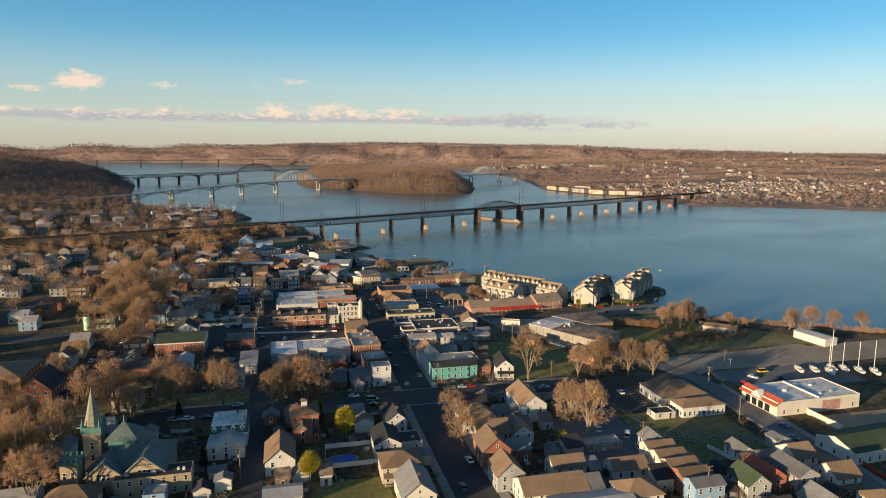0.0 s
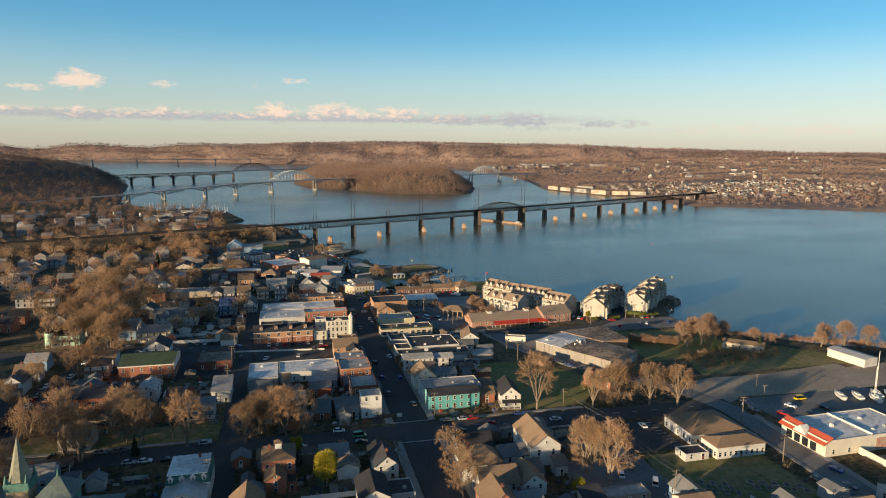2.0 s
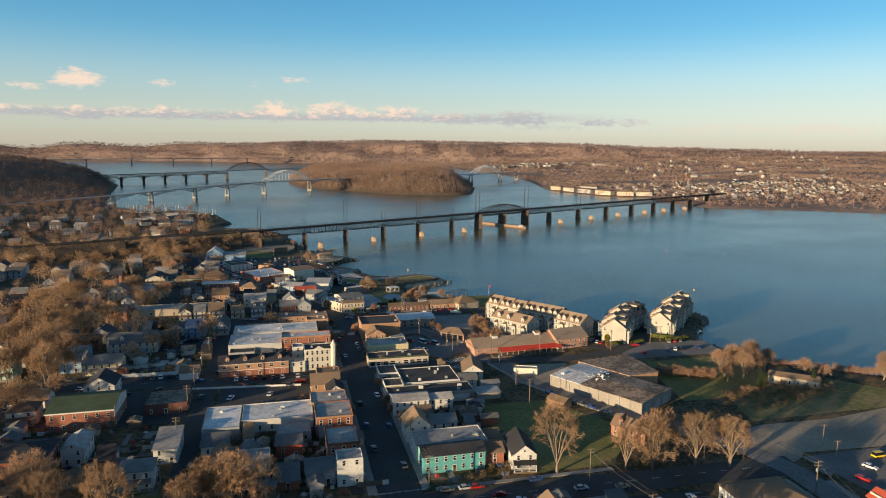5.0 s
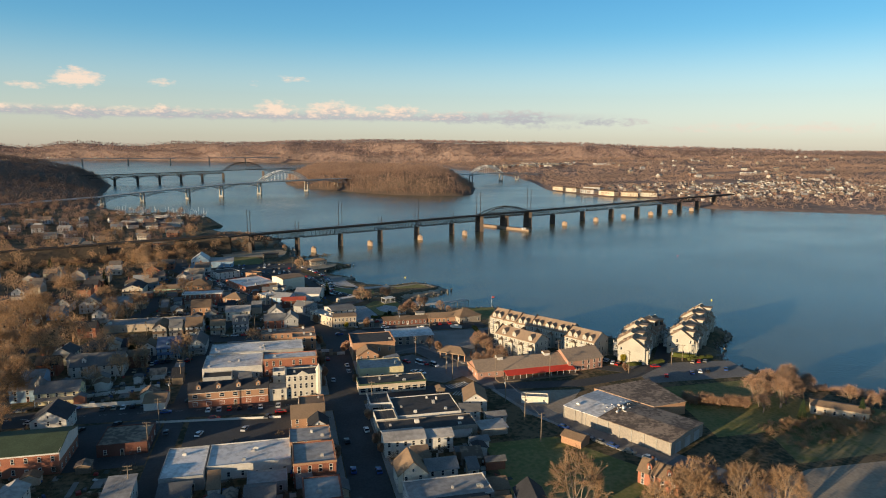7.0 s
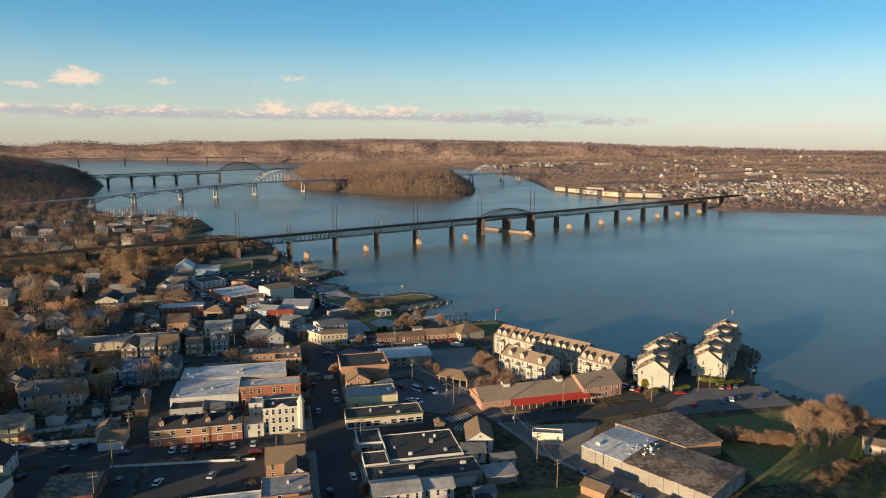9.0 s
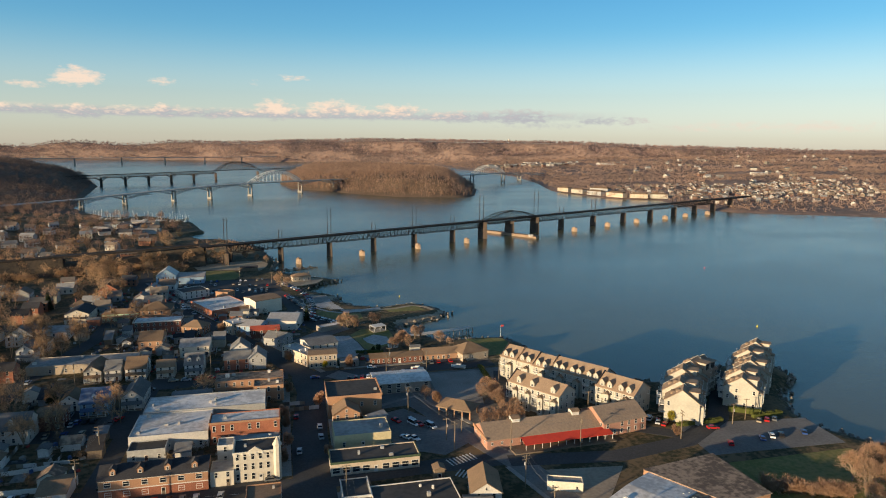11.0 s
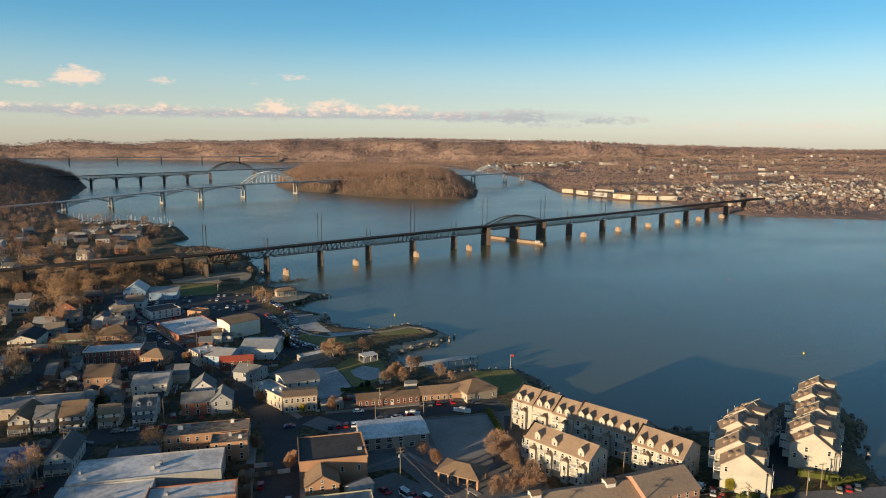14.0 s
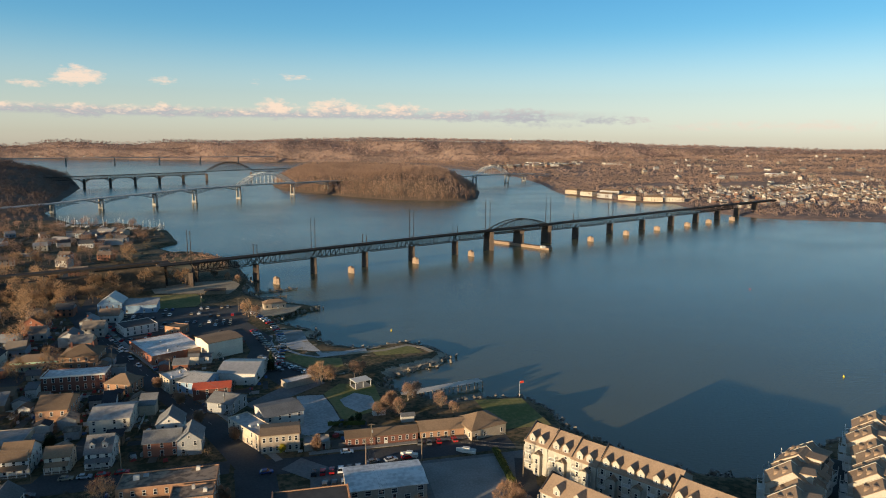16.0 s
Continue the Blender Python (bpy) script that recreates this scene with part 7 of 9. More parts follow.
def bush_tree(seed, h, w, n, m, cone=0.0):
    """A leafy or needled crown of many small blades on a short trunk."""
    r = random.Random(seed)
    tb, cb = bmesh.new(), bmesh.new()
    beam(tb, (0, 0, -0.3), (0, 0, h * 0.7), h * 0.02, 5, h * 0.006)
    lumps = [(r.uniform(-0.45, 0.45), r.uniform(-0.45, 0.45), r.uniform(0.2, 0.9)) for _ in range(14)]
    for i in range(n):
        lx, ly, lz = lumps[i % 14]
        if cone:
            z = h * (0.06 + 0.94 * (1 - math.sqrt(r.random())))
            rad = w * (1 - z / h) ** 0.8 * math.sqrt(r.random()) * (0.8 + 0.25 * math.sin(z * 5))
            a = r.uniform(0, 6.28)
            p = Vector((math.cos(a) * rad, math.sin(a) * rad, z))
        else:
            u = Vector((r.gauss(0, 1), r.gauss(0, 1), r.gauss(0, 1))).normalized() * r.random() ** 0.4
            p = Vector((lx * w * (1.25 - lz * 0.5) + u.x * w * 0.48, ly * w * (1.25 - lz * 0.5) + u.y * w * 0.48, h * (0.12 + lz * 0.7) + u.z * h * 0.2))
        d = (Vector((p.x, p.y, 0)).normalized() * 0.7 + Vector((r.uniform(-.6, .6), r.uniform(-.6, .6), r.uniform(-.3, .8)))).normalized() * r.uniform(0.22, 0.5)
        s = d.cross(Vector((r.uniform(-1, 1), r.uniform(-1, 1), r.uniform(-1, 1)))).normalized() * r.uniform(0.07, 0.15)
        cb.faces.new([cb.verts.new(q) for q in (p - s, p + s, p + d)])
    return mesh_of("trunk", tb, bark), mesh_of("crown", cb, m)


TREES = [bare_tree(i + 1, h, s, 4200) for i, (h, s) in enumerate(((16, 7.0), (17, 6.2), (14.5, 7.2), (15.5, 5.8)))]
BIG = [bare_tree(21 + i, h, s, 8500, k) for i, (h, s, k) in enumerate(((22, 9.4, 1), (21, 8.0, 2)))]
PALE = []
for k in (0, 1):
    tm, cm = bare_tree(41 + k, 14, 5.4, 4600, 2)
    cm.materials.clear()
    cm.materials.append(twig_pale)
    PALE.append((tm, cm))
GOLD = [bush_tree(51, 10, 3.6, 8000, leaf_gold), bush_tree(52, 6, 3.2, 5000, leaf_gold)]
PINE = [bush_tree(61, 15, 3.6, 8000, needle, 1.0), bush_tree(62, 7, 2.8, 4500, needle)]
ROUND = [bush_tree(71, 6.5, 2.6, 5000, twig_pale)]


def tree(kind, x, y, label="bare brown deciduous tree in a winter yard", size=1.0, name="tree", group="bare trees", z=None):
    k = len(kind)
    tm, cm = kind[int(abs(x * 7 + y * 3)) % k]
    t = thing(name, x, y, ground_z(x, y) if z is None else z, (x * 37 + y * 11) % 360, label, "tree", group)
    t.scale = (size,) * 3
    put("trunk", tm, t, Matrix.Identity(4))
    put("crown", cm, t, Matrix.Identity(4))
    return t


for x, y in ((-45, 273), (-59, 277), (-51, 279), (-30, 275), (-78, 281), (-3, 269), (10, 268), (16, 271), (-75, 240), (-77, 215), (-86, 206), (-72, 226), (-95, 214), (-84, 226), (-98, 235), (-70, 196), (-98, 196)):
    tree(BIG if x < -60 and y < 245 else TREES, x, y, size=1.0 if y > 245 else 0.95)
for x, y, s in ((-89, 409, 1.0), (-103, 424, 1.1), (-75, 412, 1.0), (-95, 398, 0.9), (-84, 420, 1.1), (-76, 354, 0.8), (-80, 346, 0.75), (-40, 271, 0.9), (-4, 265, 0.8), (-57, 262, 0.75), (-108, 405, 0.9),
                (-100, 436, 1.15), (-112, 545, 0.9), (-108, 590, 0.9), (-78, 454, 0.95), (-94, 449, 1.1), (-79, 483, 0.9), (-103, 499, 1.0), (-103, 534, 1.05), (-74, 551, 1.0), (-79, 396, 1.0), (-96, 252, 1.1), (-88, 243, 1.0), (-81, 214, 0.95), (-98, 470, 1.0), (-118, 512, 0.9), (-24, 266, 0.95), (8, 270.5, 0.95), (1, 272, 0.85), (-47, 281, 0.9), (-63, 268, 0.95)):
    tree(BIG, x, y, "large spreading bare tree among houses", s)
for x, y, s in ((109, 271, 1.1), (105, 216, 1.0), (110, 211, 1.05), (141, 266, 0.95), (156, 265, 0.95), (167, 262, 0.9), (146, 270, 0.85), (132, 268, 0.7)):
    tree(BIG, x, y, "large bare tree with pale spreading limbs", s)
for x, y, s in ((61.5, 211, 0.9), (62, 222, 0.8), (64, 236, 0.8), (63, 360, 0.45), (63.5, 338, 0.5), (63.5, 331, 0.4), (62.5, 401, 0.45), (62, 446, 0.6), (49, 428, 0.5), (49, 412, 0.55), (48, 400, 0.45), (48, 438, 0.5), (48.6, 330, 0.45), (50, 464, 0.5)):
    tree(TREES if s > 0.6 else ROUND, x, y, "small round brown street tree", s * (1.0 if s > 0.6 else 1.7), group="street trees")
for x, y in ((36, 524), (50, 506), (14, 566), (26, 546)):
    tree(ROUND, x, y, "round brown street tree beside shops", 1.0, group="street trees")
tree(ROUND, 79, 491, "round pinkish-brown tree before a shed", 1.0, group="street trees")
tree(GOLD, 22, 228, "yellow-green leafy tree in a garden", 1.25, group="leafy trees")
tree(GOLD[:1], 7.6, 197, "yellow-green leafy tree beside a lawn", 1.15, group="leafy trees")
tree(GOLD, 97, 206, "bright yellow-green bush under bare trees", 0.85, group="leafy trees")
tree(GOLD, 13, 256, "yellow-brown conifer at the kerb", 0.8, group="leafy trees")
tree(GOLD, 67, 491, "yellow bush beside an inn", 0.45, group="leafy trees")
for x, y, s in ((-43, 470, 1.0), (-12, 513, 0.9), (96, 513, 0.6), (93, 512, 0.5), (62, 580, 0.7), (55, 566, 0.8), (-150, 700, 1.0), (-96, 640, 0.9), (-120, 560, 0.8), (228, 322, 0.6), (252, 318, 0.6), (-26, 216, 0.5), (-40, 262, 0.5)):
    tree(PINE, x, y, "dark evergreen tree in a yard", s, group="evergreens")
for x, y, s in ((222, 338, 0.9), (228, 334, 1.0), (235, 338, 1.15), (230, 344, 1.0), (240, 344, 1.1), (224, 346, 0.8), (248, 342, 0.8), (258, 330, 0.7), (262, 322, 0.6), (297, 322, 0.9), (306, 318, 1.0), (316, 312, 0.9), (290, 318, 0.7), (330, 306, 0.9), (218, 332, 0.6)):
    tree(PALE, x, y, "bare pale-twigged tree by the river", s, group="riverside trees")
for x, y, s in ((84, 556, 0.7), (88, 559, 0.6), (81, 560, 0.6), (100, 563, 0.62), (103, 566, 0.5), (107, 517, 0.6), (110, 520, 0.64), (112, 516, 0.55), (119, 530, 0.6), (122, 533, 0.55), (130, 519, 0.55), (134, 513, 0.4), (104, 515, 0.5), (106, 443, 0.5), (131, 442, 0.65), (134, 438, 0.6), (132, 428, 0.6), (137, 422, 0.5), (129, 434, 0.6),
                (47, 684, 0.7), (52, 680, 0.6), (44, 690, 0.6), (-3, 790, 0.8), (-20, 793, 0.9), (-30, 786, 0.9), (-45, 806, 0.9), (-52, 780, 0.9), (-12, 800, 0.7), (-62, 775, 1.0), (26, 800, 0.5), (34, 790, 0.5), (15, 812, 0.6)):
    tree(PALE if s < 0.66 else TREES, x, y, "bare brown tree near the shore", s, group="riverside trees")
for x, y in ((-62, 672), (-70, 720), (-64, 528), (-60, 540), (-55, 552), (-40, 466), (-52, 455), (-73, 489), (-84, 579), (-76, 409), (-41, 431), (-86, 430), (-70, 440), (-92, 470), (-100, 455), (-100, 440), (-98, 492), (-34, 590), (-48, 588), (-90, 412), (-97, 425), (-78, 455), (-64, 640), (-80, 650), (-90, 690), (-70, 700), (-56, 742), (-75, 745),
             (-74, 300), (-80, 320), (-95, 310), (-95, 340), (-80, 362), (-70, 380), (-96, 372), (-80, 392), (16, 466), (-16, 448), (-33, 440), (-50, 420)):
    tree(TREES, x, y, size=0.72 + 0.3 * ((x * 13 + y * 7) % 10) / 10, group="bare trees")

# ---------------------------------------------------------------- the older streets further back
def model_house(label, w, d, h, kind, wm, cv, pitch, porch_on):
    c = building("house", label, 0, 0, w, d, h, kind, wm, cv, pitch=pitch, chim=1, gap=3.2, porch_h=2.6 if porch_on else 0, faces="fl", skip=0.2, z=0)
    TAKEN.pop()
    return c


MODELS = [model_house("white clapboard house with a grey roof and porch", 8, 10, 5.4, "gy", white, sh_grey, 0.75, True),
          model_house("cream house with a brown hipped roof", 10, 9, 5.4, "hip", cream, sh_brown, 0.6, True),
          model_house("white cottage with a brown gabled roof", 10, 8, 4.6, "gx", white, sh_brown, 0.7, False),
          model_house("brick house with a dark roof", 9, 9, 5.6, "gx", brick, sh_dark, 0.6, False),
          model_house("grey house with a dark gabled roof", 8, 11, 5.4, "gy", greysid, sh_dark, 0.8, True),
          model_house("blue-grey house with a pale roof", 9, 10, 5.2, "gx", blue, membrane_grey, 0.5, False),
          model_house("beige house with a tan roof", 11, 9, 4.6, "hip", beige, sh_tan, 0.5, False)]
rng = random.Random(12)


def house_mass(name, label, spots, siding=None):
    """Many plain gabled houses in one mesh, for streets too far to tell apart."""
    bm = bmesh.new()
    for x, y, z, rot, w, d, h in spots:
        m = pose(x, y, z, 0, 0, rot)
        box(bm, 0, w, 0, d, -1, h, 0, m)
        rise = d * 0.3
        v = [bm.verts.new(m @ Vector(p)) for p in ((0, 0, h), (0, d, h), (0, d / 2, h + rise), (w, 0, h), (w, d, h), (w, d / 2, h + rise))]
        bm.faces.new((v[0], v[2], v[1])).material_index = 0
        bm.faces.new((v[3], v[4], v[5])).material_index = 0
        o = 0.35
        for s in (0, 1):
            e = -o if s == 0 else d + o
            q = [m @ Vector(p) for p in ((-o, e, h - o * 0.6 + 0.05), (w + o, e, h - o * 0.6 + 0.05), (w + o, d / 2, h + rise + 0.08), (-o, d / 2, h + rise + 0.08))]
            lo = [bm.verts.new(p) for p in q]
            hi = [bm.verts.new(p + Vector((0, 0, 0.22))) for p in q]
            for f in ((hi if s == 0 else hi[::-1]), (lo[::-1] if s == 0 else lo)):
                bm.faces.new(f).material_index = 1
            for i in range(4):
                bm.faces.new((lo[i], lo[(i + 1) % 4], hi[(i + 1) % 4], hi[i])).material_index = 1
        for k in range(int(w / 3.2)):
            for zz in ((1.0, 3.8) if h > 4.8 else (1.2,)):
                u = w * (k + 0.5) / int(w / 3.2)
                box(bm, u - 0.5, u + 0.5, -0.06, -0.005, zz, zz + 1.5, 2, m)
        box(bm, w * 0.3, w * 0.3 + 0.8, d * 0.5, d * 0.5 + 0.8, h, h + rise + 1.3, 3, m)
    tagged(new(name, mesh_of(name, bm, siding or house_mix, roof_mix, glass, brick_dark)), label, "houses", kind="stuff")


ROADS_X = (-88, -168, -250)
done = 0


def free(x, y, r):
    return all((x - a) ** 2 + (y - b) ** 2 > (r + q) ** 2 for a, b, q in TAKEN)


spots, MASS = [], []
for sx in (-88, -128, -168, -209, -250, -292, -330, -48):
    for k in range(60):
        y = 150 + k * 15.5 + rng.uniform(-3, 3)
        for side in (-1, 1):
            spots.append((sx + side * rng.uniform(13, 16), y))
for (x, y) in spots:
    if any(abs(y - c) < 13 for c in (262, 390, 484, 597)) or y > 735 + x * 0.2 or (x > -60 and y < 620) or y < 150:
        continue
    if rng.random() < 0.1 or not free(x, y, 6.2):
        continue
    c = MODELS[rng.randrange(7)] if x < -60 else MODELS[rng.choice((0, 2, 4, 1))]
    if x < -205 or y > 640 or done > 48:
        MASS.append((x - 4.5, y - 4.5, ground_z(x, y), rng.uniform(-5, 5) + rng.choice((0, 0, 90)), rng.uniform(8, 12), rng.uniform(8, 11), rng.uniform(4.2, 6)))
        TAKEN.append((x, y, 6.0))
        continue
    copy_thing(c, pose(x - 4.5, y - 4.5, ground_z(x, y), 0, 0, rng.choice((0, 0, 90, -90)) * 0 + rng.uniform(-4, 4)))
    TAKEN.append((x, y, 6.5))
    done += 1
for k in range(70):
    x, y = rng.uniform(-420, -70), rng.uniform(835, 1090)
    if free(x, y, 9) and float(edge_distance(np.array(x), np.array(y), SHORE)) > 40:
        MASS.append((x - 4.5, y - 4.5, ground_z(x, y), rng.uniform(-30, 30), rng.uniform(9, 14), rng.uniform(8, 11), rng.uniform(3.6, 6)))
        TAKEN.append((x, y, 8))
house_mass("outer_town_houses", "white, brick and grey houses on the outer streets", MASS)
# put the models themselves to use
for c, (x, y) in zip(MODELS, ((-330, 470), (-352, 500), (-344, 532), (-362, 560), (-348, 590), (-370, 622), (-360, 650))):
    c.matrix_world = pose(x, y, ground_z(x, y))
n_tree = 0
for k in range(2600):
    x, y = rng.uniform(-480, -62), rng.uniform(140, 1120)
    if n_tree > 60 or any(abs(x - q) < 4.5 for q in ROADS_X):
        continue
    dens = 0.55 + 0.45 * math.sin(x * 0.021 + 1.3) * math.sin(y * 0.017 + 0.4)
    if rng.random() > dens or not free(x, y, 1.8) or (x > -75 and y < 420):
        continue
    if float(edge_distance(np.array(x), np.array(y), SHORE)) < 12:
        continue
    tree(TREES, x, y, size=rng.uniform(0.6, 1.0))
    TAKEN.append((x, y, 3.2))
    n_tree += 1


PAVED_LINES = [((-10, -60), (-10, 340), 7), ((-10, 340), (0, 520), 7), ((-46, 680), (-52, 560), 9), ((-52, 560), (-88, 340), 9), ((58, 484), (4, 586), 11), ((4, 586), (-66, 730), 11), ((70, 484), (126, 378), 10), ((126, 378), (186, 268), 10),
               ((186, 254), (179.5, 150), 16), ((120, 384), (190, 384), 8), ((30, 566), (58, 634), 9), ((148, 470), (190, 390), 8), ((56, 384), (120, 386), 9), ((52, 484), (148, 484), 12), ((-130, 484), (50, 486), 9)]


def paved(x, y):
    """Is the place a road or a car park?"""
    for (ax, ay), (bx, by), w in PAVED_LINES:
        t = max(0.0, min(1.0, ((x - ax) * (bx - ax) + (y - ay) * (by - ay)) / ((bx - ax) ** 2 + (by - ay) ** 2)))
        if math.hypot(x - ax - t * (bx - ax), y - ay - t * (by - ay)) < w * 0.5 + 1.5:
            return True
    for nm, pts, m, lab in LOTS:
        inside = False
        for (x0, y0), (x1, y1) in zip(pts, pts[1:] + pts[:1]):
            if (y0 > y) != (y1 > y) and x < (x1 - x0) * (y - y0) / (y1 - y0) + x0:
                inside = not inside
        if inside:
            return True
    return False


# back-yard sheds and garages filling the blocks
for x0, x1, y0, y1, k in ((-6, 46, 178, 250, 14), (-80, -16, 190, 250, 8), (-78, -16, 288, 378, 14), (-6, 48, 272, 345, 16), (68, 128, 160, 250, 22), (68, 100, 272, 330, 10), (66, 118, 336, 384, 8),
                          (-66, -14, 400, 480, 12), (-60, 16, 498, 600, 26), (120, 180, 135, 200, 14), (-4, 46, 395, 462, 8), (-30, 46, 560, 640, 12)):
    for i in range(k * 6):
        x, y = rng.uniform(x0, x1), rng.uniform(y0, y1)
        if k <= 0 or not free(x, y, 2.4) or paved(x, y):
            continue
        w, d = rng.uniform(3.2, 7), rng.uniform(3, 6)
        B("shed", rng.choice(("small white back-yard shed with grey roof", "little wooden shed in a back yard", "low garage with a gabled shingle roof")), x - w / 2, y - d / 2, w, d, rng.uniform(2.3, 4.4),
          rng.choice(("gx", "gy", "gy", "shed")), rng.choice((white, beige, greysid, cream, wood, brick)), rng.choice((sh_grey, sh_brown, sh_dark, sh_grey, rust_roof)), pitch=rng.uniform(0.25, 0.6), storeys=rng.choice((0, 0, 1)),
          win="small", cat="shed", group="back-yard sheds", faces="f", rot=rng.uniform(-3, 3))
        k -= 1
bushes = []
for i in range(5200):
    x, y = rng.uniform(-84, 190), rng.uniform(140, 640)
    if len(bushes) < 700 and free(x, y, 0.4) and not paved(x, y) and float(edge_distance(np.array(x), np.array(y), SHORE)) > 6 and not (48 < x < 66 and y < 480) and not (-15 < x < -4) and not (254 < y < 270) and not (372 < y < 396) and not (x > 100 and 300 < y < 480) and not (x > 50 and y > 480):
        bushes.append((x, y, GZ - 0.2))


# woods seen as a mass
def woods(name, label, pts, h=13.0, w=5.0, blades=60, length=1.8, width=0.12, m=None, seed=1, low=0.25, limbs=True, uneven=0.28):
    """Many bare crowns in one mesh: each a few limbs from the ground and a cloud of thin twigs round uneven lobes; far off the limbs are left out."""
    r = np.random.RandomState(seed)
    P = np.array(pts, float)
    n = len(P)
    size = r.uniform(0.98 - uneven, 0.97 + uneven, (n, 1))
    size[r.uniform(0, 1, n) < 0.15] *= 0.7
    lobes = 5
    ang = r.uniform(0, 6.283, (n, lobes))
    far = r.uniform(0.2, 0.62, (n, lobes)) * w
    up = h * (low + 0.1 + (0.8 - low) * r.uniform(0.2, 1.0, (n, lobes)) * (1.08 - 0.42 * (far / w)))
    C = np.stack([np.cos(ang) * far, np.sin(ang) * far, up], -1)
    pick = r.randint(0, lobes, (n, blades))
    c = np.take_along_axis(C, pick[:, :, None], 1)
    u = r.normal(0, 1, (n, blades, 3))
    u /= np.linalg.norm(u, axis=-1, keepdims=True)
    rad = r.uniform(0, 1, (n, blades, 1)) ** 0.45
    p = c + u * rad * np.array([w * 0.5, w * 0.5, h * 0.2])
    p[:, :, 2] = np.maximum(p[:, :, 2], h * low * 0.4)
    d = u * 0.8 + r.normal(0, 0.45, (n, blades, 3)) + np.array([0, 0, 0.45])
    d /= np.linalg.norm(d, axis=-1, keepdims=True)
    d *= length * r.uniform(0.5, 1.25, (n, blades, 1))
    s = np.cross(d, r.normal(0, 1, (n, blades, 3)))
    s /= np.linalg.norm(s, axis=-1, keepdims=True) + 1e-9
    s *= width * r.uniform(0.6, 1.3, (n, blades, 1))
    V = np.stack([p - s, p + s, p + d], 2)
    # limbs
    t = r.uniform(0, 6.283, (n, lobes))
    half = np.stack([np.cos(t), np.sin(t), 0 * t], -1) * min(max(width * 1.2, h * 0.011), h * 0.014)
    base = np.zeros((n, lobes, 3))
    base[:, :, 2] = -0.5
    L = np.stack([base - half, base + half, C * np.array([1.1, 1.1, 1.05])], 2)
    V = (np.concatenate([V, L], 1) if limbs else V) * size[:, :, None, None]
    V += P[:, None, None, :]
    count = V.shape[0] * V.shape[1]
    me = bpy.data.meshes.new(name)
    me.vertices.add(count * 3)
    me.vertices.foreach_set("co", V.reshape(-1).astype(np.float32))
    me.loops.add(count * 3)
    me.loops.foreach_set("vertex_index", np.arange(count * 3, dtype=np.int32))
    me.polygons.add(count)
    me.polygons.foreach_set("loop_start", np.arange(0, count * 3, 3, dtype=np.int32))
    me.update()
    me.materials.append(m or twig_far)
    tagged(new(name, me), label, "woods", kind="stuff")


def scatter(poly, x0, x1, y0, y1, step, height, off, keep=None, seed=2, shore=4, far=1.0):
    r = np.random.RandomState(seed)
    xs, ys = np.arange(x0, x1, step), np.arange(y0, y1, step)
    X, Y = np.meshgrid(xs, ys)
    X = X + r.uniform(-0.5, 0.5, X.shape) * step
    Y = Y + r.uniform(-0.5, 0.5, Y.shape) * step
    d = edge_distance(X, Y, poly)
    z = 1.5 + height(X, Y, np.maximum(d, 0)) + off
    ok = d > shore
    if keep is not None:
        ok &= keep(X, Y, d, r)
    return np.stack([X, Y, z], -1)[ok]


woods("island_woods", "bare brown woods covering the river island", scatter(ISLAND, 20, 620, 1490, 2930, 8.6, h_island, -1, seed=3), 15, 4.8, 30, 2.3, 0.46, m=twig_wood, seed=3, uneven=0.4)
# the hill faces away from the sun; its crowns are coloured darker for that
woods("hillside_woods", "bare hillside woods in a colour darkened for shade", scatter(LEFT, -1400, -180, 1220, 2700, 12, h_left, -1, lambda X, Y, d, r: (X > -1400) & ((Y > 1330) | (X < -330)), seed=4), 16, 7.5, 20, 2.6, 0.62, m=twig_shade, seed=4, limbs=False, uneven=0.4)


def canopy_mass(name, label, poly, x0, x1, y0, y1, step, height, tall, keep=None, seed=1):
    """The closed tops of far bare woods as one uneven sheet, open where there are fields."""
    r = np.random.RandomState(seed)
    X, Y = np.meshgrid(np.arange(x0, x1, step), np.arange(y0, y1, step))
    X = X + r.uniform(-0.35, 0.35, X.shape) * step
    Y = Y + r.uniform(-0.35, 0.35, Y.shape) * step
    d = edge_distance(X, Y, poly)
    ok = (d > 6)
    if keep is not None:
        ok &= keep(X, Y, d, r)
    z = 1.5 + height(X, Y, np.maximum(d, 0)) + np.where(ok, tall * r.uniform(0.4, 1.0, X.shape) * (0.8 + 0.25 * waves(X, Y, 60, 4)), -1.5)
    ny, nx = X.shape
    i = (np.arange(ny - 1)[:, None] * nx + np.arange(nx - 1)[None])
    use = ok[:-1, :-1] | ok[1:, :-1] | ok[:-1, 1:] | ok[1:, 1:]
    use &= d[:-1, :-1] > 0
    i = i[use]
    me = bpy.data.meshes.new(name)
    me.from_pydata(np.stack([X, Y, z], -1).reshape(-1, 3).tolist(), [], np.stack([i, i + 1, i + nx + 1, i + nx], 1).tolist())
    me.polygons.foreach_set("use_smooth", [True] * len(me.polygons))
    me.materials.append(canopy)
    tagged(new(name, me), label, "woods", kind="stuff")


def town_gap(X, Y, d, r):
    town = ((X - 1060) / 300) ** 2 + ((Y - 1440) / 210) ** 2 < 1
    fields = (waves(X, Y, 520, 23) > 0.55) & (d > 120)
    front = (X > 900) & (d < 90)
    return ~(fields) & (r.uniform(0, 1, X.shape) > np.where(town, 0.35, 0.0)) & (r.uniform(0, 1, X.shape) > np.where(front, 0.6, 0.0))


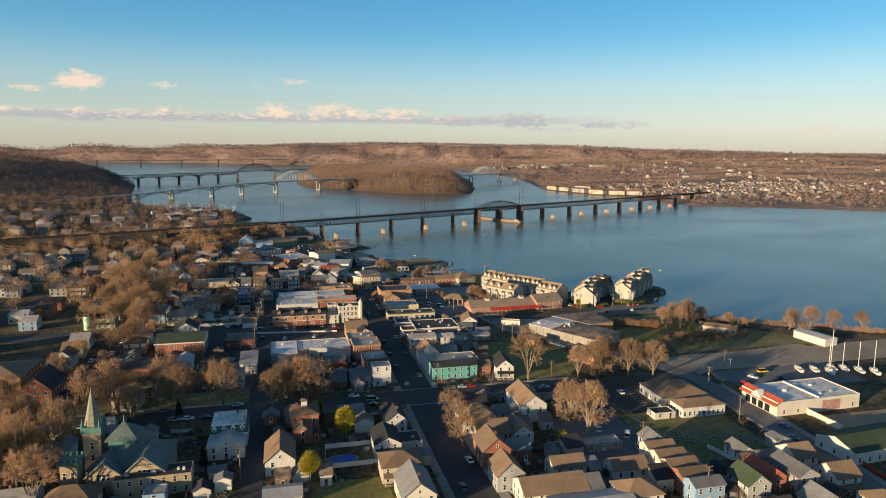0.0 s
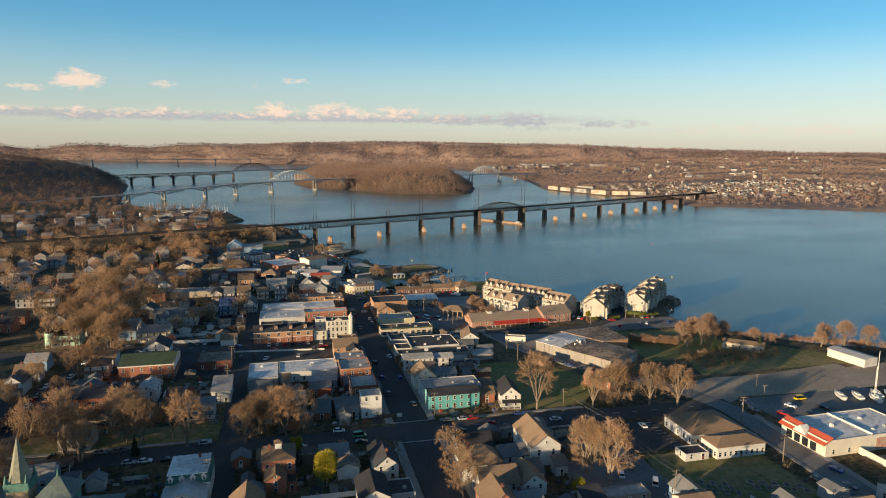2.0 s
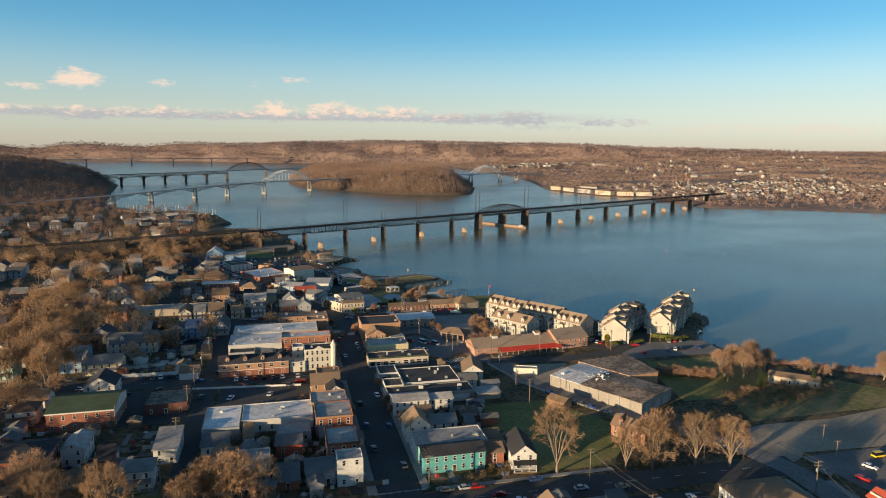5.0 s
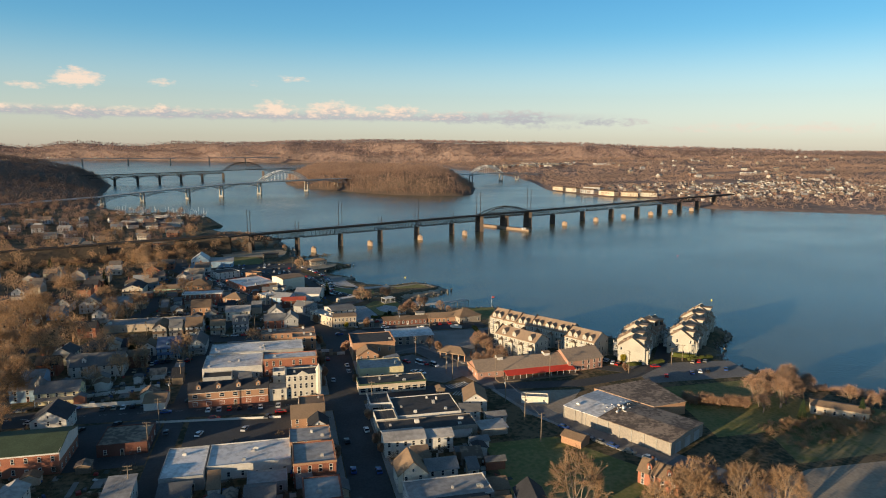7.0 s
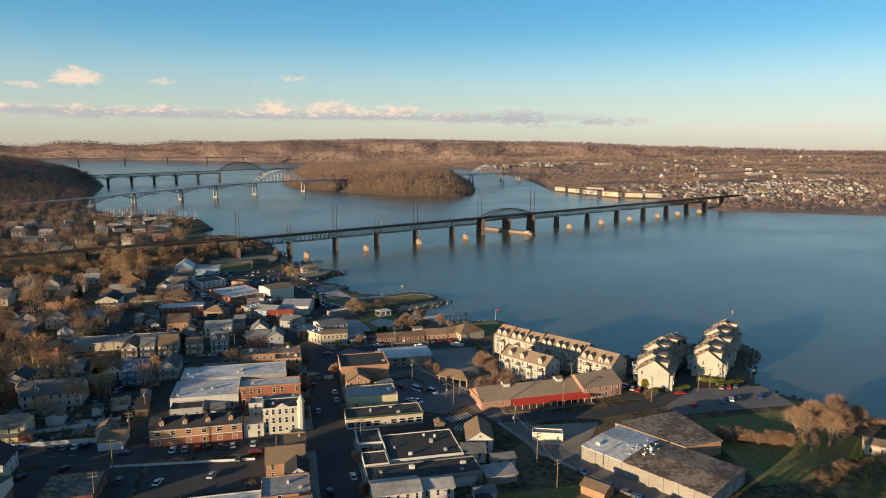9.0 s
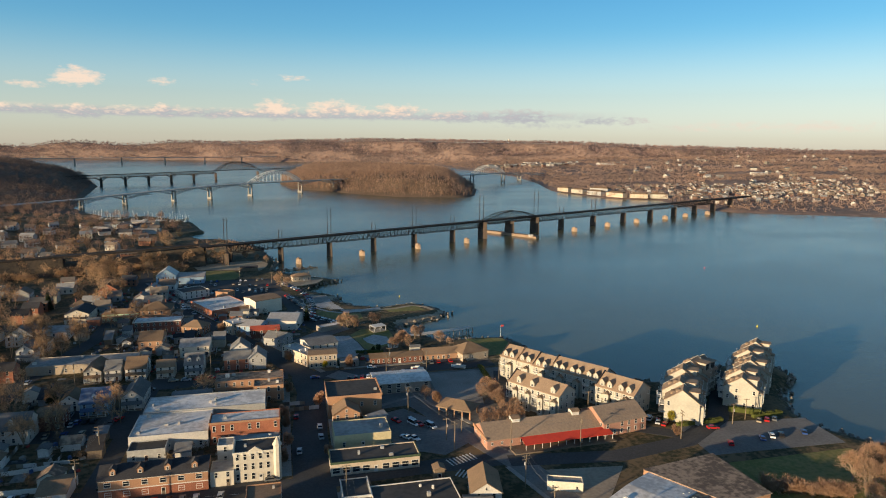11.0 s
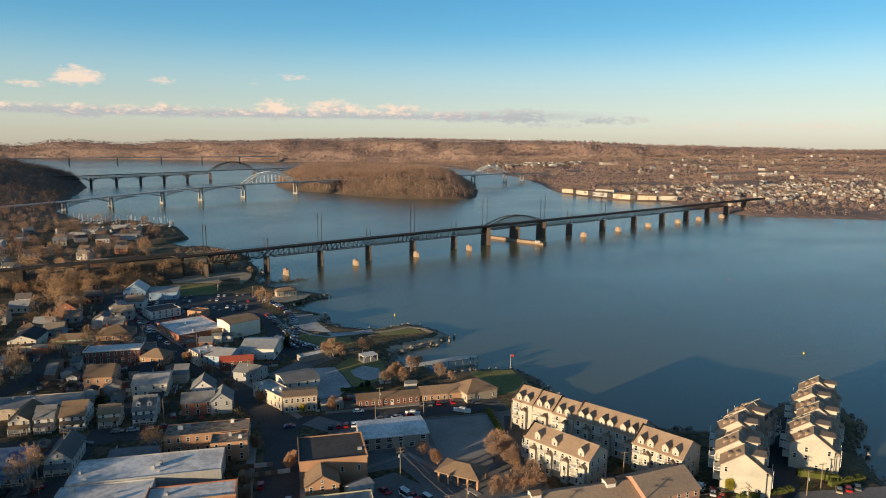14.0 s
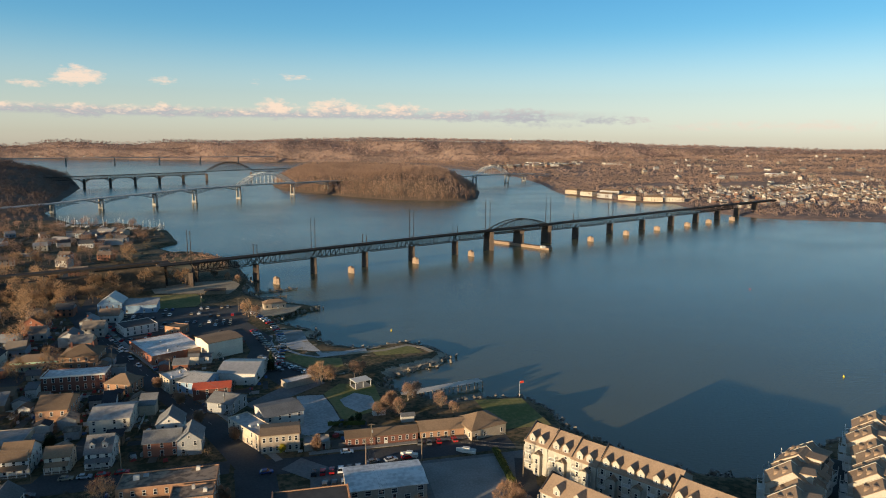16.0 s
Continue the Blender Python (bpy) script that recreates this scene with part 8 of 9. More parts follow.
def open_gap(X, Y, d, r):
    town = ((X - 1060) / 330) ** 2 + ((Y - 1440) / 230) ** 2 < 1
    return ~((waves(X, Y, 520, 23) > 0.55) & (d > 120)) & ~town & (d > 70 + 25 * waves(X, Y, 90, 6))


canopy_mass("outer_canopy", "bare brown woods downriver", RIGHT, 2500, 4500, 250, 2250, 13, h_right, 12, open_gap, 8)
canopy_mass("upriver_canopy", "bare woods on the upriver bank", LEFT, -3500, -500, 2700, 4650, 14, h_left, 14, None, 10)
woods("far_bank_woods", "bare brown trees on the far bank", scatter(RIGHT, 670, 2500, 500, 2250, 12, h_right, -1, town_gap, seed=6), 8.5, 5.4, 20, 2.1, 0.66, m=twig_bank, seed=6, limbs=False, uneven=0.4)
woods("inland_woods", "bare brown trees rising inland", scatter(RIGHT, 700, 4500, 2250, 4750, 22, h_right, -1, town_gap, seed=7), 12, 10, 14, 3.6, 1.45, m=twig_bank, seed=7, limbs=False, uneven=0.45)
woods("ridge_woods", "bare trees along the far ridge, tinted bluish for haze", scatter(FAR, -2900, 4500, 2200, 5760, 16, h_far, -1, lambda X, Y, d, r: d < 330, seed=9), 17, 9, 16, 4.6, 1.6, m=twig_ridge_haze, seed=9, limbs=False, uneven=0.45)
r_ = np.random.RandomState(31)
rows_ = np.stack([r_.uniform(-340, -30, 1500), np.zeros(1500), np.zeros(1500)], 1)
rows_[:, 1] = 757 + (rows_[:, 0] + 184) * 0.27 + r_.normal(-6, 17, 1500)
rows_[:, 2] = GZ + np.clip(11 - np.abs(rows_[:, 1] - 757 - (rows_[:, 0] + 184) * 0.27) * 0.85, 0, 9) * (rows_[:, 0] < -126)
woods("embankment_scrub", "brown scrub along the railway bank", rows_[(waves(rows_[:, 0], rows_[:, 1], 34, 5) > -0.15)][:700], 5.5, 3.4, 150, 1.6, 0.1, twig, seed=11, low=0.02)
far_town = np.stack([r_.uniform(-560, -75, 900), r_.uniform(830, 1330, 900), np.zeros(900)], 1)
keepm = edge_distance(far_town[:, 0], far_town[:, 1], SHORE) > 25
far_town = far_town[keepm]
far_town[:, 2] = GZ + ramp(-far_town[:, 0], 160, 620) * ramp(far_town[:, 1], 250, 900) * 17
woods("riverside_woods", "bare brown trees behind the marina", far_town[:620], 11, 5.2, 200, 1.6, 0.12, twig_far, seed=12)
west = np.stack([r_.uniform(-720, -440, 1500), r_.uniform(150, 1250, 1500), np.zeros(1500)], 1)
west[:, 2] = GZ + ramp(-west[:, 0], 160, 620) * ramp(west[:, 1], 250, 900) * 17
woods("west_woods", "bare brown woods west of the town", west[:650], 12, 6, 150, 2.1, 0.16, twig, seed=13)
inner = []
for k in range(5200):
    x, y = rng.uniform(-460, -58), rng.uniform(140, 850)
    dens = 0.5 + 0.5 * math.sin(x * 0.023 + 1.1) * math.sin(y * 0.019 + 0.7)
    if len(inner) < 560 and rng.random() < dens and free(x, y, 0.8) and not any(abs(x - q) < 5 for q in ROADS_X) and not (x > -75 and y < 430):
        inner.append((x, y, ground_z(x, y) - 0.3))
        TAKEN.append((x, y, 2.6))
woods("garden_trees", "bare brown garden trees among the houses", inner, 13.5, 6.2, 340, 1.6, 0.085, twig, seed=17)
woods("yard_bushes", "brown leafless shrubs in the back yards", bushes, 3.2, 2.0, 120, 0.9, 0.07, brush_m, seed=18, low=0.02)
hedge_pts = np.stack([r_.uniform(194, 216, 160), np.zeros(160), np.full(160, GZ)], 1)
hedge_pts[:, 1] = 348 - (hedge_pts[:, 0] - 194) * 0.42 + r_.normal(0, 1.3, 160)
woods("reed_hedge", "tall dry reed hedge across the lawn", hedge_pts, 3.6, 1.5, 120, 1.1, 0.06, twig_pale, seed=14, low=0.05)
bank_pts = np.stack([r_.uniform(250, 345, 320), np.zeros(320), np.full(320, GZ - 0.8)], 1)
bank_pts[:, 1] = 352 - (bank_pts[:, 0] - 262) * 0.62 + r_.normal(0, 2.0, 320) - 4
woods("bank_scrub", "brown scrub along the river bank", bank_pts, 3.0, 1.7, 100, 0.9, 0.06, twig_pale, seed=15, low=0.05)
scrub2 = np.stack([r_.uniform(206, 262, 260), r_.uniform(300, 322, 260), np.full(260, GZ)], 1)
woods("field_scrub", "dark brush and shrubs beside the lawn", scrub2[(scrub2[:, 0] - 206) * 0.25 + 298 < scrub2[:, 1]], 2.2, 1.6, 100, 0.8, 0.06, twig, seed=16, low=0.05)

low = np.stack([r_.uniform(-420, -60, 1500), r_.uniform(800, 1180, 1500), np.zeros(1500)], 1)
low = low[edge_distance(low[:, 0], low[:, 1], SHORE) > 9][:800]
low[:, 2] = GZ - 0.2 + ramp(-low[:, 0], 160, 620) * ramp(low[:, 1], 250, 900) * 17
woods("marina_brush", "dark brown brush and shrubs behind the marina", low, 4.0, 3.0, 110, 1.3, 0.1, brush_m, seed=23, low=0.02)
mound = np.stack([r_.uniform(-45, 18, 120), r_.uniform(868, 945, 120), np.full(120, GZ - 0.3)], 1)
woods("point_scrub", "low brown scrub on the point", mound[edge_distance(mound[:, 0], mound[:, 1], SHORE) > 3], 3.2, 2.2, 110, 1.0, 0.08, twig_pale, seed=19, low=0.02)
for x, y, s in ((-79, 691, 1.1), (-95, 800, 1.0), (-100, 744, 1.2), (-49, 803, 0.8), (-40, 802, 0.75), (-32, 800, 0.8), (-22, 797, 0.75), (-11, 795, 0.7), (-92, 770, 1.0), (-86, 752, 1.0), (-88, 726, 1.1), (-72, 700, 0.9)):
    tree(TREES, x, y, "bare golden-brown tree near the railway", s, group="bare trees")

brush_pts = [(122 + i * 1.3, 415.5 + (i * 37 % 5) * 0.9, GZ - 0.2) for i in range(14)] + [(134.5 + (i * 29 % 7) * 0.5 - 1.5, 426 + i * 1.7, GZ - 0.2) for i in range(14)]
woods("lane_brush", "tall tan leafless brush beside the apartments", brush_pts, 6.0, 2.2, 330, 1.3, 0.06, twig_pale, seed=21, low=0.05)
tree(ROUND, 109, 438, "round pinkish-brown tree beside a shelter", 1.0, group="street trees")
tree(ROUND, 189, 389, "pale brown bush in a kerbed island", 0.7, group="street trees")
tree(GOLD, 194, 400, "round yellow-green bush before a gable", 0.5, group="leafy trees")
tree(GOLD, 199, 399.5, "round yellow-green bush before a gable", 0.55, group="leafy trees")

# ---------------------------------------------------------------- far town across the river
FARM = []
for k in range(430):
    x, y = rng.gauss(1090, 190), rng.gauss(1470, 120)
    d = float(edge_distance(np.array(x), np.array(y), RIGHT))
    if d > 35:
        FARM.append((x, y, 1.4 + float(h_right(np.array(x), np.array(y), np.array(d))), rng.uniform(-40, 40), rng.uniform(7, 12), rng.uniform(6.5, 9.5), rng.uniform(3.5, 6)))
for k in range(110):
    x, y = rng.uniform(1150, 3600), rng.uniform(1500, 3300)
    FARM.append((x, y, 4 + float(h_right(np.array(x), np.array(y), edge_distance(np.array(x), np.array(y), RIGHT))), rng.uniform(-40, 40), rng.uniform(12, 22), rng.uniform(9, 14), rng.uniform(5, 8)))
for k in range(46):
    x, y = 1060 + rng.uniform(-110, 240), 3000 + rng.uniform(-90, 90)
    FARM.append((x, y, 10 + float(h_right(np.array(x), np.array(y), edge_distance(np.array(x), np.array(y), RIGHT))), rng.uniform(-30, 30), rng.uniform(14, 24), rng.uniform(9, 14), rng.uniform(6, 9)))
for k in range(16):
    x = -1500 + k * 26 + rng.uniform(-8, 8)
    FARM.append((x, 5106 - (x + 1500) * 0.28 + rng.uniform(4, 24), 6, rng.uniform(-20, 20), rng.uniform(14, 34), rng.uniform(10, 16), rng.uniform(6, 10)))
house_mass("far_bank_houses", "small white houses of the town across the river", FARM, far_mix)
for i, (x, y, w, h) in enumerate(((684, 1640, 34, 11), (694, 1585, 34, 11), (706, 1530, 40, 11), (722, 1470, 44, 12), (752, 1425, 36, 11), (790, 1412, 36, 11), (728, 1560, 46, 17))):
    B("apartment_block", "long pale waterfront apartment block across the river", x, y, w, 14, h * 0.72, "hip", (beige, condo, greysid, beige)[i % 4], sh_brown, rot=-68 if i < 4 else (-32 if i < 6 else -60), storeys=3, gap=5.6, pitch=0.45, z=3, cat="apartment building", group="far bank apartments")
for x, y, w, d in ((1490, 3010, 90, 40), (3150, 2500, 200, 70), (1250, 3350, 90, 40), (3500, 2450, 160, 60), (1480, 1950, 70, 30)):
    z = 1.4 + float(h_right(np.array(x), np.array(y), edge_distance(np.array(x), np.array(y), RIGHT)))
    B("depot", "large pale warehouse far inland", x, y, w, d, 8, "flat", white, membrane, z=z + 2, storeys=0, cat="warehouse", group="distant warehouses")
# water tower
wt = thing("water_tower", 1440, 4150, 112, 0, "white water tower on the skyline", "tower")
bm = bmesh.new()
beam(bm, (0, 0, 0), (0, 0, 24), 2, 8)
beam(bm, (0, 0, 24), (0, 0, 28), 3, 10, 6)
beam(bm, (0, 0, 28), (0, 0, 34), 6, 10, 5.6)
beam(bm, (0, 0, 34), (0, 0, 36), 5.6, 10, 1.5)
part("tank", bm, white, wt)

# ---------------------------------------------------------------- cars
def car_parts(van=False):
    L, W, H = (5.0, 1.95, 2.05) if van else (4.5, 1.8, 1.45)
    bm = bmesh.new()
    prof = [(-L / 2, 0.35), (-L / 2, 0.85), (-L / 2 + 0.35, 0.95), (L / 2 - 1.3, 0.95), (L / 2 - 0.1, 0.8), (L / 2, 0.35)]
    a = [bm.verts.new((x, -W / 2, z)) for x, z in prof]
    b = [bm.verts.new((x, W / 2, z)) for x, z in prof]
    bm.faces.new(a)
    bm.faces.new(b[::-1])
    for i in range(len(prof)):
        j = (i + 1) % len(prof)
        bm.faces.new((a[j], a[i], b[i], b[j]))
    top = (-L / 2 + 0.9, L / 2 - 2.1) if not van else (-L / 2 + 0.2, L / 2 - 1.6)
    box(bm, top[0], top[1], -W / 2 + 0.22, W / 2 - 0.22, H - 0.07, H)
    bmesh.ops.recalc_face_normals(bm, faces=bm.faces)
    body = bm
    bm = bmesh.new()
    lo = [(-L / 2 + (0.1 if van else 0.35), 0.95), (L / 2 - (0.9 if van else 1.25), 0.95)]
    v = [bm.verts.new(p) for p in ((lo[0][0], -W / 2 + 0.08, 0.95), (lo[1][0], -W / 2 + 0.08, 0.95), (lo[1][0], W / 2 - 0.08, 0.95), (lo[0][0], W / 2 - 0.08, 0.95),
                                   (top[0], -W / 2 + 0.22, H - 0.07), (top[1], -W / 2 + 0.22, H - 0.07), (top[1], W / 2 - 0.22, H - 0.07), (top[0], W / 2 - 0.22, H - 0.07))]
    for f in ((4, 5, 6, 7), (0, 1, 5, 4), (1, 2, 6, 5), (2, 3, 7, 6), (3, 0, 4, 7)):
        bm.faces.new([v[i] for i in f])
    cabin = bm
    bm = bmesh.new()
    beam(bm, (0, -0.11, 0), (0, 0.11, 0), 0.33, 10)
    return body, cabin, bm, L, W


CARS = {}
for van in (False, True):
    body, cabin, wheel, L_, W_ = car_parts(van)
    wm = mesh_of("wheel", wheel, rubber)
    cmesh = mesh_of("cabin", cabin, car_glass)
    bme = mesh_of("body", body, CARP["white"])
    for key, pm in CARP.items():
        me = bme.copy()
        me.materials.clear()
        me.materials.append(pm)
        c = None
        CARS[(van, key)] = (me, cmesh, wm, L_, W_)


def car(x, y, rot, colour="silver", van=False):
    me, cm, wm, L_, W_ = CARS[(van, colour)]
    c = thing("van" if van else "car", x, y, ground_z(x, y) + 0.06, rot, "parked " + colour + (" delivery van on asphalt" if van else " car on asphalt"), "van" if van else "car", "parked vehicles")
    put("body", me, c, Matrix.Identity(4))
    put("cabin", cm, c, Matrix.Identity(4))
    for sx in (-0.3, 0.31):
        for sy in (-1, 1):
            put("wheel", wm, c, Matrix.Translation((sx * L_, sy * (W_ / 2 - 0.1), 0.33)))


crng = random.Random(5)
COLS = ("white", "silver", "grey", "black", "black", "grey", "silver", "white", "blue", "red", "tan")


def cars_at(rot, pts, jitter=4):
    for x, y in pts:
        car(x, y, rot + crng.uniform(-jitter, jitter), crng.choice(COLS))


cars_at(90, ((-39, 393), (-35, 393), (-31.5, 393), (-28, 393), (-24, 393), (2, 382.6), (6, 382.4), (10, 382.2), (14, 382), (18, 381.8), (22, 381.6), (29, 381.4)))
cars_at(35, [(51.5 + i * 1.05, 650 - i * 3.9) for i in range(15)] + [(66 + i * 2.0, 590 - i * 2.7) for i in range(7)])
cars_at(-30, [(57.5 + i * 1.7, 600 - i * 4.2) for i in range(6)])
cars_at(70, ((-30, 376), (-42, 373), (1, 360), (-21, 353), (-18, 353), (17, 361), (25, 371)))
cars_at(90, ((-37, 458), (-33, 457), (-28, 457), (-24, 457), (-30, 438), (-24, 438), (-19, 438), (-36, 438), (-20, 457)))
cars_at(0, ((71, 267.2), (77, 267.2), (100, 267.2), (91, 256.4), (97, 256.2), (73, 257), (112, 259), (125, 257), (29, 266.8), (36, 255.6), (29, 255.6), (15, 256.4), (-18, 267), (-41, 257), (-36, 257), (-29, 256.4), (5, 373.6), (62, 479), (89, 487.6), (-60, 257), (-66, 267)))
car(80.5, 267, 0, "red")
car(86, 261, 8, "red")
car(36, 261, 0, "green", True)
car(94, 316, 0, "white")
car(100, 316, 0, "black")
cars_at(-57, ((142, 321), (144.5, 317.5), (148, 312), (139, 326), (152, 306), (134, 336)))
cars_at(90, ((-11, 364), (-19, 354), (-22.5, 354), (-7.6, 300)))
cars_at(70, ((121, 218), (115, 213), (102, 182)))
car(123, 206, 60, "white", True)
car(122, 196, 70, "white", True)
car(113, 180, 0, "white", True)
cars_at(-70, ((194, 250), (203, 244), (212, 250), (214, 241), (224, 246), (186, 200), (181.5, 190), (175, 196), (174, 188)))
car(222, 256, 0, "yellow", True)
cars_at(90, ((54, 183), (60.8, 200), (53, 300), (61, 318), (53, 342), (61, 350), (53, 406), (61, 416), (52.6, 436), (61, 425), (53, 320), (61, 286)))
cars_at(90, [(-91.2, 318 + i * 5.8) for i in range(6)] + [(-91.2, 296), (-84.6, 310), (-84.6, 330), (-84.6, 352)])
cars_at(50, ((228, 393), (231.5, 393), (235, 393), (187, 404), (188.5, 400.5)))
cars_at(60, ((218, 379), (223, 380), (227, 380), (237, 380), (204, 378)))
car(206, 391, -10, "red")
car(190, 398, 40, "red")
car(90, 424, -60, "red")
car(96, 420, -60, "white", True)
car(91, 409, 130, "white")
car(101, 417, -60, "grey")
for i in range(7):
    car(77 + i * 2.9, 474.6 + 0.2 * i, 84, ("black", "red", "red", "white", "grey", "silver", "black")[i])
    car(80 + i * 3.0, 466.5, 84, ("grey", "black", "silver", "black", "white", "blue", "black")[i])
cars_at(15, ((97, 478.4), (103, 478.6), (109, 479)))
cars_at(85, ((115, 489.2), (118.4, 488.6), (122, 488.6), (135, 487.5), (128, 488.8)))
cars_at(4, ((0, 488.6), (5.4, 488.6), (16.5, 489), (-8, 479.6), (-30, 480)))
car(10.8, 488.6, 3, "red")
for j, y in enumerate((646, 654, 668, 676, 690, 698, 711)):
    for i in range(17):
        if crng.random() < 0.4:
            car(-30 + i * 4.2 + crng.uniform(-0.3, 0.3), y + crng.uniform(-0.4, 0.4), 88, crng.choice(COLS))
for i in range(20):
    t = i / 19
    car(65.5 - 16 * t * t + 4 * math.sin(t * 3.1), 592 + 100 * t, 30, crng.choice(COLS))
for i in range(16):
    s = i * 8.6
    car(-66 + 0.46 * s + 3.4, 722 - 0.86 * s * 0.99 - 1, -62, crng.choice(COLS)) if crng.random() < 0.6 else None

cars_at(90, [(-91.2, 170 + i * 6.4) for i in range(9) if i % 4] + [(-84.8, 188), (-84.8, 205), (-84.8, 222), (-84.4, 372), (-84.2, 366), (-80, 420), (-76, 432), (-62, 500)])
cars_at(0, ((-46, 267), (-52, 267), (-74, 257), (-6, 394), (-50, 396), (-14, 384), (-62, 384), (-70, 397), (20, 390), (30, 374.5), (38, 374), (44, 388)))
cars_at(90, ((-46, 446), (-42, 446), (-16, 446), (-30, 447), (-36, 447), (112, 172), (116, 172), (126, 232), (142, 246), (132, 246), (84, 204), (92, 192)))
cars_at(-62, ((20, 562), (14, 574), (0, 600), (-6, 612), (36, 534), (-14, 626)))

# ---------------------------------------------------------------- poles and cables
POLES = {}


def pole(x, y, h=11.0, rot=0, key=None, arms=2):
    p = thing("utility_pole", x, y, ground_z(x, y), rot, "weathered wooden utility pole with crossarms", "utility pole", "utility poles")
    bm = bmesh.new()
    beam(bm, (0, 0, -0.5), (0, 0, h), 0.19, 7, 0.13)
    part("post", bm, pole_wood, p)
    for i in range(arms):
        bm = bmesh.new()
        z = h - 0.5 - i * 1.1
        box(bm, -1.3, 1.3, -0.07, 0.07, z, z + 0.15)
        for q in (-1.2, -0.6, 0.6, 1.2):
            beam(bm, (q, 0, z + 0.15), (q, 0, z + 0.38), 0.06, 5)
        part("crossarm", bm, pole_wood, p)
    if (int(x) + int(y)) % 2:
        bm = bmesh.new()
        beam(bm, (0.34, 0, h - 3.4), (0.34, 0, h - 2.4), 0.26, 8)
        part("transformer", bm, steel_grey, p)
    POLES[key or (x, y)] = (x, y, ground_z(x, y) + h)


def wires(a, b, n=3):
    (x0, y0, z0), (x1, y1, z1) = a, b
    d = Vector((x1 - x0, y1 - y0, 0)).normalized()
    s = Vector((-d.y, d.x, 0))
    for k in range(n):
        off = s * (-1.1 + 2.2 * k / max(1, n - 1))
        bm = bmesh.new()
        pts = []
        for i in range(9):
            t = i / 8
            p = Vector((x0, y0, z0)).lerp(Vector((x1, y1, z1)), t) + off
            p.z -= 0.15 + 4 * t * (1 - t) * 0.9 + (0.9 if k % 2 else 0)
            pts.append(p)
        rings = [[bm.verts.new(p + s * (0.02 * math.cos(a)) + Vector((0, 0, 0.02 * math.sin(a)))) for a in (1.57, 3.66, 5.76)] for p in pts]
        for u, v in zip(rings, rings[1:]):
            for i in range(3):
                bm.faces.new((u[i], u[(i + 1) % 3], v[(i + 1) % 3], v[i]))
        tagged(new("cable", mesh_of("cable", bm, wire_m)), "thin overhead cable strung between poles", "cable", "overhead cables")


CHAINS = (((-13.5, 204), (-13.5, 232), (-14, 285), (-14, 318), (-14.5, 350), (-14.6, 372), (-13.8, 394), (-13, 418), (-12.6, 446), (-12, 470)),
          ((117, 263.5), (121, 234), (122, 194), (124, 160)), ((121, 327), (122, 346), (121, 366), (106, 396), (96, 431), (94, 474.5)),
          ((94, 474.5), (113, 475), (143, 458)), ((172, 208), (181, 240), (178, 268)), ((125, 391), (150, 388), (189, 386)), ((16, 490), (-10, 489), (-40, 489)),
          ((45, 532), (18, 576), (-12, 602)), ((66, 270), (66, 300), (66, 372)))
for ch in CHAINS:
    d = Vector(ch[-1]) - Vector(ch[0])
    for q in ch:
        if q not in POLES:
            pole(*q, rot=math.degrees(math.atan2(d.y, d.x)) + 90)
    for a, b in zip(ch, ch[1:]):
        wires(POLES[a], POLES[b])
for x, y in ((167, 417), (216, 393), (224, 396), (209, 267), (203, 255), (15, 722), (40, 700), (105, 404), (112, 409), (98, 491), (-35, 700)):
    pole(x, y, 8.5, arms=1)

# ---------------------------------------------------------------- fences, hedges and garden things
def fence(label, pts, h=1.5, m=None, z=None):
    f = thing("fence", pts[0][0], pts[0][1], GZ, 0, label, "fence", "fences")
    o = Vector(pts[0])
    for a, b in zip(pts, pts[1:]):
        a, b = Vector(a) - o, Vector(b) - o
        d = (b - a).normalized()
        s = Vector((-d.y, d.x)) * 0.05
        bm = bmesh.new()
        prism(bm, [tuple(a - s), tuple(b - s), tuple(b + s), tuple(a + s)], 0.06, h)
        part("fence_panel", bm, m or trim, f)
        n = max(2, int((b - a).length / 2.6))
        for i in range(n):
            p = a.lerp(b, i / n)
            bm = bmesh.new()
            box(bm, p.x - 0.09, p.x + 0.09, p.y - 0.09, p.y + 0.09, -0.2, h + 0.12)
            part("fence_post", bm, m or trim, f)


fence("white board fence round a pool garden", ((13, 205), (30, 205.4), (31.5, 220), (14, 220), (13, 205)), 1.7)
fence("long white wall fence beside parked cars", ((-58, 397), (-23, 396)), 1.8)
fence("long white garden fence", ((-56, 407), (-26, 412)), 1.6)
fence("low white kerb fence", ((-16, 374.5), (30, 369.5)), 0.9)
fence("white board fence between gardens", ((134, 186), (137, 170), (146, 152)), 1.5)
fence("white board fence behind cottages", ((146, 191), (151, 168)), 1.5)
fence("white garden fence by the street", ((34, 246), (47, 246), (47, 236)), 1.1)
fence("white garden fence by the pavement", ((47, 226), (47, 206), (40, 206)), 1.1)
fence("red painted market fence", ((191.5, 186), (189.6, 168), (187.6, 150)), 1.3, red_roof)
fence("grey board fence behind shops", ((99, 333), (99, 318), (72, 318)), 1.6, wood)
fence("pink and white painted yard wall", ((70, 336.8), (98, 336.8)), 3.2, mat("pinkish_wall", (0.5, 0.33, 0.3), (0.62, 0.58, 0.54), 0.85, 0.12, 0.5))
pool = thing("swimming_pool", 19, 211, GZ, 0, "covered garden pool with a bright blue cover", "pool")
bm = bmesh.new()
prism(bm, [(-5 + 0.6 * math.cos(a) if False else 5 * math.cos(a), 2.4 * math.sin(a) * (1 + 0.25 * math.cos(a))) for a in [i * math.pi / 10 for i in range(20)]], 0.04, 0.22)
part("cover", bm, pool_blue, pool)
bm = bmesh.new()
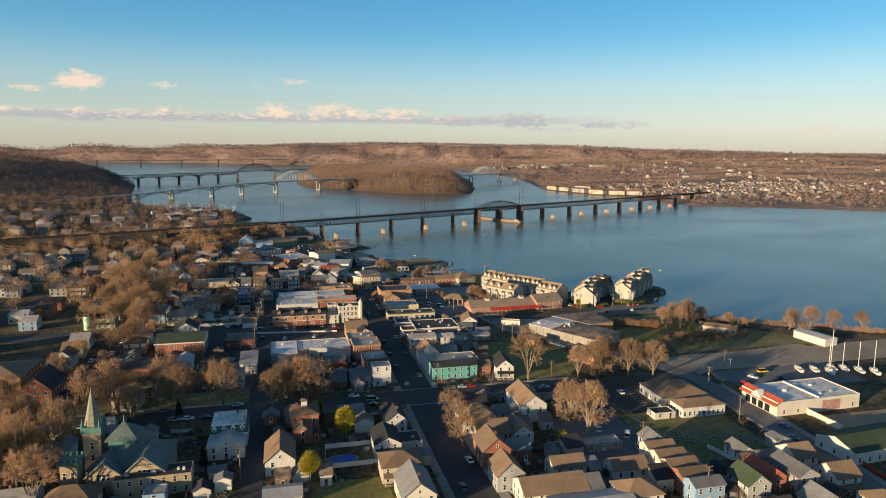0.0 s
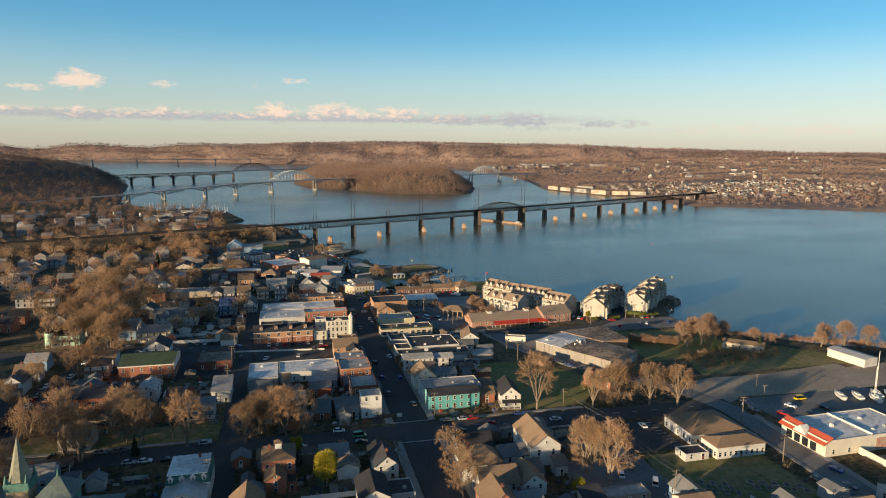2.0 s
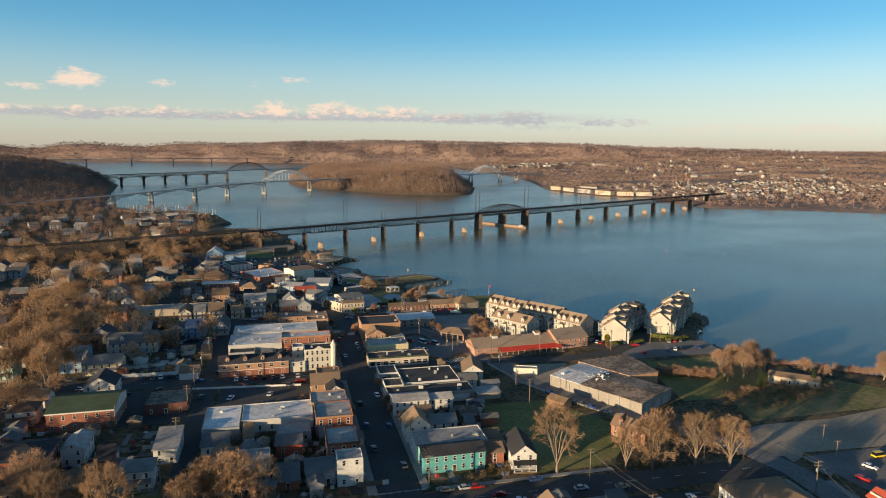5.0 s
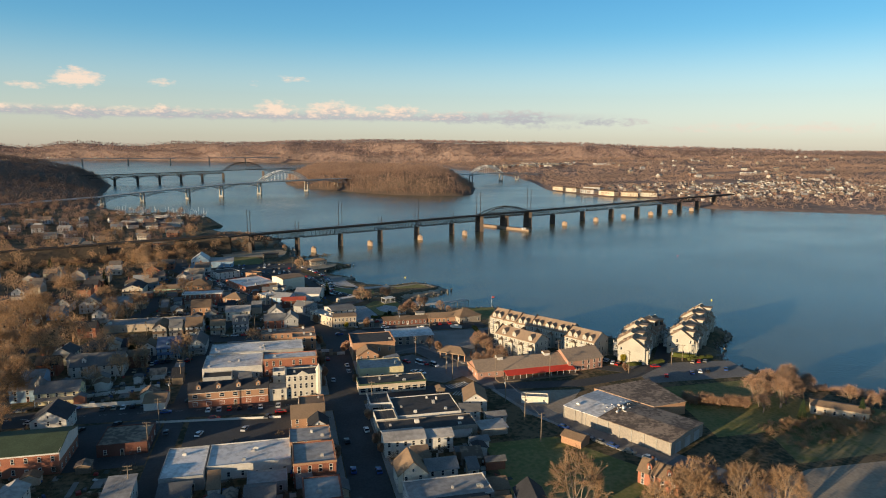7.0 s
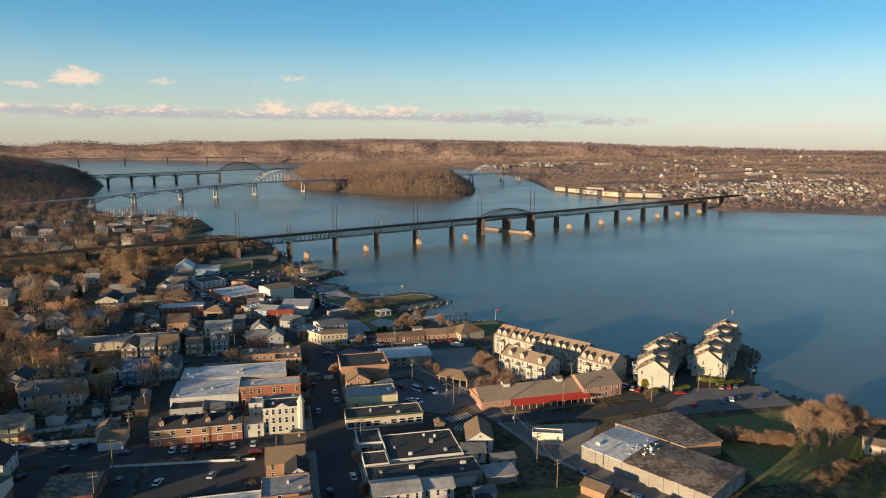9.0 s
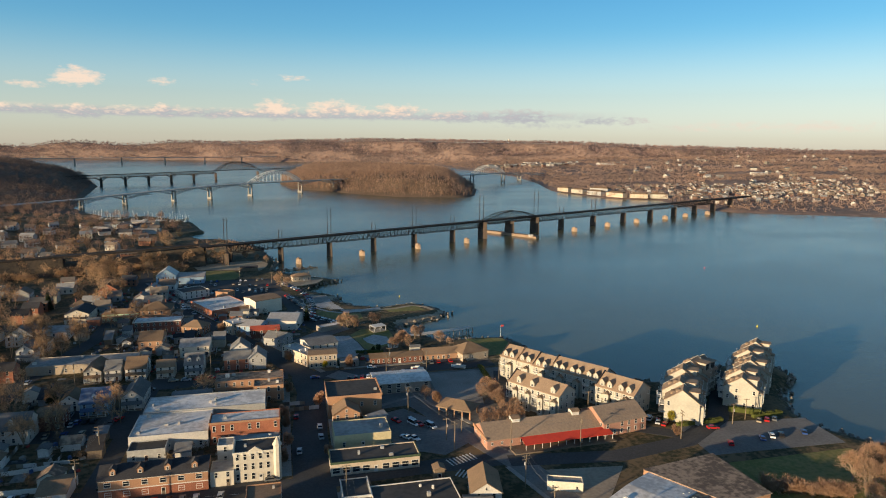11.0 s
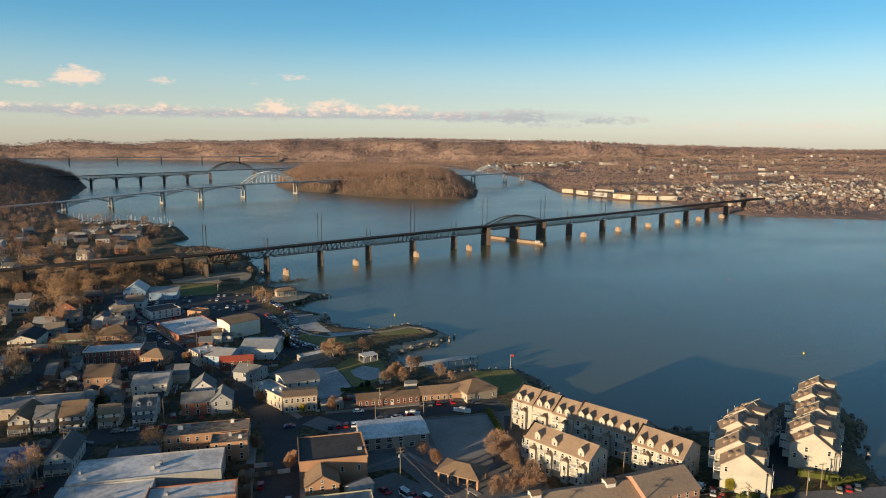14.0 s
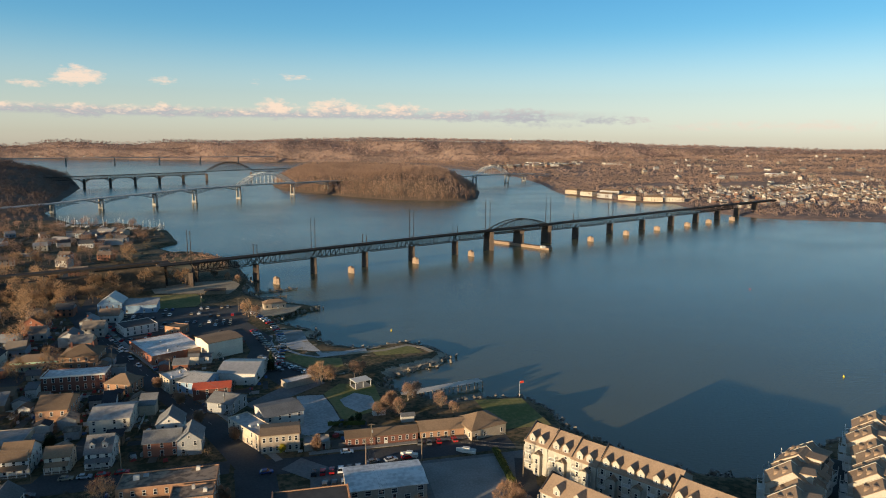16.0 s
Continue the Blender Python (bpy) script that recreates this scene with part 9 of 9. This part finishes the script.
prism(bm, [(5.7 * math.cos(a), 3.0 * math.sin(a)) for a in [i * math.pi / 10 for i in range(20)]], -0.2, 0.1)
part("surround", bm, concrete, pool)


def hedge(label, a, b, h, w):
    r = random.Random(int(a[0] * 3 + b[1]))
    a, b = Vector(a), Vector(b)
    d = (b - a).normalized()
    s = Vector((-d.y, d.x))
    bm = bmesh.new()
    n = int((b - a).length * 60)
    prism(bm, [tuple(a - s * w * 0.4), tuple(b - s * w * 0.4), tuple(b + s * w * 0.4), tuple(a + s * w * 0.4)], -0.1, h * 0.85)
    for i in range(n):
        p = a.lerp(b, r.random()) + s * r.uniform(-w / 2, w / 2)
        q = Vector((p.x, p.y, r.uniform(0.2, h)))
        v = Vector((r.uniform(-1, 1), r.uniform(-1, 1), r.uniform(-0.4, 1))).normalized() * 0.4
        e = v.cross(Vector((r.random(), r.random(), r.random()))).normalized() * 0.18
        bm.faces.new([bm.verts.new(k) for k in (q - e, q + e, q + v)])
    ob = tagged(new("hedge", mesh_of("hedge", bm, hedge_m)), label, "hedge", "hedges")
    ob.location.z = GZ


hedge("clipped yellow-green hedge before apartments", (194, 396), (214, 396.5), 1.6, 2.0)
hedge("clipped yellow-green hedge beside a white gable", (223, 405), (233, 398.5), 2.2, 2.0)
hedge("clipped hedge by the car park", (228, 396.6), (242, 397.5), 1.6, 2.0)
hedge("dark clipped hedge at a lane", (140, 478), (138, 452), 1.5, 2.4)
hedge("row of small dark shrubs round a terrace", (84, 512), (98, 510), 1.6, 1.2)

# ---------------------------------------------------------------- waterfront
def dock(label, a, b, w=3.0, z=1.4, m=None, above=0.8):
    o = thing("dock", a[0], a[1], 0, 0, label, "dock", "docks")
    va, vb = Vector((0, 0)), Vector(b) - Vector(a)
    d = vb.normalized()
    s = Vector((-d.y, d.x)) * w / 2
    bm = bmesh.new()
    prism(bm, [tuple(va - s), tuple(vb - s), tuple(vb + s), tuple(va + s)], z - 0.3, z)
    part("deck", bm, m or wood, o)
    n = max(3, int(vb.length / 4))
    for i in range(n + 1):
        for sg in (-1, 1):
            bm = bmesh.new()
            p = va.lerp(vb, i / n) + s * sg * 1.02
            beam(bm, (*p, -2), (*p, z + above), 0.2, 6)
            part("pile", bm, wood, o)


dock("long weathered timber pier", (110, 536), (155.5, 547.6), 4.4, 2.9, mat("pale_planks", (0.62, 0.57, 0.5), (0.5, 0.46, 0.4), 0.85), 0.15)
dock("slim floating dock with finger berths", (38, 758), (78, 772), 1.6, 0.7)
dock("slim grey floating timber dock", (40, 742), (70, 748), 1.6, 0.7)
for i in range(5):
    dock("short grey timber finger berth", (46 + i * 7, 761 + i * 2.4), (44 + i * 7, 768 + i * 2.4), 1.0, 0.7)


def boat(x, y, rot, mast=10.0, z=None, L=8.0):
    b = thing("sailboat", x, y, 0.1 if z is None else z, rot, "white sailboat with a bare mast", "boat", "boats")
    bm = bmesh.new()
    prof = [(-0.5, 0.8), (-0.2, 1.0), (0.2, 0.9), (0.5, 0.05)]
    lo = [bm.verts.new((p * L, s * w * L * 0.1, -0.3)) for s in (-1, 1) for p, w in (prof if s < 0 else prof[::-1])]
    hi = [bm.verts.new((p * L, s * w * L * 0.16, 1.0)) for s in (-1, 1) for p, w in (prof if s < 0 else prof[::-1])]
    bm.faces.new(hi)
    bm.faces.new(lo[::-1])
    for i in range(8):
        bm.faces.new((lo[i], lo[(i + 1) % 8], hi[(i + 1) % 8], hi[i]))
    bmesh.ops.recalc_face_normals(bm, faces=bm.faces)
    part("hull", bm, trim, b)
    bm = bmesh.new()
    box(bm, -L * 0.2, L * 0.15, -0.7, 0.7, 1.0, 1.6)
    part("cabin", bm, trim, b)
    if mast:
        bm = bmesh.new()
        beam(bm, (0.5, 0, 1.0), (0.5, 0, mast), 0.14, 6)
        beam(bm, (0.5, 0, 2.2), (-L * 0.35, 0, 2.2), 0.1, 5)
        part("mast", bm, trim, b)


for x, y, m_ in ((247, 252, 0), (252, 248, 14), (257, 252, 19), (262, 250, 13), (267, 246, 14), (273, 243, 15), (280, 240, 13), (240, 254, 0), (288, 236, 14)):
    boat(x, y, 70, m_, GZ + 0.9, 9)
brng = random.Random(8)
for k in range(64):
    x, y = brng.uniform(-215, -75), 0
    y = 1215 - (x + 215) * 0.55 + brng.uniform(-22, 8)
    boat(x, y, brng.uniform(40, 80), brng.choice((0, 11, 13, 12)), 0.3 if brng.random() < 0.5 else GZ, 9)
dock("long grey timber marina quay", (-200, 1212), (-80, 1162), 4, 1.4)
for i in range(4):
    dock("grey timber marina finger pier", (-180 + i * 28, 1204 - i * 12), (-168 + i * 28, 1232 - i * 12), 2, 1.2)
for k in range(14):
    x, y = brng.uniform(-175, -108), brng.uniform(950, 1100)
    B("shed", "marina shed with a pale metal roof", x, y, brng.uniform(12, 24), brng.uniform(9, 14), brng.uniform(3.4, 5), "gx", brng.choice((greysid, greysid, beige, white)), brng.choice((sh_dark, sh_grey, membrane_grey)), pitch=0.3, rot=brng.uniform(-30, 30), storeys=0, cat="shed", group="marina sheds", z=GZ)
B("shed", "tan dockside pavilion with a hipped roof", 56, 700, 14, 8, 3.6, "hip", beige, sh_tan, pitch=0.5, storeys=1, rot=10, cat="shed", group="marina sheds")
B("shed", "dark open wooden picnic shelter", 14, 752, 14, 6, 3.0, "gx", wood, sh_dark, pitch=0.3, storeys=0, cat="shed", group="marina sheds")
B("shed", "low pale flat-roofed park shed", 69, 554, 13.5, 5.5, 3.0, "flat", block, membrane, rot=26, storeys=0, cat="shed", group="sheds")
for x, y in ((102, 517), (112, 508.5)):
    B("shed", "small white garden shed behind the low row", x, y, 5, 3.2, 2.4, "gx", white, sh_grey, pitch=0.4, storeys=0, cat="shed", group="sheds")
gz = thing("gazebo", 101, 551, GZ, 20, "white flat-topped park bandstand", "gazebo")
bm = bmesh.new()
box(bm, -4, 4, -3, 3, 3.0, 3.3)
part("roof", bm, trim, gz)
for sx in (-3.7, 0, 3.7):
    for sy in (-2.7, 2.7):
        bm = bmesh.new()
        box(bm, sx - 0.12, sx + 0.12, sy - 0.12, sy + 0.12, -0.1, 3.0)
        part("post", bm, trim, gz)
bm = bmesh.new()
box(bm, -4, 4, -3, 3, -0.2, 0.35)
part("floor", bm, concrete, gz)
# stones along the shore
st_r = random.Random(3)
bm = bmesh.new()
P_ = SHORE[3:50]
for (ax_, ay_), (bx_, by_) in zip(P_, P_[1:]):
    n_ = int(math.hypot(bx_ - ax_, by_ - ay_) * 1.6)
    for i in range(n_):
        t = st_r.random()
        x, y = ax_ + (bx_ - ax_) * t + st_r.gauss(0, 1.6), ay_ + (by_ - ay_) * t + st_r.gauss(0, 1.6)
        q = st_r.uniform(0.4, 1.1)
        m = Matrix.Translation((x, y, st_r.uniform(0.0, 1.4))) @ Euler((st_r.uniform(0, 3), st_r.uniform(0, 3), st_r.uniform(0, 3))).to_matrix().to_4x4()
        box(bm, -q, q, -q * 0.7, q * 0.7, -q * 0.5, q * 0.5, m=m)
tagged(new("shore_rocks", mesh_of("shore_rocks", bm, rock)), "rough grey riprap rocks along the shore", "rocks", kind="stuff")
for x, y, c in ((330, 520, "yellow"), (130, 645, "yellow"), (420, 700, "red")):
    by = thing("buoy", x, y, 0, 0, "small %s marker buoy on the river" % c, "buoy", "buoys")
    bm = bmesh.new()
    beam(bm, (0, 0, -0.5), (0, 0, 0.4), 0.5, 8, 0.45)
    beam(bm, (0, 0, 0.4), (0, 0, 1.3), 0.3, 8, 0.08)
    part("float", bm, CARP[c], by)
fl = thing("flagpole", 166, 524, GZ, 0, "tall flagpole with a red flag on a lawn", "flagpole")
bm = bmesh.new()
beam(bm, (0, 0, 0), (0, 0, 7), 0.08, 6, 0.05)
part("pole", bm, trim, fl)
bm = bmesh.new()
box(bm, 0.08, 1.7, -0.03, 0.03, 5.9, 6.9)
part("flag", bm, awning_red, fl)

# ---------------------------------------------------------------- yards: paving, fences, clutter
yrng = random.Random(77)
BLOCKS = ((-6, 46, 160, 250), (-80, -16, 170, 250), (-78, -16, 288, 378), (-6, 48, 272, 345), (68, 128, 150, 250), (68, 100, 272, 376), (-74, -14, 400, 480), (-60, 30, 494, 600), (120, 182, 135, 200), (-4, 46, 395, 476), (66, 100, 492, 530), (-30, 60, 540, 640), (-80, -50, 580, 720))
slab_mix = mixed("mixed_paving", [(0.3, 0.28, 0.25), (0.06, 0.06, 0.062), (0.2, 0.17, 0.13), (0.07, 0.07, 0.07), (0.26, 0.22, 0.17), (0.11, 0.13, 0.04)], 0.92)
fence_mix = mixed("mixed_fences", [(0.7, 0.68, 0.64), (0.2, 0.15, 0.1), (0.62, 0.6, 0.56), (0.13, 0.1, 0.075), (0.3, 0.25, 0.19)])
junk_mix = mixed("mixed_clutter", [(0.6, 0.6, 0.58), (0.05, 0.07, 0.05), (0.1, 0.1, 0.1), (0.3, 0.2, 0.13), (0.05, 0.12, 0.3), (0.4, 0.05, 0.04), (0.45, 0.42, 0.36), (0.2, 0.2, 0.2)], 0.7)
slabs, rails, junk = bmesh.new(), bmesh.new(), bmesh.new()
for x0, x1, y0, y1 in BLOCKS:
    area = (x1 - x0) * (y1 - y0)
    for i in range(int(area / 110)):
        x, y = yrng.uniform(x0, x1), yrng.uniform(y0, y1)
        if paved(x, y):
            continue
        w, d = yrng.uniform(1.2, 4.5), yrng.uniform(3, 10)
        m = pose(x, y, ground_z(x, y), 0, 0, yrng.choice((0, 90)) + yrng.uniform(-4, 4))
        box(slabs, -w / 2, w / 2, -d / 2, d / 2, -0.15, 0.035 + 0.0007 * (i % 40), 0, m)
    for i in range(int(area / 190)):
        x, y = yrng.uniform(x0, x1), yrng.uniform(y0, y1)
        if paved(x, y) or not free(x, y, -1.5):
            continue
        n = yrng.randint(3, 8)
        turn = yrng.choice((0, 90)) + yrng.uniform(-3, 3)
        top = yrng.uniform(1.0, 1.8)
        for k in range(n):
            m = pose(x, y, ground_z(x, y), 0, 0, turn) @ Matrix.Translation((k * 2.0, 0, 0))
            if paved(*m.translation.xy) or not free(m.translation.x, m.translation.y, -2.5):
                continue
            box(rails, 0, 2.0, -0.04, 0.04, 0.08, top, 0, m)
    for i in range(int(area / 26)):
        x, y = yrng.uniform(x0, x1), yrng.uniform(y0, y1)
        if paved(x, y) or not free(x, y, -2.0):
            continue
        a, b, c = yrng.uniform(0.3, 1.1), yrng.uniform(0.3, 0.9), yrng.uniform(0.4, 1.2)
        m = pose(x, y, ground_z(x, y), 0, 0, yrng.uniform(0, 90))
        v = box(junk, -a, a, -b, b, -0.02, c, 0, m)
        for q in v[4:]:
            q.co.x += (x - q.co.x) * 0.15
            q.co.y += (y - q.co.y) * 0.15
tagged(new("yard_paving", mesh_of("yard_paving", slabs, slab_mix)), "worn drives, paths and patios between houses", "paving", kind="stuff")
tagged(new("yard_fences", mesh_of("yard_fences", rails, fence_mix)), "white and brown board fences between back yards", "fence", kind="stuff")
tagged(new("yard_clutter", mesh_of("yard_clutter", junk, junk_mix)), "bins, boxes and garden furniture in back yards", "clutter", kind="stuff")


def garden_bed(x, y, rot, w, d):
    g = thing("raised_bed", x, y, GZ, rot, "low timber raised bed of pale winter soil", "garden bed", "community garden beds")
    bm = bmesh.new()
    for a in ((-w / 2, w / 2, -d / 2, -d / 2 + 0.12), (-w / 2, w / 2, d / 2 - 0.12, d / 2), (-w / 2, -w / 2 + 0.12, -d / 2 + 0.12, d / 2 - 0.12), (w / 2 - 0.12, w / 2, -d / 2 + 0.12, d / 2 - 0.12)):
        box(bm, *a, 0, 0.4)
    part("frame", bm, concrete, g)
    bm = bmesh.new()
    box(bm, -w / 2 + 0.13, w / 2 - 0.13, -d / 2 + 0.13, d / 2 - 0.13, 0, 0.3)
    part("soil", bm, woodfloor, g)


for i in range(5):
    for j in range(3):
        garden_bed(131 + i * 3.3 + j * 0.4, 206 - i * 1.3 - j * 3.0, -22, 1.5, 2.4)
for i in range(5):
    for j in range(2):
        garden_bed(153 + i * 3.4, 200 - i * 1.4 - j * 3.2, -22, 1.8, 2.2)
boat(129.3, 478.0, 150, 0, GZ + 0.8, 7)
boat(109.4, 479.4, 155, 0, GZ + 0.8, 6)
boat(4, 413, 5, 0, GZ + 0.9, 8)
cars_at(88, [(-43 + i * 2.9, 449) for i in range(8) if i != 3] + [(-34, 431), (-27, 431), (-24, 430.4), (-19.5, 430.4)])
cars_at(75, [(1 + i * 3.1, 424.6) for i in range(6)])
cars_at(50, ((187, 405), (189, 401.5), (191.5, 399.5)))
car(102, 416, -62, "white", True)
car(96, 421, -62, "white", True)
car(94, 407, -62, "white")
car(98, 419, -62, "red")
car(-14, 449, 60, "red")
B("kiosk", "small white gabled kiosk with arched windows", 80, 421, 7.5, 5, 3.0, "gx", white, membrane_grey, pitch=0.4, storeys=1, win="small", rot=30, cat="kiosk", group="small buildings")
